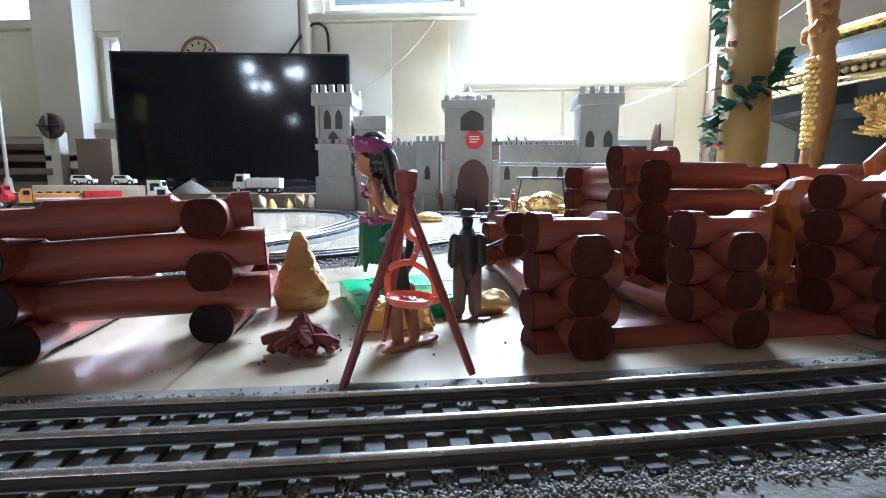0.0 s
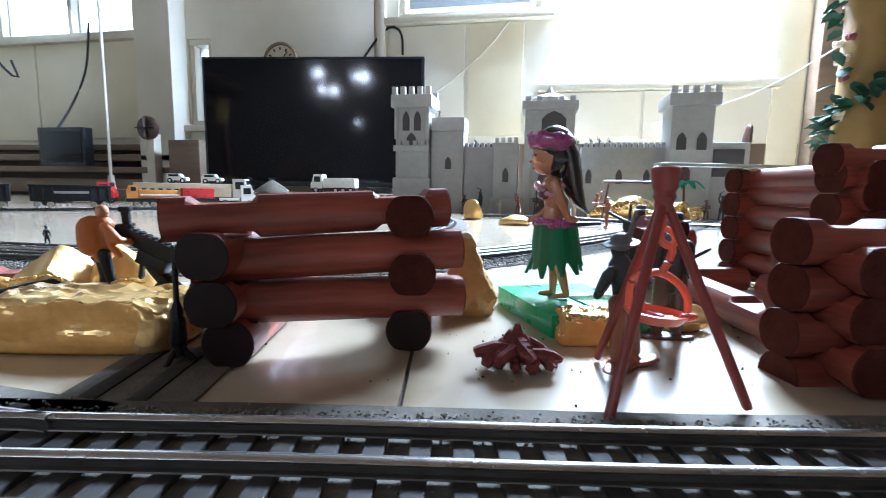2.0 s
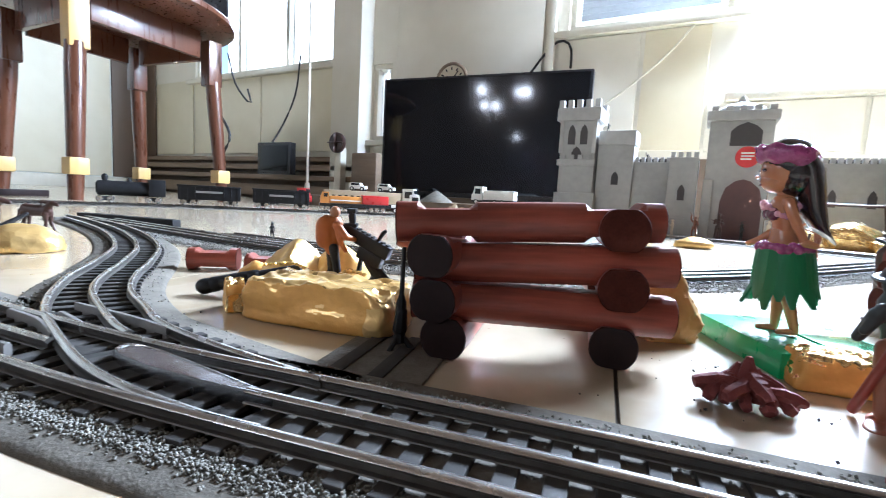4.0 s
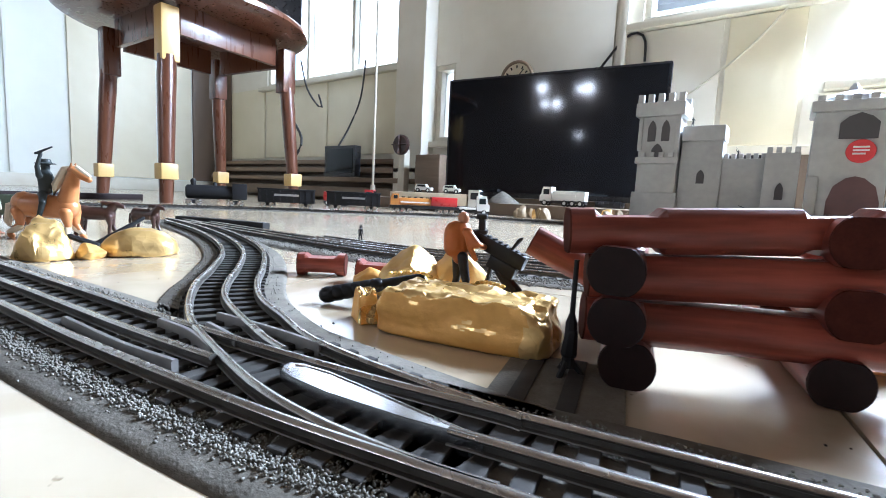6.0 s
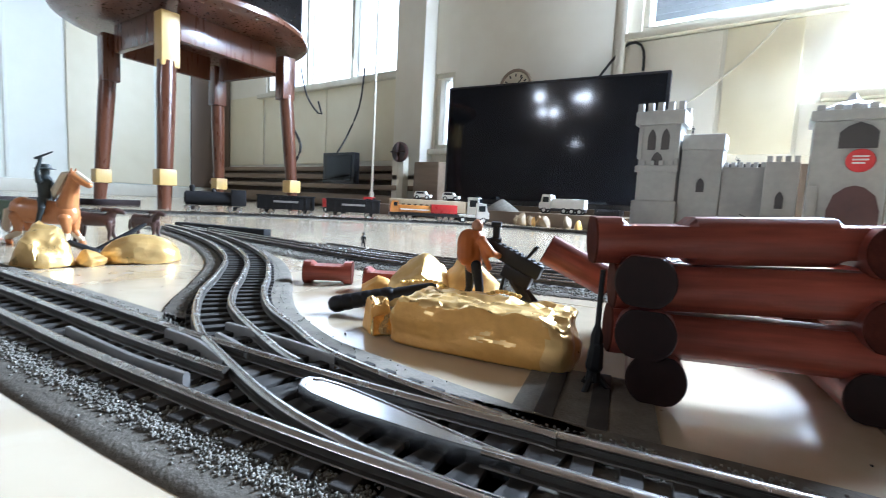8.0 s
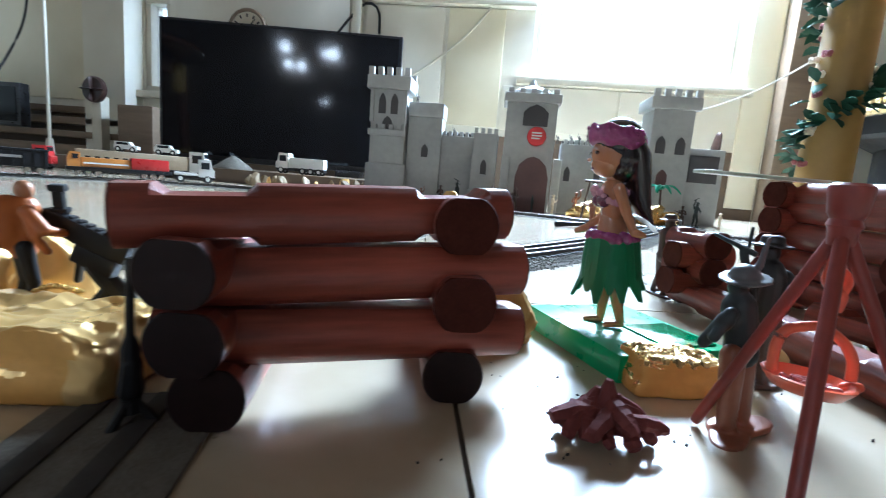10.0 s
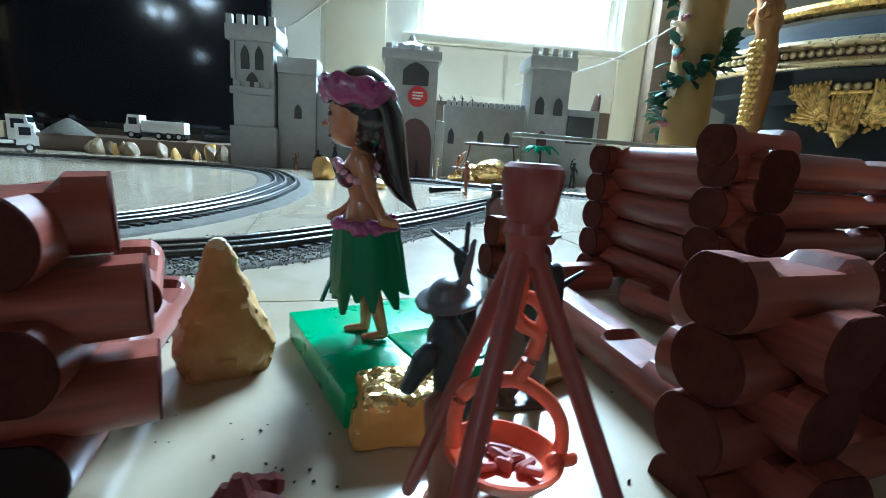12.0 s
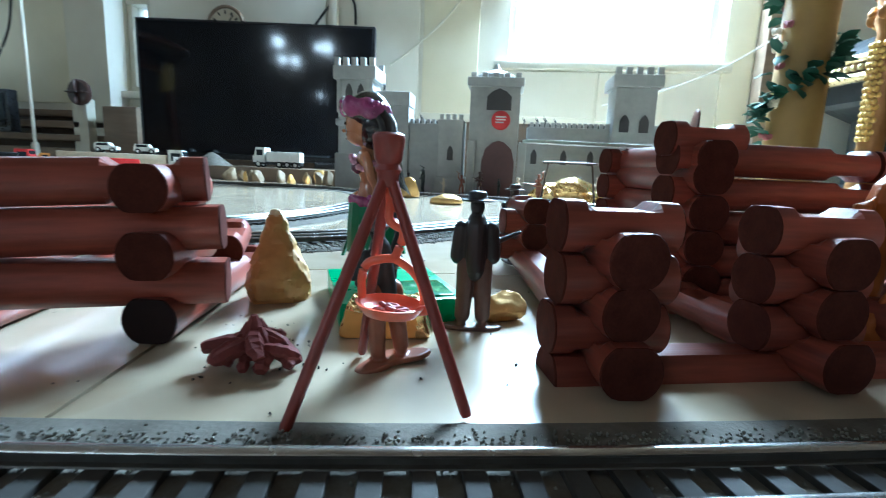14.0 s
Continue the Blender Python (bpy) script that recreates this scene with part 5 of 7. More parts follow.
def cart():
    """A small dark green cart, open at the top, on four spoked wheels."""
    c = thing("toy_cart", pose(-0.965, 0.163, 0, 0, 0, 60), "dark green toy cart on spoked wheels", "toy cart")
    for name, b in (("floor_board", (-0.034, 0.034, -0.016, 0.016, 0.017, 0.020)), ("side_board", (-0.034, 0.034, -0.018, -0.0155, 0.017, 0.043)), ("side_board", (-0.034, 0.034, 0.0155, 0.018, 0.017, 0.043)),
                    ("end_board", (-0.036, -0.0335, -0.018, 0.018, 0.017, 0.046)), ("end_board", (0.0335, 0.036, -0.018, 0.018, 0.017, 0.046))):
        bm = bmesh.new()
        box(bm, *b, 0.0006)
        part(name, bm, CARTGREEN, c)
    for x in (-0.022, 0.022):
        bm = bmesh.new()
        limb(bm, (x, -0.022, 0.0135), (x, 0.022, 0.0135), 0.0016, 0.0016, 8)
        part("axle", bm, BROWN, c)
        for y in (-0.022, 0.022):
            bm = bmesh.new()
            loop = [Vector((x + 0.012 * math.cos(a * 0.2618), y, 0.0135 + 0.012 * math.sin(a * 0.2618))) for a in range(25)]
            path_tube(bm, loop, 0.0015, 6)
            for a in range(4):
                q = Vector((math.cos(a * 0.7854), 0, math.sin(a * 0.7854))) * 0.0118
                limb(bm, Vector((x, y, 0.0135)) - q, Vector((x, y, 0.0135)) + q, 0.0009, 0.0009, 6)
            part("wheel", bm, BROWN, c)


cart()
# plain dark bar added in place of a far straight track
bm = bmesh.new()
box(bm, -0.40, 0.40, -0.012, 0.012, 0.0, 0.021, 0.002)
tagged(part("far_track_strip", bm, NEAR_BLACK, m=pose(-2.06, 0.36, 0, 0, 0, 96)), "long low near-black strip standing in for a far track", "batten")
for x, y, w, h, sd in ((-0.972, 0.152, 0.030, 0.036, 71), (-0.958, 0.172, 0.032, 0.040, 72)):
    ob = rock("toy_sack", x, y, (w, w * 0.8, h), sd, CREAM, "full cream toy sack standing in the cart", 30, sub=3, sharp=0.85, cuts=4, rough=0.6)
    ob.matrix_world = pose(0, 0, 0.0205) @ ob.matrix_world
    tagged(ob, "full cream toy sack standing in the cart", "toy sack", "sacks in the cart")
moulded("toy_soldier", lambda bm: man(bm, 0.024, "brim", "down"), BLACK, pose(-0.585, 0.455, 0, 0, 0, 20), "tiny black toy figure standing on the open floor", voxel=0.0004)


def orange_man():
    bm = bmesh.new()
    man(bm, 0.0565, "none", "none", base=False)
    k = 0.0565 / 0.06
    for s in (-1, 1):
        limb(bm, Vector((s * 0.0064, 0, 0.0452)) * k, Vector((s * 0.0105, 0.004, 0.0385)) * k, 0.0030 * k, 0.0026 * k, mat=0)
        limb(bm, Vector((s * 0.0105, 0.004, 0.0385)) * k, Vector((s * 0.008, 0.011, 0.0365)) * k, 0.0024 * k, 0.0019 * k, mat=0)
    limb(bm, Vector((0, -0.0045, 0.036)) * k, Vector((0, -0.0045, 0.0445)) * k, 0.0072 * k, 0.0072 * k, 12, mat=0, flat=0.5)
    for v in bm.verts:
        v.co.x *= 1.28
    figure("toy_adventurer", bm, pose(-0.2725, 0.2385, 0.0065, 0, 0, -30), "toy man with an orange jacket, dark trousers and bald head",
           (("head", SKINTOY, lambda c: c.z > 0.0455), ("jacket", ORANGE, lambda c: c.z > 0.0285), ("trousers", BLACK, lambda c: True)))



SKINTOY = material("toy_skin", (0.42, 0.2, 0.1), (0.34, 0.15, 0.07), rough=0.4, grain=300, bump=0.1)
orange_man()


def machine_gun():
    g = thing("toy_machine_gun", pose(0, 0, 0), "black plastic toy machine gun propped on a rock", "toy gun")
    bm = bmesh.new()
    a, b = Vector((-0.2735, 0.244, 0.0495)), Vector((-0.2365, 0.2475, 0.0325))
    limb(bm, a, a.lerp(b, 0.4), 0.0014, 0.0022, 8)
    part("barrel", bm, BLACK, g)
    tilt = pose(-0.2545, 0.2458, 0.0420, 0, 21.5, 5.4)
    bm = bmesh.new()
    box(bm, -0.0150, 0.0215, -0.0026, 0.0026, -0.0050, 0.0034, 0.0008)
    part("receiver", bm, BLACK, g, m=tilt)
    bm = bmesh.new()
    for k in range(9):
        box(bm, -0.013 + k * 0.0038, -0.0112 + k * 0.0038, -0.0019, 0.0019, 0.0033, 0.0043, 0.0003)
    part("cooling_rib", bm, BLACK, g, m=tilt)
    bm = bmesh.new()
    box(bm, 0.0010, 0.0190, -0.0030, 0.0030, -0.0125, -0.0048, 0.0014)
    part("ammunition_box", bm, BLACK, g, m=tilt)
    bm = bmesh.new()
    limb(bm, (-0.2560, 0.2470, 0.0310), (-0.2585, 0.2480, 0.0215), 0.0016, 0.0020, 8, flat=0.7)
    limb(bm, (-0.2500, 0.2475, 0.0270), (-0.2400, 0.2500, 0.0150), 0.0046, 0.0058, 9, flat=0.7)
    part("grip", bm, BLACK, g)
    bm = bmesh.new()
    box(bm, -0.0019, 0.0019, -0.0015, 0.0015, -0.006, 0.0075, 0.0005)
    box(bm, -0.0029, 0.0029, -0.0020, 0.0020, 0.0072, 0.0100, 0.0006)
    box(bm, -0.0032, 0.0032, -0.0022, 0.0022, -0.0012, 0.0006, 0.0004)
    part("sight", bm, BLACK, g, m=pose(-0.2625, 0.245, 0.050, 8, 0, 20))
    bm = bmesh.new()
    limb(bm, (-0.2440, 0.2460, 0.0395), (-0.2375, 0.2445, 0.0468), 0.0012, 0.0022, 8, flat=0.4)
    part("lever", bm, BLACK, g)
    for s in (-1, 1):
        bm = bmesh.new()
        limb(bm, (-0.243, 0.2465, 0.02), (-0.243 + s * 0.008, 0.247 + 0.004 * s, 0.009), 0.0022, 0.0018, 8)
        part("support", bm, BLACK, g)


machine_gun()
bm = bmesh.new()
a, b, c = Vector((-0.343, 0.1975, 0.0054)), Vector((-0.316, 0.2175, 0.0135)), Vector((-0.294, 0.233, 0.0195))
path_tube(bm, [a - (b - a) * 0.04, a, a.lerp(b, 0.5), b, b.lerp(c, 0.06), b.lerp(c, 0.5), c], [0.0036, 0.0047, 0.0045, 0.0041, 0.0031, 0.0030, 0.0026], 12)
for f in (0.03, 0.2, 0.37, 0.54, 0.71, 0.88):
    o = a.lerp(b, f)
    limb(bm, o, o + Vector((0.0022, 0.0011, 0.0005)), 0.0052 - 0.0008 * f, 0.0051 - 0.0008 * f, 10)
tagged(part("toy_cannon", bm, BLACK), "black plastic gun barrel lying on the rocks", "toy gun")


def chain():
    pts = spline([Vector(p) for p in ((-0.305, 0.214, 0.0225), (-0.29, 0.225, 0.0235), (-0.268, 0.226, 0.0165), (-0.25, 0.228, 0.0235), (-0.236, 0.226, 0.0235))], 0.0028)
    c = thing("chain", pose(0, 0, 0), "small gold chain lying over the flat rock", "chain")
    for k, p in enumerate(pts):
        bm = bmesh.new()
        ball(bm, (0, 0, 0), (0.0017, 0.0012, 0.0012), 8)
        part("link", bm, GILT, c, m=pose(p.x, p.y, p.z, 90 * (k % 2), 0, 20))


chain()


def gun_stand():
    s = thing("toy_stand", pose(-0.1845, 0.1885, 0), "thin black plastic post on a splayed foot", "stand")
    bm = bmesh.new()
    path_tube(bm, [(0, 0, 0.004), (0, 0, 0.010), (0.0002, 0, 0.022), (0.0002, 0, 0.026), (0.0004, 0, 0.047)], [0.0030, 0.0024, 0.0024, 0.0011, 0.0010], 8)
    part("post", bm, BLACK, s)
    for a in (20, 140, 260):
        bm = bmesh.new()
        limb(bm, (0, 0, 0.008), (0.006 * math.cos(radians(a)), 0.006 * math.sin(radians(a)), 0.0012), 0.0014, 0.0012, 7)
        part("foot", bm, BLACK, s)
    bm = bmesh.new()
    limb(bm, (0, 0.0, 0.010), (0.0005, 0, 0.018), 0.0034, 0.0026, 8)
    part("hub", bm, BLACK, s)


gun_stand()


def dark_cowboys():
    for k, (x, y, yaw, h) in enumerate(((-0.800, 0.222, 50, 0.050), (-0.812, 0.280, 30, 0.046))):
        moulded("toy_horse", lambda bm: horse(bm, h, 0.004, 0.016), BROWN, pose(x, y, 0, 0, 0, yaw), "small dark brown plastic horse with its head low", voxel=0.0008, category="toy horse")
    bm = bmesh.new()
    limb(bm, (-0.645, 0.166, 0.004), (-0.645, 0.212, 0.032), 0.0036, 0.0018, 8)
    limb(bm, (-0.647, 0.152, 0.016), (-0.641, 0.171, 0.007), 0.0026, 0.0030, 8)
    limb(bm, (-0.645, 0.176, 0.009), (-0.641, 0.178, 0.001), 0.0030, 0.0022, 8)
    tagged(part("toy_cannon", bm, BLACK), "black plastic gun propped between gold rocks", "toy gun")


dark_cowboys()


def hula_doll():
    """A dancing doll facing +x, standing on its green base."""
    base = bmesh.new()
    L, F, B = Vector((-0.0668, 0.323, 0)), Vector((-0.0355, 0.258, 0)), Vector((-0.0153, 0.3527, 0))
    c = (F + B) / 2
    u, v = (F - L), (B - L)
    yaw = math.degrees(math.atan2(u.y, u.x))
    hu, hv = u.length / 2, v.length / 2
    box(base, -hu, hu, -hv, hv, 0.0, 0.0115, 0.0007)
    stand = thing("display_base", pose(c.x, c.y, 0, 0, 0, yaw), "bright green plastic block with a glossy inset window", "base")
    part("block", base, GREEN, stand)
    inset = bmesh.new()
    box(inset, hu * 0.05, hu * 0.88, -hv * 0.05, hv * 0.85, 0.0110, 0.0124, 0.0004)
    part("inset", inset, GREENGLOSS, stand, "glossy inset plate")
    bm = bmesh.new()
    # feet and legs
    for s, x in ((-1, 0.003), (1, -0.003)):
        limb(bm, (x - 0.001, s * 0.0042, 0.0015), (x + 0.0055, s * 0.0048, 0.0012), 0.0017, 0.0012, 10, 0)
        limb(bm, (x - 0.001, s * 0.0042, 0.002), (0.0, s * 0.0042, 0.0225), 0.0018, 0.0034, 10, 0)
    # hips and body
    limb(bm, (0.0, 0, 0.0385), (0.0006, 0, 0.047), 0.0082, 0.0052, 14, 0)
    limb(bm, (0.0006, 0, 0.047), (0.0008, 0, 0.0585), 0.0050, 0.0066, 14, 0, 0.85)
    limb(bm, (0.0006, 0, 0.060), (0.0012, 0, 0.0675), 0.0028, 0.0028, 10, 0)
    for s in (-1, 1):
        limb(bm, (0.0005, s * 0.0070, 0.0605), (-0.0020, s * 0.0098, 0.0505), 0.0026, 0.0022, 10, 0)
        limb(bm, (-0.0020, s * 0.0098, 0.0505), (-0.0052 if s > 0 else 0.0085, s * 0.0105, 0.0425), 0.0021, 0.0017, 10, 0)
        limb(bm, (-0.0052 if s > 0 else 0.0085, s * 0.0105, 0.0425), (-0.0088 if s > 0 else 0.0122, s * 0.0112, 0.0412), 0.0020, 0.0014, 10, 0)
    # head
    ball(bm, (0.0014, 0, 0.0750), (0.0090, 0.0088, 0.0094), 22, 0)
    ball(bm, (0.0038, 0, 0.0706), (0.0066, 0.0072, 0.0056), 16, 0)
    ball(bm, (0.0114, 0, 0.0727), (0.0010, 0.0010, 0.0009), 8, 0)
    ball(bm, (0.0101, 0, 0.0690), (0.0007, 0.0018, 0.0006), 8, 4)
    ball(bm, (-0.0030, 0, 0.0740), (0.0088, 0.0098, 0.0112), 22, 2)
    # hair: cap and long fall that flicks out at its tip
    ball(bm, (-0.0010, 0, 0.0795), (0.0104, 0.0102, 0.0108), 22, 2)
    path = [(-0.0035, 0, 0.082), (-0.0078, 0, 0.075), (-0.0090, 0, 0.066), (-0.0098, 0, 0.0575), (-0.0110, 0, 0.0510), (-0.0136, 0, 0.0462), (-0.0165, 0, 0.0445)]
    rows = []
    for (x, y, z), (a, b) in zip(path, ((0.0070, 0.0098), (0.0062, 0.0094), (0.0056, 0.0088), (0.0052, 0.0080), (0.0052, 0.0076), (0.0047, 0.0066), (0.0024, 0.0040))):
        rows.append([Vector((x + a * math.cos(2 * math.pi * k / 16), y + b * math.sin(2 * math.pi * k / 16), z + 0.0035 * math.cos(2 * math.pi * k / 16) * (1 if z < 0.055 else 0))) for k in range(16)])
    loft(bm, rows, mat=2)
    # flower wreath, bodice and girdle
    rnd = random.Random(2)
    rows = []
    for k in range(49):
        a = 2 * math.pi * (k % 48) / 48
        d = Vector((math.cos(a), math.sin(a), 0))
        c = Vector((0.0004, 0, 0.0816 + 0.0018 * math.cos(a))) + d * 0.0100
        w, h = 0.0021 + 0.0004 * math.sin(9 * a), 0.0043 + 0.0006 * math.sin(7 * a + 1)
        rows.append([c + d * (w * math.cos(2 * math.pi * j / 12)) + Vector((0, 0, h * math.sin(2 * math.pi * j / 12))) for j in range(12)])
    loft(bm, rows, mat=3)
    for k in range(26):
        a = rnd.uniform(0, 6.283)
        ball(bm, (0.0004 + 0.0115 * math.cos(a), 0.0115 * math.sin(a), 0.0816 + 0.0018 * math.cos(a) + rnd.uniform(-0.003, 0.003)), rnd.uniform(0.0007, 0.0012), 8, 3)
    for k in range(30):
        a = 2 * math.pi * k / 30
        ball(bm, (0.0092 * math.cos(a), 0.0100 * math.sin(a), 0.0400 + rnd.uniform(-0.0008, 0.0012)), rnd.uniform(0.0018, 0.0028), 10, 3)
    for k in range(22):
        a = 2 * math.pi * k / 22
        ball(bm, (0.0016 + 0.0068 * math.cos(a), 0.0062 * math.sin(a), 0.0575 + 0.003 * math.cos(2 * a)), rnd.uniform(0.0012, 0.0019), 10, 5)
    for s in (-1, 1):
        ball(bm, (0.0055, s * 0.0032, 0.0555), (0.0032, 0.0034, 0.0032), 10, 4)
        ball(bm, (0.0094, s * 0.0038, 0.0756), (0.0009, 0.0019, 0.0009), 8, 2)
    # grass skirt: overlapping strips with ragged ends
    loft(bm, [ring(Vector((0, 0, z)), Vector((1, 0, 0)), Vector((0, 1, 0)), r, r * 1.02, 22) for z, r in ((0.0195, 0.0114), (0.0385, 0.0098), (0.0395, 0.0085))], mat=1)
    for k in range(15):
        a = 2 * math.pi * (k + rnd.uniform(-0.2, 0.2)) / 15
        w = rnd.uniform(0.0032, 0.0046)
        end = rnd.uniform(0.0120, 0.0180)
        flare = rnd.uniform(0.0118, 0.0150) if end > 0.0140 else rnd.uniform(0.0130, 0.0180)
        d, t = Vector((math.cos(a), math.sin(a), 0)), Vector((-math.sin(a), math.cos(a), 0))
        rows = []
        for q, z, ww in ((0.0096, 0.0395, 1.0), (0.0110, 0.030, 1.1), (0.0118, 0.0225, 1.0), (flare, end, 0.25)):
            rows.append([d * (q + o) + t * (w * ww * s) + Vector((0, 0, z)) for s, o in ((-1, -0.0002), (0, -0.0006), (1, -0.0002), (1, 0.0006), (0, 0.0013), (-1, 0.0006))])
        loft(bm, rows, mat=1)
    ob = part("hula_doll", bm, [SKIN, SKIRT, HAIR, PINK, BODICE, SILVERY], m=pose(-0.0320, 0.3035, 0.0117, 0, -4.5, 0) @ pose(0, 0, 0, 0, 0, 186) @ Matrix.Scale(1.07, 4))
    tagged(ob, "glossy dancing doll, green grass skirt, pink wreath, long black hair", "doll")


GREENGLOSS = material("glossy_green_inset", (0.01, 0.21, 0.07), (0.008, 0.17, 0.055), rough=0.1, grain=60, bump=0.0, coat=0.8)
BODICE = material("dark_bodice_paint", (0.10, 0.02, 0.05), (0.06, 0.012, 0.03), rough=0.25, grain=300, bump=0.3, coat=0.5)
SILVERY = material("pale_pink_lei", (0.6, 0.35, 0.42), (0.45, 0.2, 0.28), rough=0.2, grain=500, bump=0.5, coat=0.6)
hula_doll()


# ---- the toy castle ----
CY = 1.53


def merlons(bm, x0, x1, y0, y1, z, count, size, height):
    for k in range(count):
        x = x0 + (x1 - x0) * (k + 0.5) / count
        box(bm, x - size / 2, x + size / 2, y0, y1, z, z + height, 0.0012)


def arch(bm, x, y, z, w, h, mat=0, depth=0.004, pointed=True):
    """A pointed opening's dark infill, standing a little behind the wall's face."""
    pts = [(x - w / 2, z), (x + w / 2, z), (x + w / 2, z + h * 0.62)]
    pts += [(x + w * 0.3, z + h * 0.85), (x, z + h)] if pointed else [(x + w * 0.4, z + h * 0.85), (x + w * 0.18, z + h * 0.97), (x, z + h), (x - w * 0.18, z + h * 0.97)]
    pts += [(x - w * (0.3 if pointed else 0.4), z + h * 0.85), (x - w / 2, z + h * 0.62)]
    loft(bm, [[Vector((a, y + d, b)) for a, b in reversed(pts)] for d in (depth, -depth)], mat=mat)


def castle():
    c = thing("toy_castle", pose(0, CY, 0), "large grey plastic toy castle with battlements and towers", "toy castle")

    def block(name, x0, x1, z0, z1, y0=0.0, y1=0.1, bevel=0.002, mat=CASTLE):
        bm = bmesh.new()
        box(bm, x0, x1, y0, y1, z0, z1, bevel)
        return bm, (name, mat)

    def finish(made, label=""):
        bm, (name, mat) = made
        return part(name, bm, mat, c, label)

    # tall corner tower
    b = block("tower", -0.508, -0.398, 0.0, 0.335)
    box(b[0], -0.522, -0.386, -0.012, 0.112, 0.335, 0.375, 0.003)
    merlons(b[0], -0.524, -0.384, -0.012, 0.004, 0.375, 5, 0.016, 0.024)
    merlons(b[0], -0.524, -0.384, 0.096, 0.112, 0.375, 5, 0.016, 0.024)
    box(b[0], -0.514, -0.394, -0.01, 0.0, 0.195, 0.215, 0.003)
    merlons(b[0], -0.506, -0.40, -0.012, 0.0, 0.215, 4, 0.014, 0.014)
    for x in (-0.505, -0.401):
        box(b[0], x - 0.006, x + 0.006, -0.007, 0.0, 0.235, 0.335, 0.002)
    box(b[0], -0.517, -0.389, -0.008, 0.108, 0.0, 0.11, 0.004)
    tw = finish(b)
    for x in (-0.473, -0.435):
        bm = bmesh.new()
        arch(bm, x, -0.0015, 0.262, 0.022, 0.062, depth=0.002)
        part("window", bm, CASTLE_DK, tw)
    bm = bmesh.new()
    arch(bm, -0.454, -0.004, 0.205, 0.03, 0.05, depth=0.002)
    part("window", bm, CASTLE_DK, tw)
    # house block and walls
    b = block("wall_block", -0.392, -0.285, 0.0, 0.262, 0.02, 0.1)
    box(b[0], -0.392, -0.282, 0.012, 0.104, 0.262, 0.305, 0.003)
    w = finish(b)
    bm = bmesh.new()
    arch(bm, -0.335, 0.019, 0.14, 0.02, 0.04, depth=0.002)
    part("window", bm, CASTLE_DK, w)
    # added dark strips that make the gaps between the merlons look dark
    for x0, x1 in ((-0.284, -0.184), (0.088, 0.329)):
        bm = bmesh.new()
        box(bm, x0, x1, 0.046, 0.066, 0.2125, 0.2225, 0.001)
        part("dark_gap_strip", bm, CASTLE_DK, c, "dark strip added behind the battlements to darken their gaps")
    b = block("curtain_wall", -0.285, -0.18, 0.0, 0.212, 0.03, 0.07)
    merlons(b[0], -0.285, -0.18, 0.03, 0.045, 0.212, 6, 0.011, 0.014)
    finish(b)
    b = block("turret", -0.182, -0.108, 0.0, 0.222, -0.015, 0.08)
    merlons(b[0], -0.184, -0.106, -0.017, 0.0, 0.222, 4, 0.012, 0.015)
    box(b[0], -0.19, -0.10, -0.02, 0.085, 0.0, 0.05, 0.004)
    t = finish(b)
    bm = bmesh.new()
    arch(bm, -0.145, -0.0165, 0.10, 0.018, 0.045, depth=0.002)
    part("window", bm, CASTLE_DK, t)
    # gate house with its dome
    b = block("gate_house", -0.09, 0.058, 0.0, 0.318, -0.02, 0.1)
    for x in (-0.080, 0.072):
        box(b[0], x - 0.012, x + 0.012, -0.032, -0.02, 0.0, 0.16, 0.003)
    g = finish(b)
    bm = bmesh.new()
    box(bm, -0.100, 0.067, -0.032, 0.11, 0.3182, 0.345, 0.005)
    merlons(bm, -0.098, 0.065, -0.032, -0.02, 0.345, 5, 0.016, 0.012)
    part("cornice", bm, CASTLE, g)
    bm = bmesh.new()
    loft(bm, [ring(Vector((-0.018, 0.04, z)), Vector((1, 0, 0)), Vector((0, 1, 0)), r, r, 8, 0.39) for z, r in ((0.3452, 0.062), (0.358, 0.058), (0.368, 0.04), (0.376, 0.016), (0.395, 0.005))])
    part("roof", bm, CASTLE, g)
    bm = bmesh.new()
    arch(bm, 0.001, -0.0215, 0.0, 0.098, 0.163, depth=0.002, pointed=False)
    part("gateway", bm, GATE, g, "dark reddish arched gate")
    bm = bmesh.new()
    arch(bm, -0.004, -0.0215, 0.252, 0.072, 0.062, depth=0.002)
    part("window", bm, CASTLE_DK, g)
    bm = bmesh.new()
    disc(bm, (0, 0, 0), (0, 1, 0), 0.028, 0.006, 24)
    for k in range(3):
        box(bm, -0.015, 0.015 - 0.006 * (k == 2), -0.0045, -0.003, 0.008 - 0.008 * k, 0.012 - 0.008 * k, mat=1)
    part("shield", bm, [SHIELD, WHITE], g, "round red sign with pale bars", m=pose(0.004, -0.0255, 0.222))
    b = block("curtain_wall", 0.085, 0.33, 0.0, 0.212, 0.03, 0.07)
    merlons(b[0], 0.09, 0.33, 0.03, 0.045, 0.212, 15, 0.011, 0.014)
    w = finish(b)
    for x in (0.11, 0.2, 0.28):
        bm = bmesh.new()
        arch(bm, x, 0.029, 0.1, 0.018, 0.045, depth=0.002)
        part("window", bm, CASTLE_DK, w)
    b = block("tower", 0.33, 0.445, 0.0, 0.325, -0.01, 0.1)
    box(b[0], 0.318, 0.457, -0.022, 0.112, 0.325, 0.36, 0.004)
    merlons(b[0], 0.316, 0.459, -0.022, -0.008, 0.36, 5, 0.016, 0.02)
    t = finish(b)
    for x in (0.36, 0.415):
        bm = bmesh.new()
        arch(bm, x, -0.0115, 0.2, 0.026, 0.05, depth=0.002)
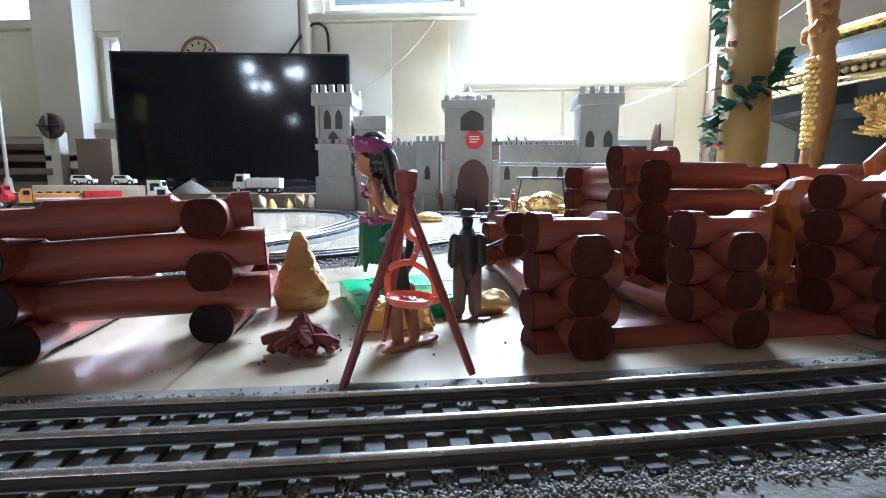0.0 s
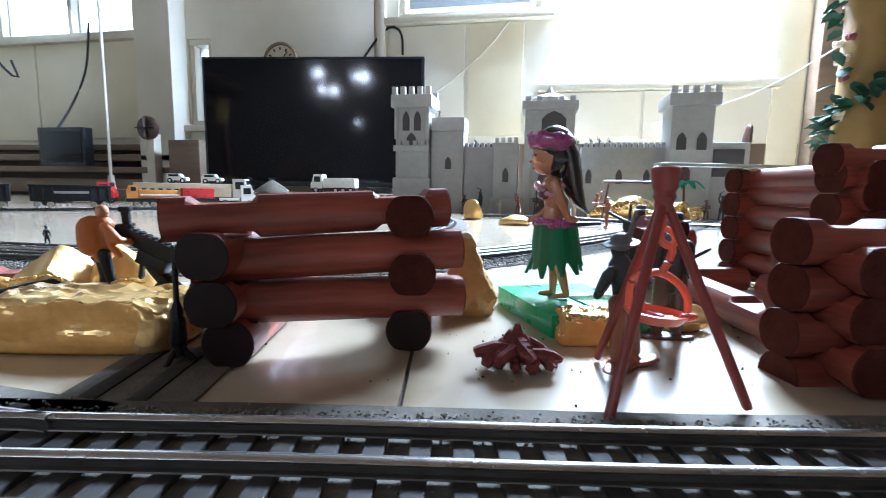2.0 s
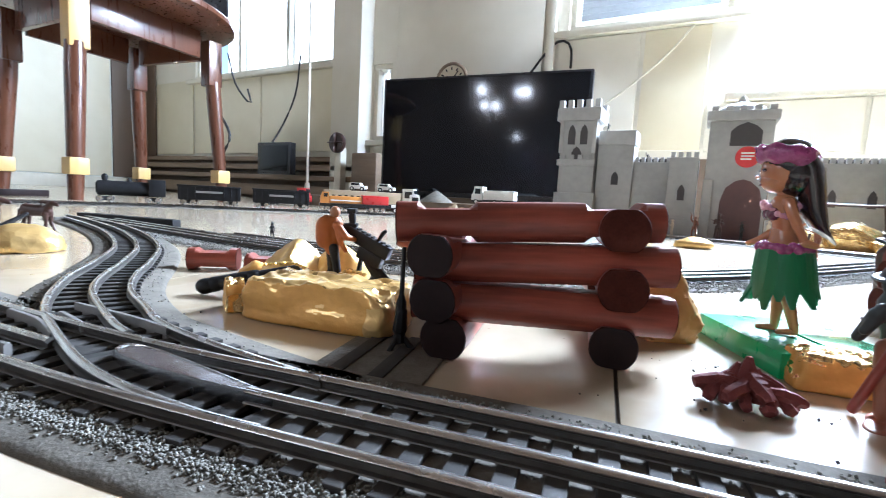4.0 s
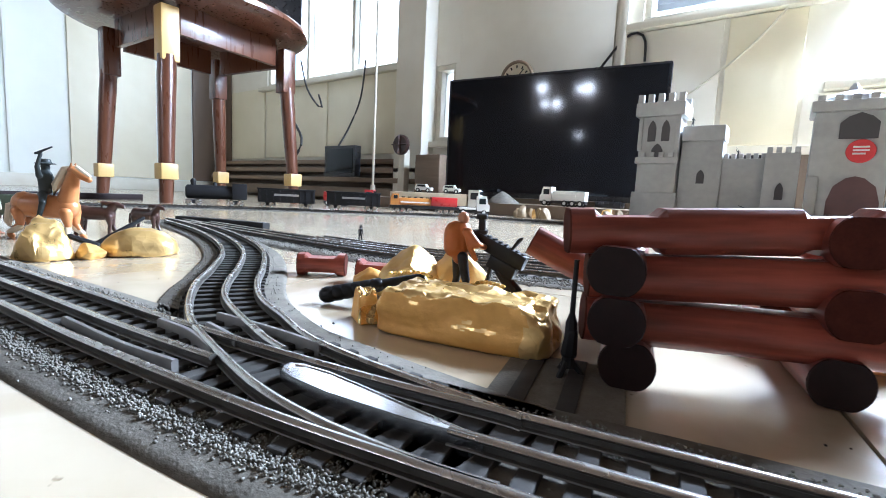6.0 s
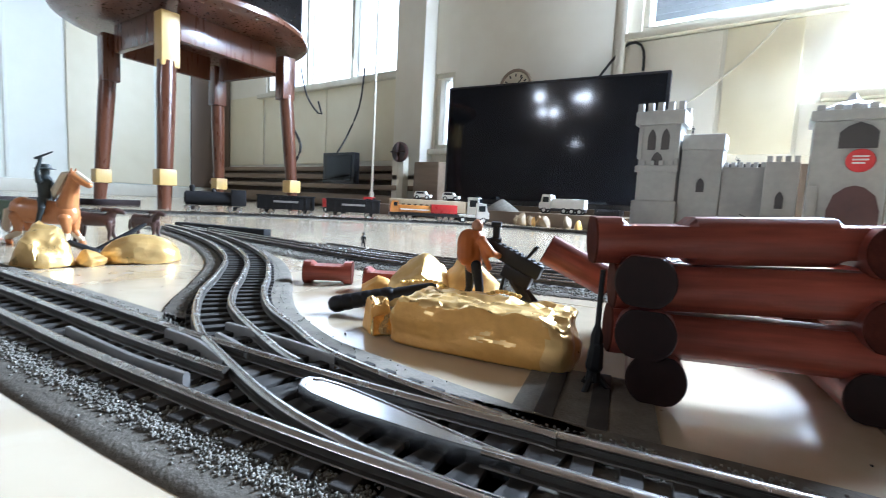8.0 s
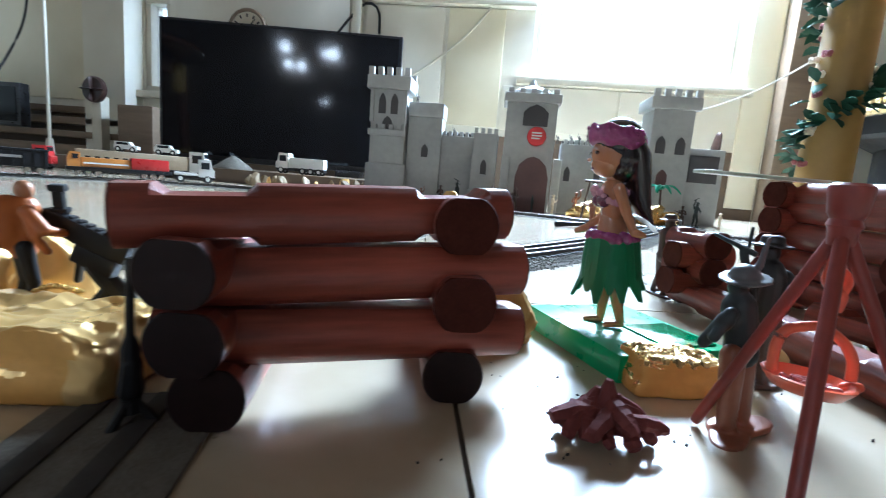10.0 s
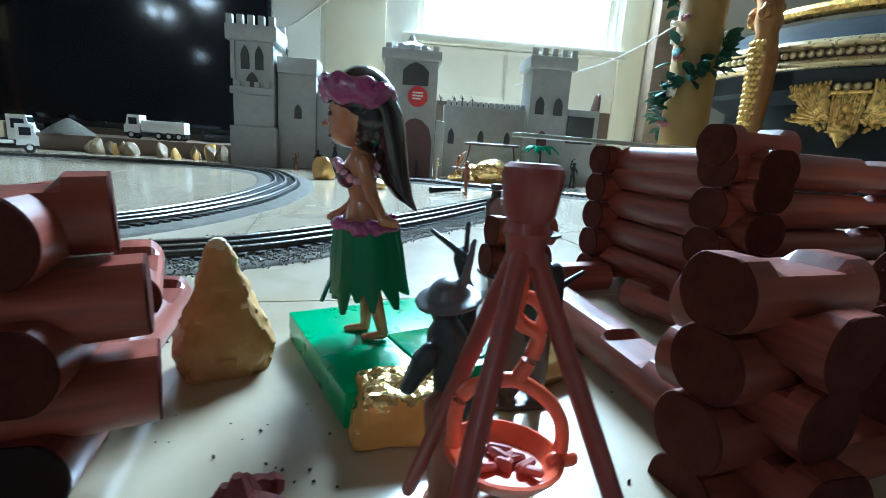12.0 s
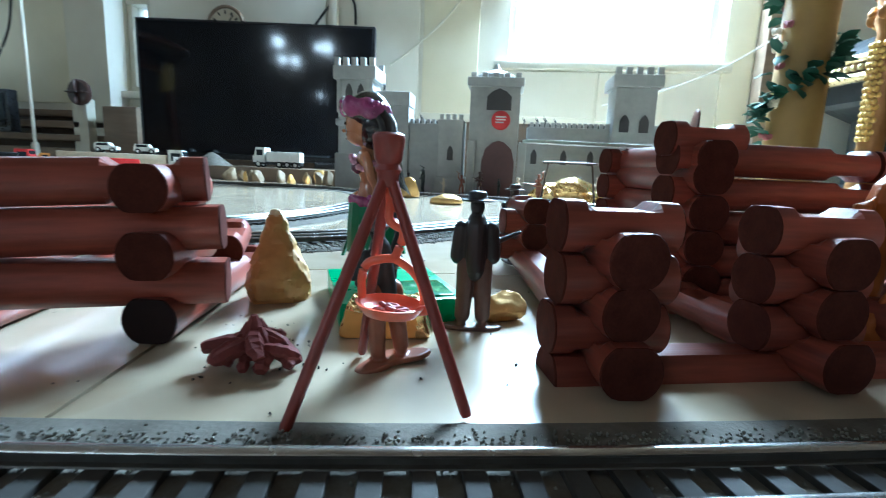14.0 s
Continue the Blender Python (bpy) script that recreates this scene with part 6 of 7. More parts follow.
        part("window", bm, CASTLE_DK, t)
    bm = bmesh.new()
    arch(bm, 0.375, -0.0115, 0.11, 0.03, 0.045, depth=0.002)
    part("crest", bm, GATE, t)
    b = block("wall_block", 0.445, 0.56, 0.0, 0.225, 0.03, 0.09)
    w = finish(b)
    bm = bmesh.new()
    box(bm, 0.462, 0.545, 0.026, 0.034, 0.125, 0.205, 0.002)
    part("window", bm, CASTLE_DK, w)
    # thin dark figures on the battlements
    return c


GATE = material("reddish_gate", (0.12, 0.06, 0.055), (0.08, 0.04, 0.04), rough=0.6, grain=80, bump=0.3)
castle()
for x, y, z, h in ((-0.372, 1.575, 0.305, 0.03), (-0.25, 1.585, 0.212, 0.028), (0.115, 1.585, 0.212, 0.028), (0.14, 1.585, 0.212, 0.03), (0.17, 1.585, 0.212, 0.026), (0.075, 1.585, 0.212, 0.026)):
    moulded("toy_knight", lambda bm: man(bm, h, "cap", "raised", base=True), TEAL, pose(x, y, z, 0, 0, 170), "small dark toy knight on the castle wall", voxel=0, group="castle guards")
for k in range(16):
    x = -0.32 + 0.055 * k
    y = 1.455 + 0.03 * math.sin(k * 2.3) - (0.05 if x > 0.1 else 0)
    moulded("toy_knight", lambda bm: man(bm, 0.045 + 0.012 * (k % 3), "brim", "rifle" if k % 2 else "raised"), (RUSSET, BROWN, TEAL, CREAM)[k % 4], pose(x, y, 0, 0, 0, 40 * k),
            "small toy figure standing before the castle", voxel=0, group="castle guards")
moulded("toy_cowboy", lambda bm: man(bm, 0.062, "brim", "aim"), RUSSET, pose(0.098, 1.035, 0, 0, 0, 90), "russet toy figure beside the far track", voxel=0)
bm = bmesh.new()
limb(bm, (0.03, 1.02, 0.006), (0.085, 1.045, 0.008), 0.006, 0.004, 8)
tagged(part("toy_log", bm, BLACK), "dark toy gun lying beside the far track", "toy gun")


def swing_frame():
    f = thing("toy_swing", pose(0.19, 1.30, 0, 0, 0, 4), "thin dark toy frame of two posts and a beam", "toy frame")
    for x in (-0.055, 0.055):
        bm = bmesh.new()
        limb(bm, (x * 1.25, 0, 0.002), (x, 0, 0.098), 0.0028, 0.0024, 8)
        part("post", bm, BROWN, f)
    bm = bmesh.new()
    limb(bm, (-0.066, 0, 0.1005), (0.066, 0, 0.1005), 0.0030, 0.0030, 8)
    part("beam", bm, BROWN, f)


swing_frame()


def palm(x, y, h):
    p = thing("toy_palm", pose(x, y, 0), "bright green plastic toy palm tree", "toy tree")
    bm = bmesh.new()
    path_tube(bm, [(0, 0, 0), (0.003, 0, h * 0.5), (0.0, 0, h)], [0.005, 0.0035, 0.003], 8)
    part("trunk", bm, BROWN, p)
    for k in range(9):
        a = 2 * math.pi * k / 9
        bm = bmesh.new()
        rows = []
        for t in range(6):
            q = t / 5
            c = Vector((math.cos(a) * 0.055 * q, math.sin(a) * 0.055 * q, h + 0.016 * math.sin(q * 2.6) - 0.018 * q * q))
            s = Vector((-math.sin(a), math.cos(a), 0)) * (0.010 * math.sin(math.pi * (0.12 + 0.86 * q)))
            rows.append([c - s - Vector((0, 0, 0.003)), c + Vector((0, 0, -0.0012)), c + s - Vector((0, 0, 0.003)), c + Vector((0, 0, 0.0014))])
        loft(bm, rows)
        part("frond", bm, PALM, p)


palm(0.357, 1.45, 0.098)


# ---- television, clock and wall things ----
def television():
    t = thing("television", pose(-1.02, 1.955, 0, 0, 0, 7.2), "large black flat television, switched off, on a low ledge", "television")
    bm = bmesh.new()
    box(bm, -0.49, 0.49, 0.0, 0.045, 0.075, 0.630, 0.006)
    part("casing", bm, BEZEL, t)
    bm = bmesh.new()
    box(bm, -0.478, 0.478, -0.003, 0.004, 0.098, 0.619, 0.0008)
    part("screen", bm, SCREEN, t, "glossy black screen", smooth=False)
    for x in (-0.3, 0.3):
        bm = bmesh.new()
        box(bm, x - 0.05, x + 0.05, -0.04, 0.08, 0.052, 0.078, 0.004)
        part("foot", bm, BEZEL, t)


television()
bm = bmesh.new()
box(bm, -2.0, -0.53, 1.70, 2.14, 0.0, 0.05, 0.004)
tagged(part("ledge", bm, PANEL), "low wooden ledge under the television", "shelf")


def clock():
    c = thing("wall_clock", pose(-1.376, NORTH - 0.012, 0.715), "round wall clock with a brown rim and pale dial", "clock")
    bm = bmesh.new()
    y = Vector((0, 1, 0))
    u, v = Vector((1, 0, 0)), Vector((0, 0, 1))
    rings = [ring(Vector((0, o, 0)), u, v, r, r, 40) for o, r in ((0.008, 0.10), (-0.018, 0.10), (-0.024, 0.095), (-0.024, 0.086), (-0.012, 0.082))]
    loft(bm, rings)
    part("rim", bm, BOARD, c)
    bm = bmesh.new()
    disc(bm, (0, -0.014, 0), (0, 1, 0), 0.083, 0.004, 40)
    dial = part("dial", bm, DIAL, c, "cream dial")
    for k in range(12):
        a = math.pi * k / 6
        bm = bmesh.new()
        box(bm, -0.0035, 0.0035, -0.0012, 0.0012, 0.058, 0.073)
        part("mark", bm, BLACK, dial, m=pose(0, -0.0175, 0, 0, math.degrees(a), 0))
    for a, ln, w in ((-60, 0.045, 0.0035), (40, 0.065, 0.0025)):
        bm = bmesh.new()
        box(bm, -w, w, -0.001, 0.001, -0.01, ln)
        part("hand_bar", bm, BLACK, dial, m=pose(0, -0.0195, 0, 0, a, 0))


DIAL = material("clock_dial", (0.72, 0.66, 0.5), (0.64, 0.57, 0.42), rough=0.4, grain=30, bump=0.0)
clock()


def cable(name, pts, r, mat, label):
    bm = bmesh.new()
    path_tube(bm, spline([Vector(p) for p in pts], 0.03), r, 6)
    tagged(part(name, bm, mat), label, "cable", "cables")


cable("cord", ((0.36, 1.89, 0.325), (0.558, 1.89, 0.380), (0.76, 1.89, 0.465), (0.97, 1.89, 0.603), (1.222, 1.89, 0.774), (1.7, 1.89, 1.15)), 0.0035, CORD, "white cord sagging across the room")
cable("cable", ((-0.95, 2.32, 0.68), (-0.86, 2.33, 0.80), (-0.79, 2.33, 0.86), (-0.73, 2.33, 0.83), (-0.72, 2.33, 0.70)), 0.006, CABLE, "dark cable looping down the wall")
cable("cable", ((-0.16, 2.33, 0.92), (-0.30, 2.335, 0.75), (-0.45, 2.335, 0.62), (-0.55, 2.33, 0.55)), 0.005, TRIMM, "painted cable running down the wall")
cable("cable", ((-2.5, 2.28, 0.95), (-2.52, 2.26, 0.7), (-2.56, 2.2, 0.5), (-2.55, 2.1, 0.36)), 0.006, CABLE, "black cable hanging from the window to the box")
cable("cable", ((-1.98, 1.27, 0.62), (-2.02, 1.33, 0.45), (-1.94, 1.36, 0.3), (-1.99, 1.36, 0.2), (-2.06, 1.4, 0.05)), 0.006, CABLE, "black cable hanging from the table")
cable("cable", ((-1.87, 1.3, 0.62), (-1.86, 1.33, 0.5), (-1.80, 1.36, 0.42), (-1.83, 1.36, 0.5)), 0.004, CABLE, "thin black cable loop under the table")


def pole():
    p = thing("floor_pole", pose(-1.887, 1.771, 0), "thin white metal pole standing beside the television", "pole")
    bm = bmesh.new()
    path_tube(bm, [(0, 0, 0.1), (0, 0, 0.8), (0.0, 0, 1.6)], 0.0065, 12)
    part("tube", bm, TRIMM, p)
    bm = bmesh.new()
    path_tube(bm, [(0, 0, 0.0), (0, 0, 0.02), (0, 0, 0.06), (0, 0, 0.11)], [0.035, 0.03, 0.016, 0.012], 14)
    part("foot", bm, TRIMM, p)


pole()


def crate(name, x, y, z, w, d, h, mat, label, category, yaw=0):
    t = thing(name, pose(x, y, z, 0, 0, yaw), label, category)
    bm = bmesh.new()
    box(bm, -w / 2, w / 2, -d / 2, d / 2, 0, h, min(w, d, h) * 0.08)
    part("body", bm, mat, t)
    return t


t = crate("small_screen", -2.53, 2.12, 0.165, 0.3, 0.05, 0.2, BEZEL, "small black screen leaning on the shelf boards", "monitor")
bm = bmesh.new()
box(bm, -0.13, 0.13, -0.029, -0.024, 0.02, 0.18, 0.001)
part("screen", bm, SCREEN, t)
t = crate("small_fan", -2.02, 2.16, 0.001, 0.05, 0.05, 0.335, TRIMM, "small dark fan on a pale stand beside the pillar", "fan")
bm = bmesh.new()
disc(bm, (0, -0.03, 0.36), (0, 1, 0), 0.06, 0.03, 20)
cage = part("cage", bm, BROWN, t)
for k in range(4):
    bm = bmesh.new()
    limb(bm, (0, -0.05, 0.36), (0.042 * math.cos(k * 1.571), -0.05, 0.36 + 0.042 * math.sin(k * 1.571)), 0.008, 0.016, 8, flat=0.3)
    part("blade", bm, BROWN, cage)
crate("cardboard_box", -1.80, 2.16, 0.0, 0.18, 0.1, 0.30, BOARD, "brown cardboard box standing beside the television", "box")
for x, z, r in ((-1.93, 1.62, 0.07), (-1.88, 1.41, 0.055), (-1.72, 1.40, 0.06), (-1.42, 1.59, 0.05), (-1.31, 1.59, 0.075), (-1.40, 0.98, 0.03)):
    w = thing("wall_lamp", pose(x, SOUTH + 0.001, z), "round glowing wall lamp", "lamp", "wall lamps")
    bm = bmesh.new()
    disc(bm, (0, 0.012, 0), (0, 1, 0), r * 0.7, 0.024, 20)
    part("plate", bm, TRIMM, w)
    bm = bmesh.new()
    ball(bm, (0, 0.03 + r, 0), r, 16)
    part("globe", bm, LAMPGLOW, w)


# ---- round table ----
def round_table():
    t = thing("round_table", pose(-2.14, 0.97, 0), "round dark-stained wooden table on four turned legs with oak cuffs", "table")
    bm = bmesh.new()
    u, v = Vector((1, 0, 0)), Vector((0, 1, 0))
    loft(bm, [ring(Vector((0, 0, z)), u, v, r, r, 64) for z, r in ((0.688, 0.40), (0.692, 0.44), (0.70, 0.452), (0.715, 0.452), (0.722, 0.446))])
    part("tabletop", bm, DARKWOOD, t)
    spots = ((0.262, -0.205), (-0.20, -0.22), (0.2, 0.3), (-0.25, 0.24))
    order = (0, 1, 3, 2)
    for a, b in zip(order, order[1:] + order[:1]):
        p, q = Vector((*spots[a], 0)), Vector((*spots[b], 0))
        c, length, yaw, _ = along(p * 0.95, q * 0.95)
        bm = bmesh.new()
        box(bm, -length / 2 + 0.036, length / 2 - 0.036, -0.011, 0.011, 0.585, 0.688, 0.002)
        part("apron", bm, DARKWOOD, t, m=pose(c.x, c.y, 0, 0, 0, yaw))
    for x, y in spots:
        out = Vector((x, y, 0)).normalized() * 0.045
        leg = bmesh.new()
        pts = [(0.0, 0.021), (0.10, 0.024), (0.2, 0.026), (0.3, 0.028), (0.42, 0.030), (0.5, 0.029)]
        loft(leg, [ring(Vector((x, y, z)) + out * (1 - z / 0.6), u, v, r, r, 16) for z, r in pts])
        l = part("leg", leg, DARKWOOD, t)
        for z0, z1, r in ((0.080, 0.135, 0.0285), (0.48, 0.66, 0.030)):
            bm = bmesh.new()
            o = Vector((x, y, 0)) + out * (1 - (z0 + z1) / 1.2)
            box(bm, o.x - r, o.x + r, o.y - r, o.y + r, z0, z1, 0.006)
            if z0 < 0.4 or (x, y) == spots[0]:
                part("cuff", bm, OAK, l, "pale oak block")
            else:
                part("cuff", bm, DARKWOOD, l)
    return t


round_table()
t = crate("laptop", -1.95, 1.1, 0.7225, 0.36, 0.25, 0.02, BEZEL, "black folded laptop on the round table", "laptop", 30)
bm = bmesh.new()
box(bm, -0.18, 0.18, 0.10, 0.115, 0.018, 0.24, 0.003)
part("lid", bm, BEZEL, t)


# ---- gilded furniture and column ----
def column():
    c = thing("garland_column", pose(0.832, 1.56, 0), "ochre painted column wound with faded leaves and roses", "column")
    bm = bmesh.new()
    u, v = Vector((1, 0, 0)), Vector((0, 1, 0))
    loft(bm, [ring(Vector((0, 0, z)), u, v, r, r, 28) for z, r in ((0, 0.09), (0.04, 0.09), (0.05, 0.068), (0.3, 0.066), (0.9, 0.062), (1.3, 0.060), (1.33, 0.08), (1.4, 0.08))])
    part("shaft", bm, OCHRE, c)
    rnd = random.Random(6)
    for k in range(190):
        if k < 175:
            z = 0.13 + 0.75 * k / 175
            a = radians(205 + (z - 0.30) * 1000) + rnd.uniform(-0.3, 0.3)
            z += rnd.uniform(-0.022, 0.022)
        else:
            z, a = rnd.uniform(0.18, 0.50), radians(rnd.uniform(172, 206))
        r = 0.065 + rnd.uniform(0, 0.014)
        p = Vector((r * math.cos(a), r * math.sin(a), z))
        kind = rnd.random()
        bm = bmesh.new()
        if kind < (0.90 if k < 175 else 0.4):
            rows = []
            d = Vector((math.cos(a + rnd.uniform(-0.6, 0.6)), math.sin(a), rnd.uniform(-0.9, 0.9))).normalized()
            s = d.cross(Vector((0.3, 0.1, 1))).normalized()
            for t, w in ((0, 0.2), (0.35, 1), (0.7, 0.8), (1, 0.08)):
                o = d * 0.050 * t + Vector((0, 0, 0.006 * math.sin(3 * t)))
                rows.append([o - s * 0.018 * w, o + Vector((0, 0, -0.0015)), o + s * 0.018 * w, o + Vector((0, 0, 0.0025))])
            loft(bm, rows)
            part("leaf", bm, LEAF, c, m=Matrix.Translation(p))
        else:
            for j in range(6):
                b = 2 * math.pi * j / 6
                ball(bm, (0.007 * math.cos(b), 0.007 * math.sin(b) - 0.003, 0.003 * (j % 2)), (0.008, 0.006, 0.008), 8)
            part("rose", bm, FLOWER if kind < (0.96 if k < 175 else 0.62) else PETAL, c, m=Matrix.Translation(p))


column()


def gilded_stand():
    g = thing("gilded_stand", pose(0, 0, 0), "carved gilded furniture with scaled leg, beaded rim and scrolls", "furniture")
    # scaled leg
    bm = bmesh.new()
    u, v = Vector((1, 0, 0)), Vector((0, 1, 0))
    c = Vector((0.985, 1.5, 0))
    prof = ((0.0, 0.075), (0.03, 0.08), (0.06, 0.05), (0.14, 0.045), (0.22, 0.05), (0.3, 0.058), (0.4, 0.062), (0.47, 0.045), (0.5, 0.06), (0.53, 0.05), (0.6, 0.062), (0.68, 0.07), (0.74, 0.04), (0.8, 0.07), (0.84, 0.07))
    loft(bm, [ring(c + Vector((0.02 * math.sin(z * 5), 0, z)), u, v, r * 0.62, r * 0.62, 24) for z, r in prof])
    leg = part("leg", bm, OLDGOLD, g)
    rnd = random.Random(3)
    bm = bmesh.new()
    ball(bm, (0, 0, 0), (0.0075, 0.0075, 0.0085), 10)
    first = part("scale", bm, GILT, leg)
    for i in range(16):
        z = 0.2 + 0.016 * i
        for k in range(4):
            a = radians(152) + 0.36 * (k + 0.5 * (i % 2))
            r = 0.0305 + 0.005 * min(1, (z - 0.2) / 0.15)
            ob = first if i == k == 0 else new("scale", first.data)
            ob.parent = leg
            ob.matrix_local = Matrix.Translation(c + Vector((r * math.cos(a) + 0.02 * math.sin(z * 5), r * math.sin(a), z)))
    for k in range(26):
        a, z = rnd.uniform(0, 6.3), rnd.uniform(0.5, 0.82)
        bm = bmesh.new()
        ball(bm, c + Vector((0.036 * math.cos(a), 0.036 * math.sin(a), z)), (rnd.uniform(0.008, 0.018), 0.012, rnd.uniform(0.012, 0.026)), 10)
        part("ornament", bm, OLDGOLD, leg)
    # round rim: slate band between gilded and silvered mouldings, with beads
    centre, radius = Vector((1.62, 1.78, 0)), 0.62

    def arc(z, r, prof, mat, name):
        bm = bmesh.new()
        rows = []
        for k in range(41):
            a = radians(180 + 150 * k / 40)
            d = Vector((math.cos(a), math.sin(a), 0))
            rows.append([centre + d * (r + p) + Vector((0, 0, z + q)) for p, q in prof])
        loft(bm, rows)
        return part(name, bm, mat, g)

    round_ = [(0.018 * math.cos(2 * math.pi * k / 10), 0.014 * math.sin(2 * math.pi * k / 10)) for k in range(10)]
    arc(0.385, radius, round_, PALEGILT, "lower_rim")
    arc(0.435, radius + 0.004, round_, PALEGILT, "upper_rim")
    arc(0.41, radius - 0.03, [(0.0, -0.025), (0.03, -0.012), (0.03, 0.012), (0.0, 0.025)], DARKWOOD, "rim_band")
    arc(0.445, radius - 0.1, [(-0.1, 0.10), (0.0, 0.075), (0.085, 0.0), (0.07, -0.006), (-0.1, -0.006)], SLATE, "slate_top")
    arc(0.57, radius - 0.16, [(0.03 * math.cos(2 * math.pi * k / 10), 0.02 * math.sin(2 * math.pi * k / 10)) for k in range(10)], GILT, "gilt_rail")
    arc(0.34, radius - 0.05, [(0.0, -0.03), (0.03, -0.02), (0.04, 0.03), (0.0, 0.03)], SLATE, "shadow_band")
    bm = bmesh.new()
    ball(bm, (0, 0, 0), 0.0105, 10)
    first = part("bead", bm, PALEGILT, g)
    for k in range(72):
        a = radians(182 + 140 * k / 72)
        bead = first if k == 0 else new("bead", first.data)
        bead.parent = g
        bead.matrix_local = (Matrix.Translation(centre + Vector((math.cos(a) * (radius + 0.008), math.sin(a) * (radius + 0.008), 0.411))))
    # carved cartouches below the rim: a fluted panel crowned with pearls between two sprays of leaves
    def on(mid, s, z, out=0.0):
        a = radians(mid) + s / 0.63
        return centre + Vector((math.cos(a), math.sin(a), 0)) * (0.628 + out) + Vector((0, 0, z))

    for mid in (222.8, 251.0):
        bm = bmesh.new()
        loft(bm, [[on(mid, s * w, z, o) for s, o in ((-1, -0.012), (-1, 0.004), (1, 0.004), (1, -0.012))] for z, w in ((0.196, 0.031), (0.300, 0.037))])
        crest = part("crest", bm, GILT, g, "gilded carved cartouche")
        for k in range(6):
            q = -1 + 0.4 * k
            bm = bmesh.new()
            limb(bm, on(mid, 0.028 * q, 0.204, 0.006), on(mid, 0.033 * q, 0.294, 0.006), 0.0038, 0.0046, 8)
            part("flute", bm, GILT, crest)
        bm = bmesh.new()
        limb(bm, on(mid, -0.040, 0.303, 0.006), on(mid, 0.040, 0.303, 0.006), 0.0068, 0.0068, 10)
        part("moulding", bm, GILT, crest)
        for k in range(4):
            bm = bmesh.new()
            ball(bm, on(mid, -0.030 + 0.020 * k, 0.3185, 0.006), 0.0105, 14)
            part("pearl", bm, PALEGILT, crest)
        for k, (s, z, r) in enumerate(((0, 0.262, 0.013), (-0.008, 0.240, 0.009), (0.009, 0.240, 0.009), (0, 0.222, 0.011))):
            bm = bmesh.new()
            ball(bm, on(mid, s, z, 0.010), (r, r * 0.8, r), 12)
            part("boss", bm, GILT, crest)
        bm = bmesh.new()
        path_tube(bm, [on(mid, 0, 0.206, 0.002), on(mid, 0, 0.192, 0.008), on(mid, 0, 0.176, 0.008), on(mid, 0.001, 0.158, 0.004)], [0.030, 0.026, 0.013, 0.004], 12)
        part("pendant", bm, GILT, crest)
        for side in (-1, 1):
            for k in range(17):
                q = k / 16
                x0, z0 = 0.036 + 0.020 * q, 0.222 + 0.010 * math.sin(3 * q)
                x1, z1 = 0.046 + 0.092 * q, 0.336 - 0.010 * q - 0.100 * q * (k % 2)
                pts = [on(mid, side * (x0 + (x1 - x0) * t / 6 + 0.010 * math.sin(t * 0.52)), z0 + (z1 - z0) * (t / 6) ** 0.8, 0.004 + 0.008 * math.sin(t * 0.5)) for t in range(7)]
                bm = bmesh.new()
                path_tube(bm, pts, [0.005, 0.0075, 0.0085, 0.008, 0.0072, 0.006, 0.003], 8)
                part("plume", bm, GILT, crest)
            for k in range(7):
                s0, z0, r = 0.044 + 0.013 * k, 0.232 + 0.010 * k + 0.012 * (k % 2), 0.016 - 0.001 * k
                pts = [on(mid, side * (s0 + r * (1 - t / 14) * math.cos(t * 0.62)), z0 + r * (1 - t / 14) * math.sin(t * 0.62), 0.014) for t in range(12)]
                bm = bmesh.new()
                path_tube(bm, pts, [0.0052 - 0.0002 * t for t in range(12)], 8)
                part("scroll", bm, GILT, crest)
            bm = bmesh.new()
            for k in range(150):
                q = rnd.random()
                ball(bm, on(mid, side * (0.036 + 0.075 * q), 0.196 + 0.115 * rnd.random() * (1 - 0.4 * q) + 0.035 * q, rnd.uniform(-0.006, 0.010)), (rnd.uniform(0.003, 0.007), 0.005, rnd.uniform(0.003, 0.008)), 7)
            part("carving", bm, GILT, crest)
    bm = bmesh.new()
    loft(bm, [ring(Vector((1.62, 1.78, z)), u, v, r, r, 40) for z, r in ((0.0, 0.5), (0.05, 0.5), (0.08, 0.42), (0.3, 0.42), (0.4, 0.6))])
    part("drum", bm, SLATE, g)


PALEGILT = material("pale_gilt", (0.72, 0.6, 0.36), (0.5, 0.38, 0.18), rough=0.3, metal=0.7, grain=80, bump=0.3)
gilded_stand()
bm = bmesh.new()
limb(bm, (0.808, 2.227, 0.30), (0.81, 2.22, 0.345), 0.03, 0.022, 10, flat=0.6)
limb(bm, (0.808, 2.227, 0.02), (0.808, 2.227, 0.29), 0.008, 0.008, 8)
tagged(part("stand_ornament", bm, BROWN), "dark ornament on a thin post near the wall", "ornament")


# ---- toy vehicles ----
def wheel(parent, x, y, r, w, rim):
    bm = bmesh.new()
    disc(bm, (0, 0, 0), (0, 1, 0), r, w, 16)
    ob = part("wheel", bm, RUBBER, parent, m=pose(x, y, r))
    bm = bmesh.new()
    disc(bm, (0, 0, 0), (0, 1, 0), r * 0.55, w * 1.08, 12)
    part("hub", bm, rim, ob)


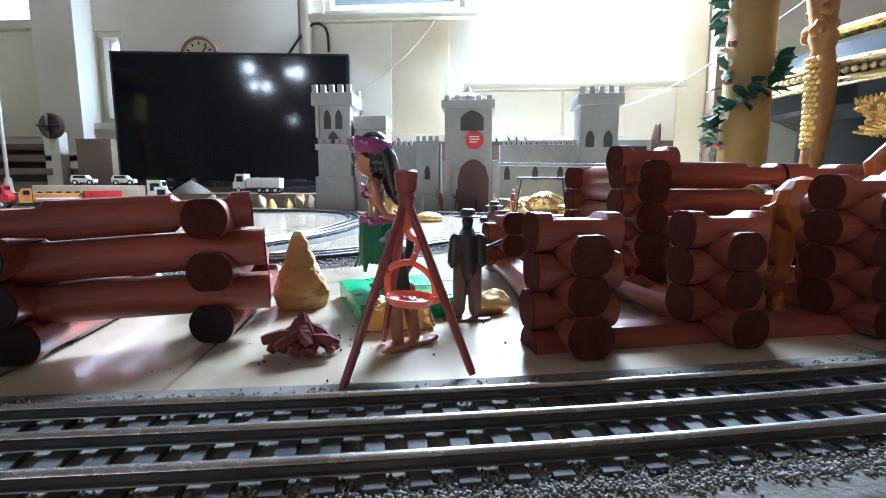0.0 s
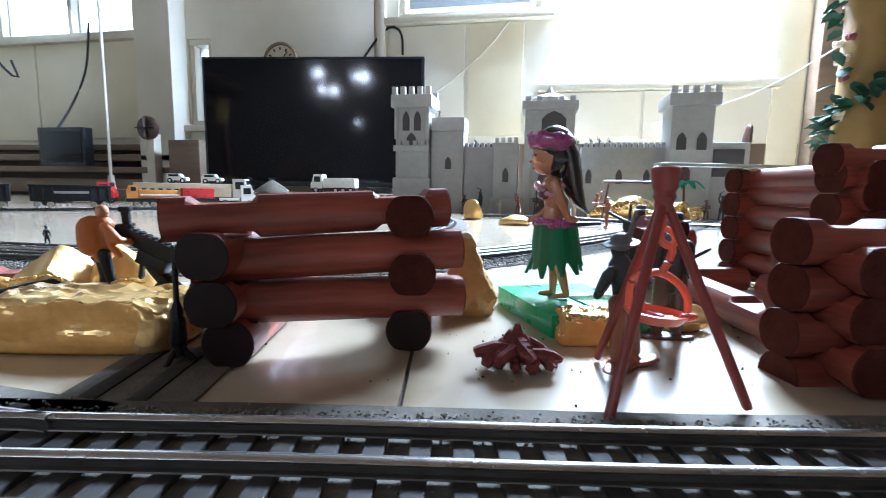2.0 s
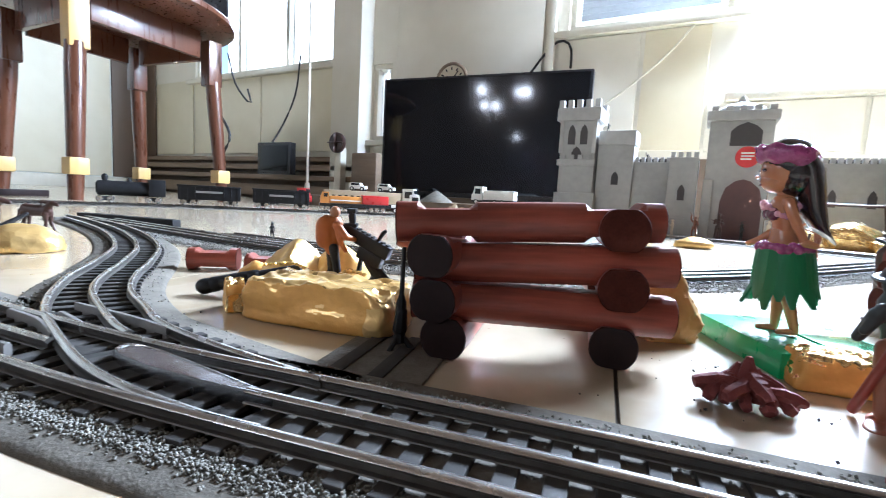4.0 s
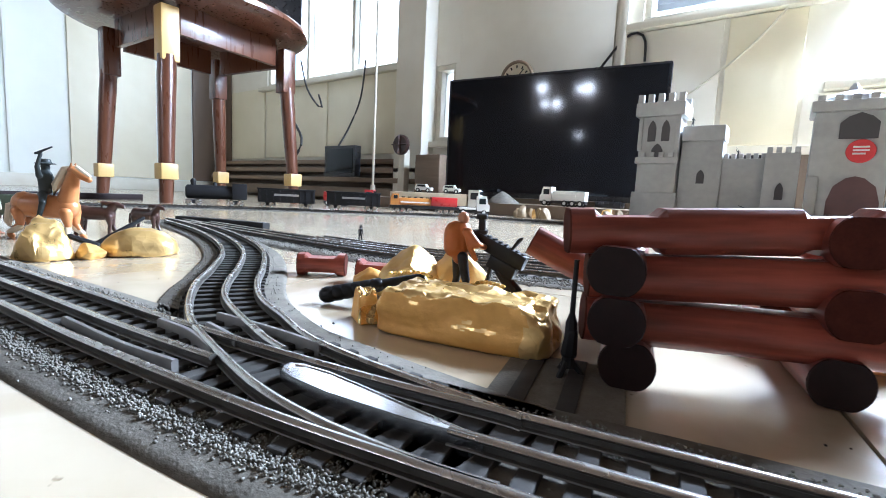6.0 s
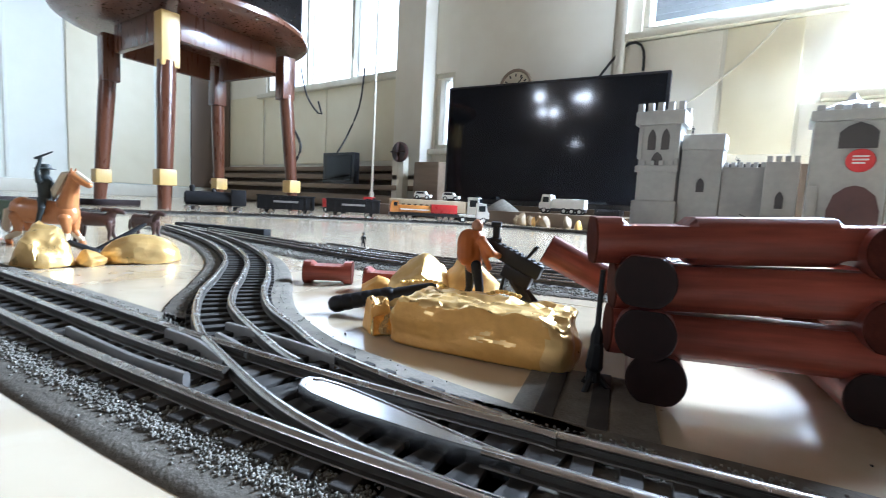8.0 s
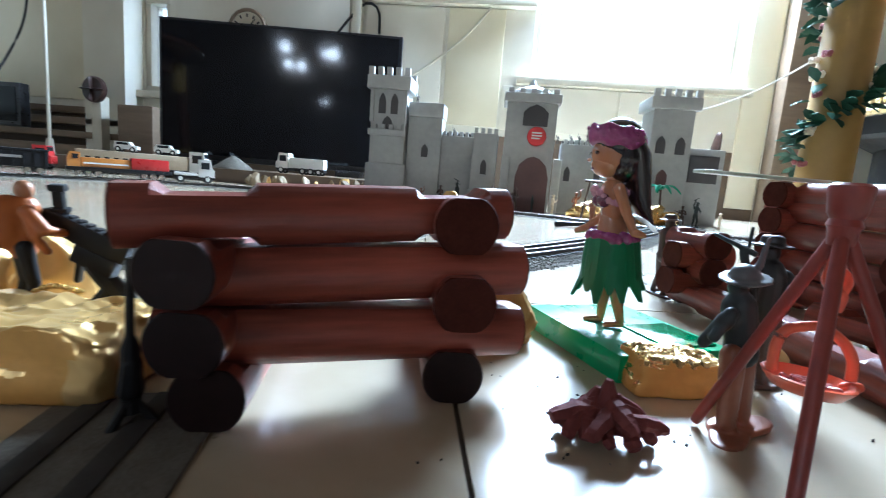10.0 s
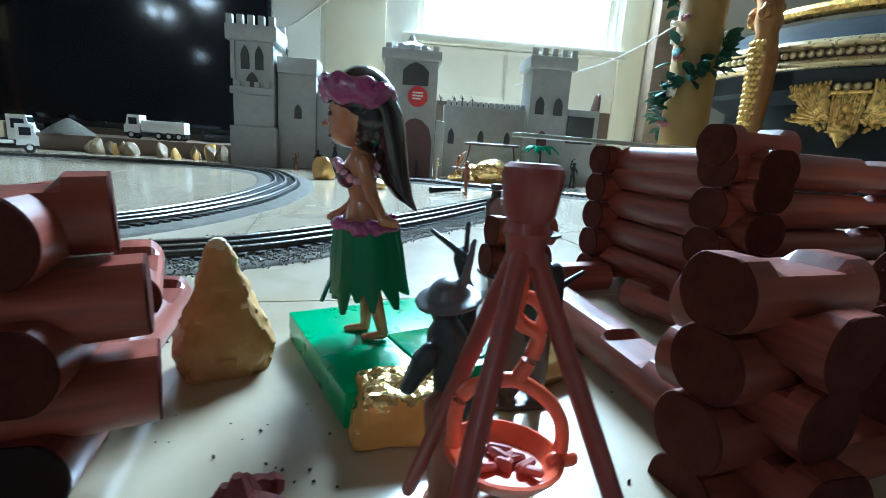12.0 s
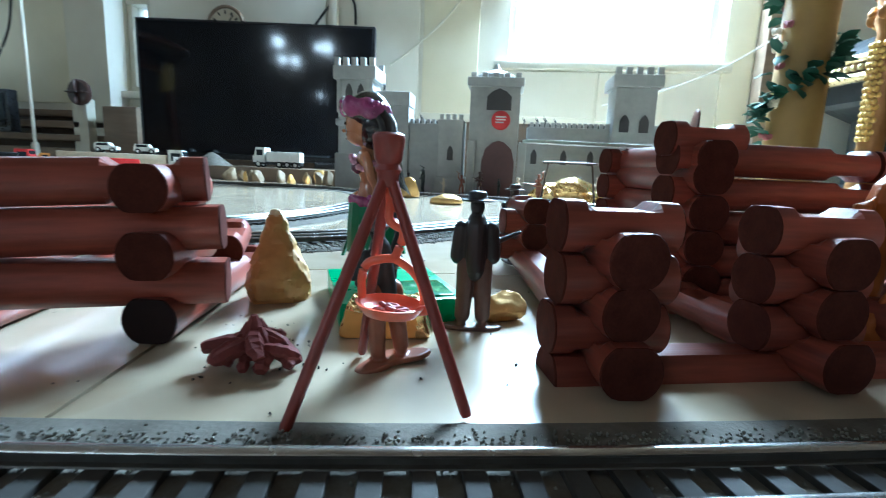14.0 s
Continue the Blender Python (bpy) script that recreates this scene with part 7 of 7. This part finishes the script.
def truck(name, m, label, length, h, cab, bed, load=None, w=0.06, flip=False):
    """A toy lorry along x, its cab at +x."""
    t = thing(name, m, label, "toy truck", "toy vehicles")
    r = h * 0.17
    bm = bmesh.new()
    box(bm, -length / 2, length / 2, -w * 0.4, w * 0.4, r * 0.9, r * 1.7, 0.002)
    part("chassis", bm, BEZEL, t)
    bm = bmesh.new()
    x0 = length / 2 - h * 0.62
    pts = [(x0, r * 1.5), (length / 2, r * 1.5), (length / 2, h * 0.55), (length / 2 - h * 0.08, h * 0.62), (length / 2 - h * 0.16, h), (x0, h)]
    loft(bm, [[Vector((x, y, z)) for x, z in pts] for y in (w / 2, -w / 2)])
    c = part("cab", bm, cab, t)
    for y in (-w / 2 - 0.0006, w / 2 + 0.0006):
        bm = bmesh.new()
        box(bm, x0 + h * 0.1, length / 2 - h * 0.2, y - 0.0006, y + 0.0006, h * 0.6, h * 0.88)
        part("window", bm, GLASSY, c)
    bm = bmesh.new()
    box(bm, length / 2 - h * 0.145, length / 2 - h * 0.115, -w * 0.42, w * 0.42, h * 0.66, h * 0.94)
    part("windscreen", bm, GLASSY, c)
    bm = bmesh.new()
    box(bm, -length / 2, x0 - h * 0.06, -w / 2, w / 2, r * 1.75, h * (0.42 if load is None else 0.8), 0.003)
    b = part("bed", bm, bed, t)
    if load is not None:
        for y in (-w / 2 - 0.0006, w / 2 + 0.0006):
            bm = bmesh.new()
            box(bm, -length * 0.3, x0 - h * 0.3, y - 0.0006, y + 0.0006, h * 0.5, h * 0.62)
            part("stripe", bm, load, b)
    n = 2 if length < 0.18 else 4
    for k in range(n):
        x = -length / 2 + r * 1.4 + k * r * 2.4 if k < n - 1 else length / 2 - r * 1.6
        for y in (-w * 0.42, w * 0.42):
            wheel(t, x, y, r, w * 0.16, WHITE)
    return t


def suv(m, mat):
    t = thing("toy_car", m, "small white toy jeep with black tyres", "toy car", "toy vehicles")
    bm = bmesh.new()
    pts = [(-0.036, 0.010), (0.038, 0.010), (0.038, 0.022), (0.02, 0.024), (0.012, 0.036), (-0.03, 0.036), (-0.036, 0.024)]
    loft(bm, [[Vector((x, y, z)) for x, z in pts] for y in (0.016, -0.016)])
    b = part("body", bm, mat, t)
    for y in (-0.0165, 0.0165):
        bm = bmesh.new()
        box(bm, -0.026, 0.010, y - 0.0004, y + 0.0004, 0.025, 0.033)
        part("window", bm, GLASSY, b)
    for x in (-0.022, 0.024):
        for y in (-0.015, 0.015):
            wheel(t, x, y, 0.0095, 0.007, WHITE)


truck("toy_truck", pose(-1.07, 1.49, 0, 0, 0, 36), "small white toy loader truck", 0.115, 0.075, WHITE, WHITE)
truck("toy_truck", pose(-1.36, 1.64, 0, 0, 0, 20), "long white toy car transporter", 0.42, 0.10, WHITE, CREAM, CREAM)
suv(pose(-1.30, 1.665, 0.0805, 0, 0, 20), WHITE)
suv(pose(-1.42, 1.62, 0.0805, 0, 0, 20), WHITE)
truck("toy_truck", pose(-0.835, 1.775, 0.05, 0, 0, 184), "white toy tanker truck on the ledge", 0.18, 0.075, WHITE, WHITE, WHITE, 0.05)
bm = bmesh.new()
loft(bm, [ring(Vector((0, 0, z)), Vector((1, 0, 0)), Vector((0, 1, 0)), r, r * 0.8, 20) for z, r in ((0, 0.075), (0.006, 0.072), (0.03, 0.038), (0.046, 0.012), (0.05, 0.004))])
tagged(part("gravel_heap", bm, BALLAST, m=pose(-1.10, 1.76, 0.05)), "small grey heap of gravel on the ledge", "gravel heap")
truck("toy_truck", pose(-1.72, 1.47, 0, 0, 0, 30), "red toy truck beside the shelf", 0.24, 0.08, CARRED, CARRED, WHITE)


def freight_train():
    line = spline([Vector((x, y, 0)) for x, y in LOOP], 0.01)
    far = [p for p in line if p.x < -0.9]

    def at(s):
        k = min(range(len(far) - 1), key=lambda i: abs(i * 0.01 - s))
        d = far[k + 1] - far[k]
        return far[k], math.degrees(math.atan2(d.y, d.x))

    for k, s in enumerate((0.45, 0.65, 0.85)):
        p, a = at(s)
        t = thing("freight_car", pose(p.x, p.y, 0.0098, 0, 0, a), "black toy railway freight car on the far loop", "toy train", "toy train")
        bm = bmesh.new()
        if k < 2:
            box(bm, -0.082, 0.082, -0.023, 0.023, 0.016, 0.056, 0.002)
        else:
            rows = [ring(Vector((x, 0, 0.038)), Vector((0, 1, 0)), Vector((0, 0, 1)), r, r, 18) for x, r in ((-0.085, 0.012), (-0.082, 0.02), (0.07, 0.02), (0.075, 0.014))]
            loft(bm, rows)
            box(bm, -0.085, -0.045, -0.024, 0.024, 0.02, 0.066, 0.002)
            limb(bm, (0.055, 0, 0.055), (0.055, 0, 0.068), 0.006, 0.008)
            limb(bm, (0.0, 0, 0.055), (0.0, 0, 0.062), 0.007, 0.006)
        b = part("body", bm, BLACK, t)
        if k < 2:
            for j in range(9):
                bm = bmesh.new()
                x = -0.076 + 0.019 * j
                box(bm, x - 0.0015, x + 0.0015, -0.0245, 0.0245, 0.016, 0.0535, 0.0004)
                part("rib", bm, BLACK, b)
            bm = bmesh.new()
            box(bm, -0.084, 0.084, -0.025, 0.025, 0.054, 0.058, 0.001)
            part("rim", bm, BLACK, b)
            for y in (-0.0249, 0.0249):
                bm = bmesh.new()
                box(bm, -0.035, 0.035, y - 0.0004, y + 0.0004, 0.036, 0.042)
                part("stripe", bm, SILVER, b)
        for x in (-0.055, 0.055):
            bm = bmesh.new()
            box(bm, x - 0.02, x + 0.02, -0.018, 0.018, 0.005, 0.016, 0.002)
            part("bogie", bm, BEZEL, t)
            for dx in (-0.012, 0.012):
                for y in (-0.018, 0.018):
                    bm = bmesh.new()
                    disc(bm, (0, 0, 0), (0, 1, 0), 0.0085, 0.004, 14)
                    part("wheel", bm, STEEL, t, m=pose(x + dx, y, 0.0085))


    # locomotive: orange hood, red rear, black frame
    p, a = at(0.225)
    t = thing("toy_locomotive", pose(p.x, p.y, 0.0098, 0, 0, a), "orange and red toy diesel locomotive on the far loop", "toy train", "toy train")
    bm = bmesh.new()
    box(bm, -0.115, 0.115, -0.022, 0.022, 0.014, 0.024, 0.002)
    part("frame", bm, BEZEL, t)
    bm = bmesh.new()
    box(bm, -0.02, 0.085, -0.015, 0.015, 0.024, 0.048, 0.003)
    part("hood", bm, LOCO, t)
    bm = bmesh.new()
    box(bm, -0.108, -0.0205, -0.019, 0.019, 0.024, 0.054, 0.003)
    part("rear_hood", bm, CARRED, t, "red rear body")
    bm = bmesh.new()
    pts = [(0.086, 0.024), (0.112, 0.024), (0.112, 0.045), (0.106, 0.060), (0.086, 0.060)]
    loft(bm, [[Vector((x, y, z)) for x, z in pts] for y in (0.020, -0.020)])
    cab = part("cab", bm, LOCO, t)
    for y in (-0.0206, 0.0206):
        bm = bmesh.new()
        box(bm, 0.090, 0.102, y - 0.0004, y + 0.0004, 0.044, 0.055)
        part("window", bm, GLASSY, cab)
    for y in (-0.0154, 0.0154):
        bm = bmesh.new()
        box(bm, -0.015, 0.08, y - 0.0003, y + 0.0003, 0.032, 0.036)
        part("stripe", bm, WHITE, t)
    for k in range(5):
        bm = bmesh.new()
        disc(bm, (0, 0, 0), (0, 0, 1), 0.006, 0.004, 12)
        part("fan_cover", bm, BEZEL, t, m=pose(-0.01 + 0.02 * k, 0, 0.050))
    for x in (-0.07, 0.07):
        bm = bmesh.new()
        box(bm, x - 0.03, x + 0.03, -0.019, 0.019, 0.006, 0.014, 0.002)
        part("bogie", bm, BEZEL, t)
        for dx in (-0.02, 0.0, 0.02):
            for y in (-0.018, 0.018):
                bm = bmesh.new()
                disc(bm, (0, 0, 0), (0, 1, 0), 0.0085, 0.004, 14)
                part("wheel", bm, STEEL, t, m=pose(x + dx, y, 0.0085))


LOCO = material("orange_locomotive_paint", (0.55, 0.24, 0.05), (0.44, 0.18, 0.035), rough=0.35, grain=90, bump=0.05, coat=0.3)
freight_train()
bm = bmesh.new()
box(bm, -0.10, 0.10, -0.008, 0.008, 0.0, 0.012, 0.001)
tagged(part("black_bar", bm, BLACK, m=pose(-0.895, 0.425, 0.0, 0, 0, 14)), "low black plastic bar lying beside the track", "bar")

lay_tiles()
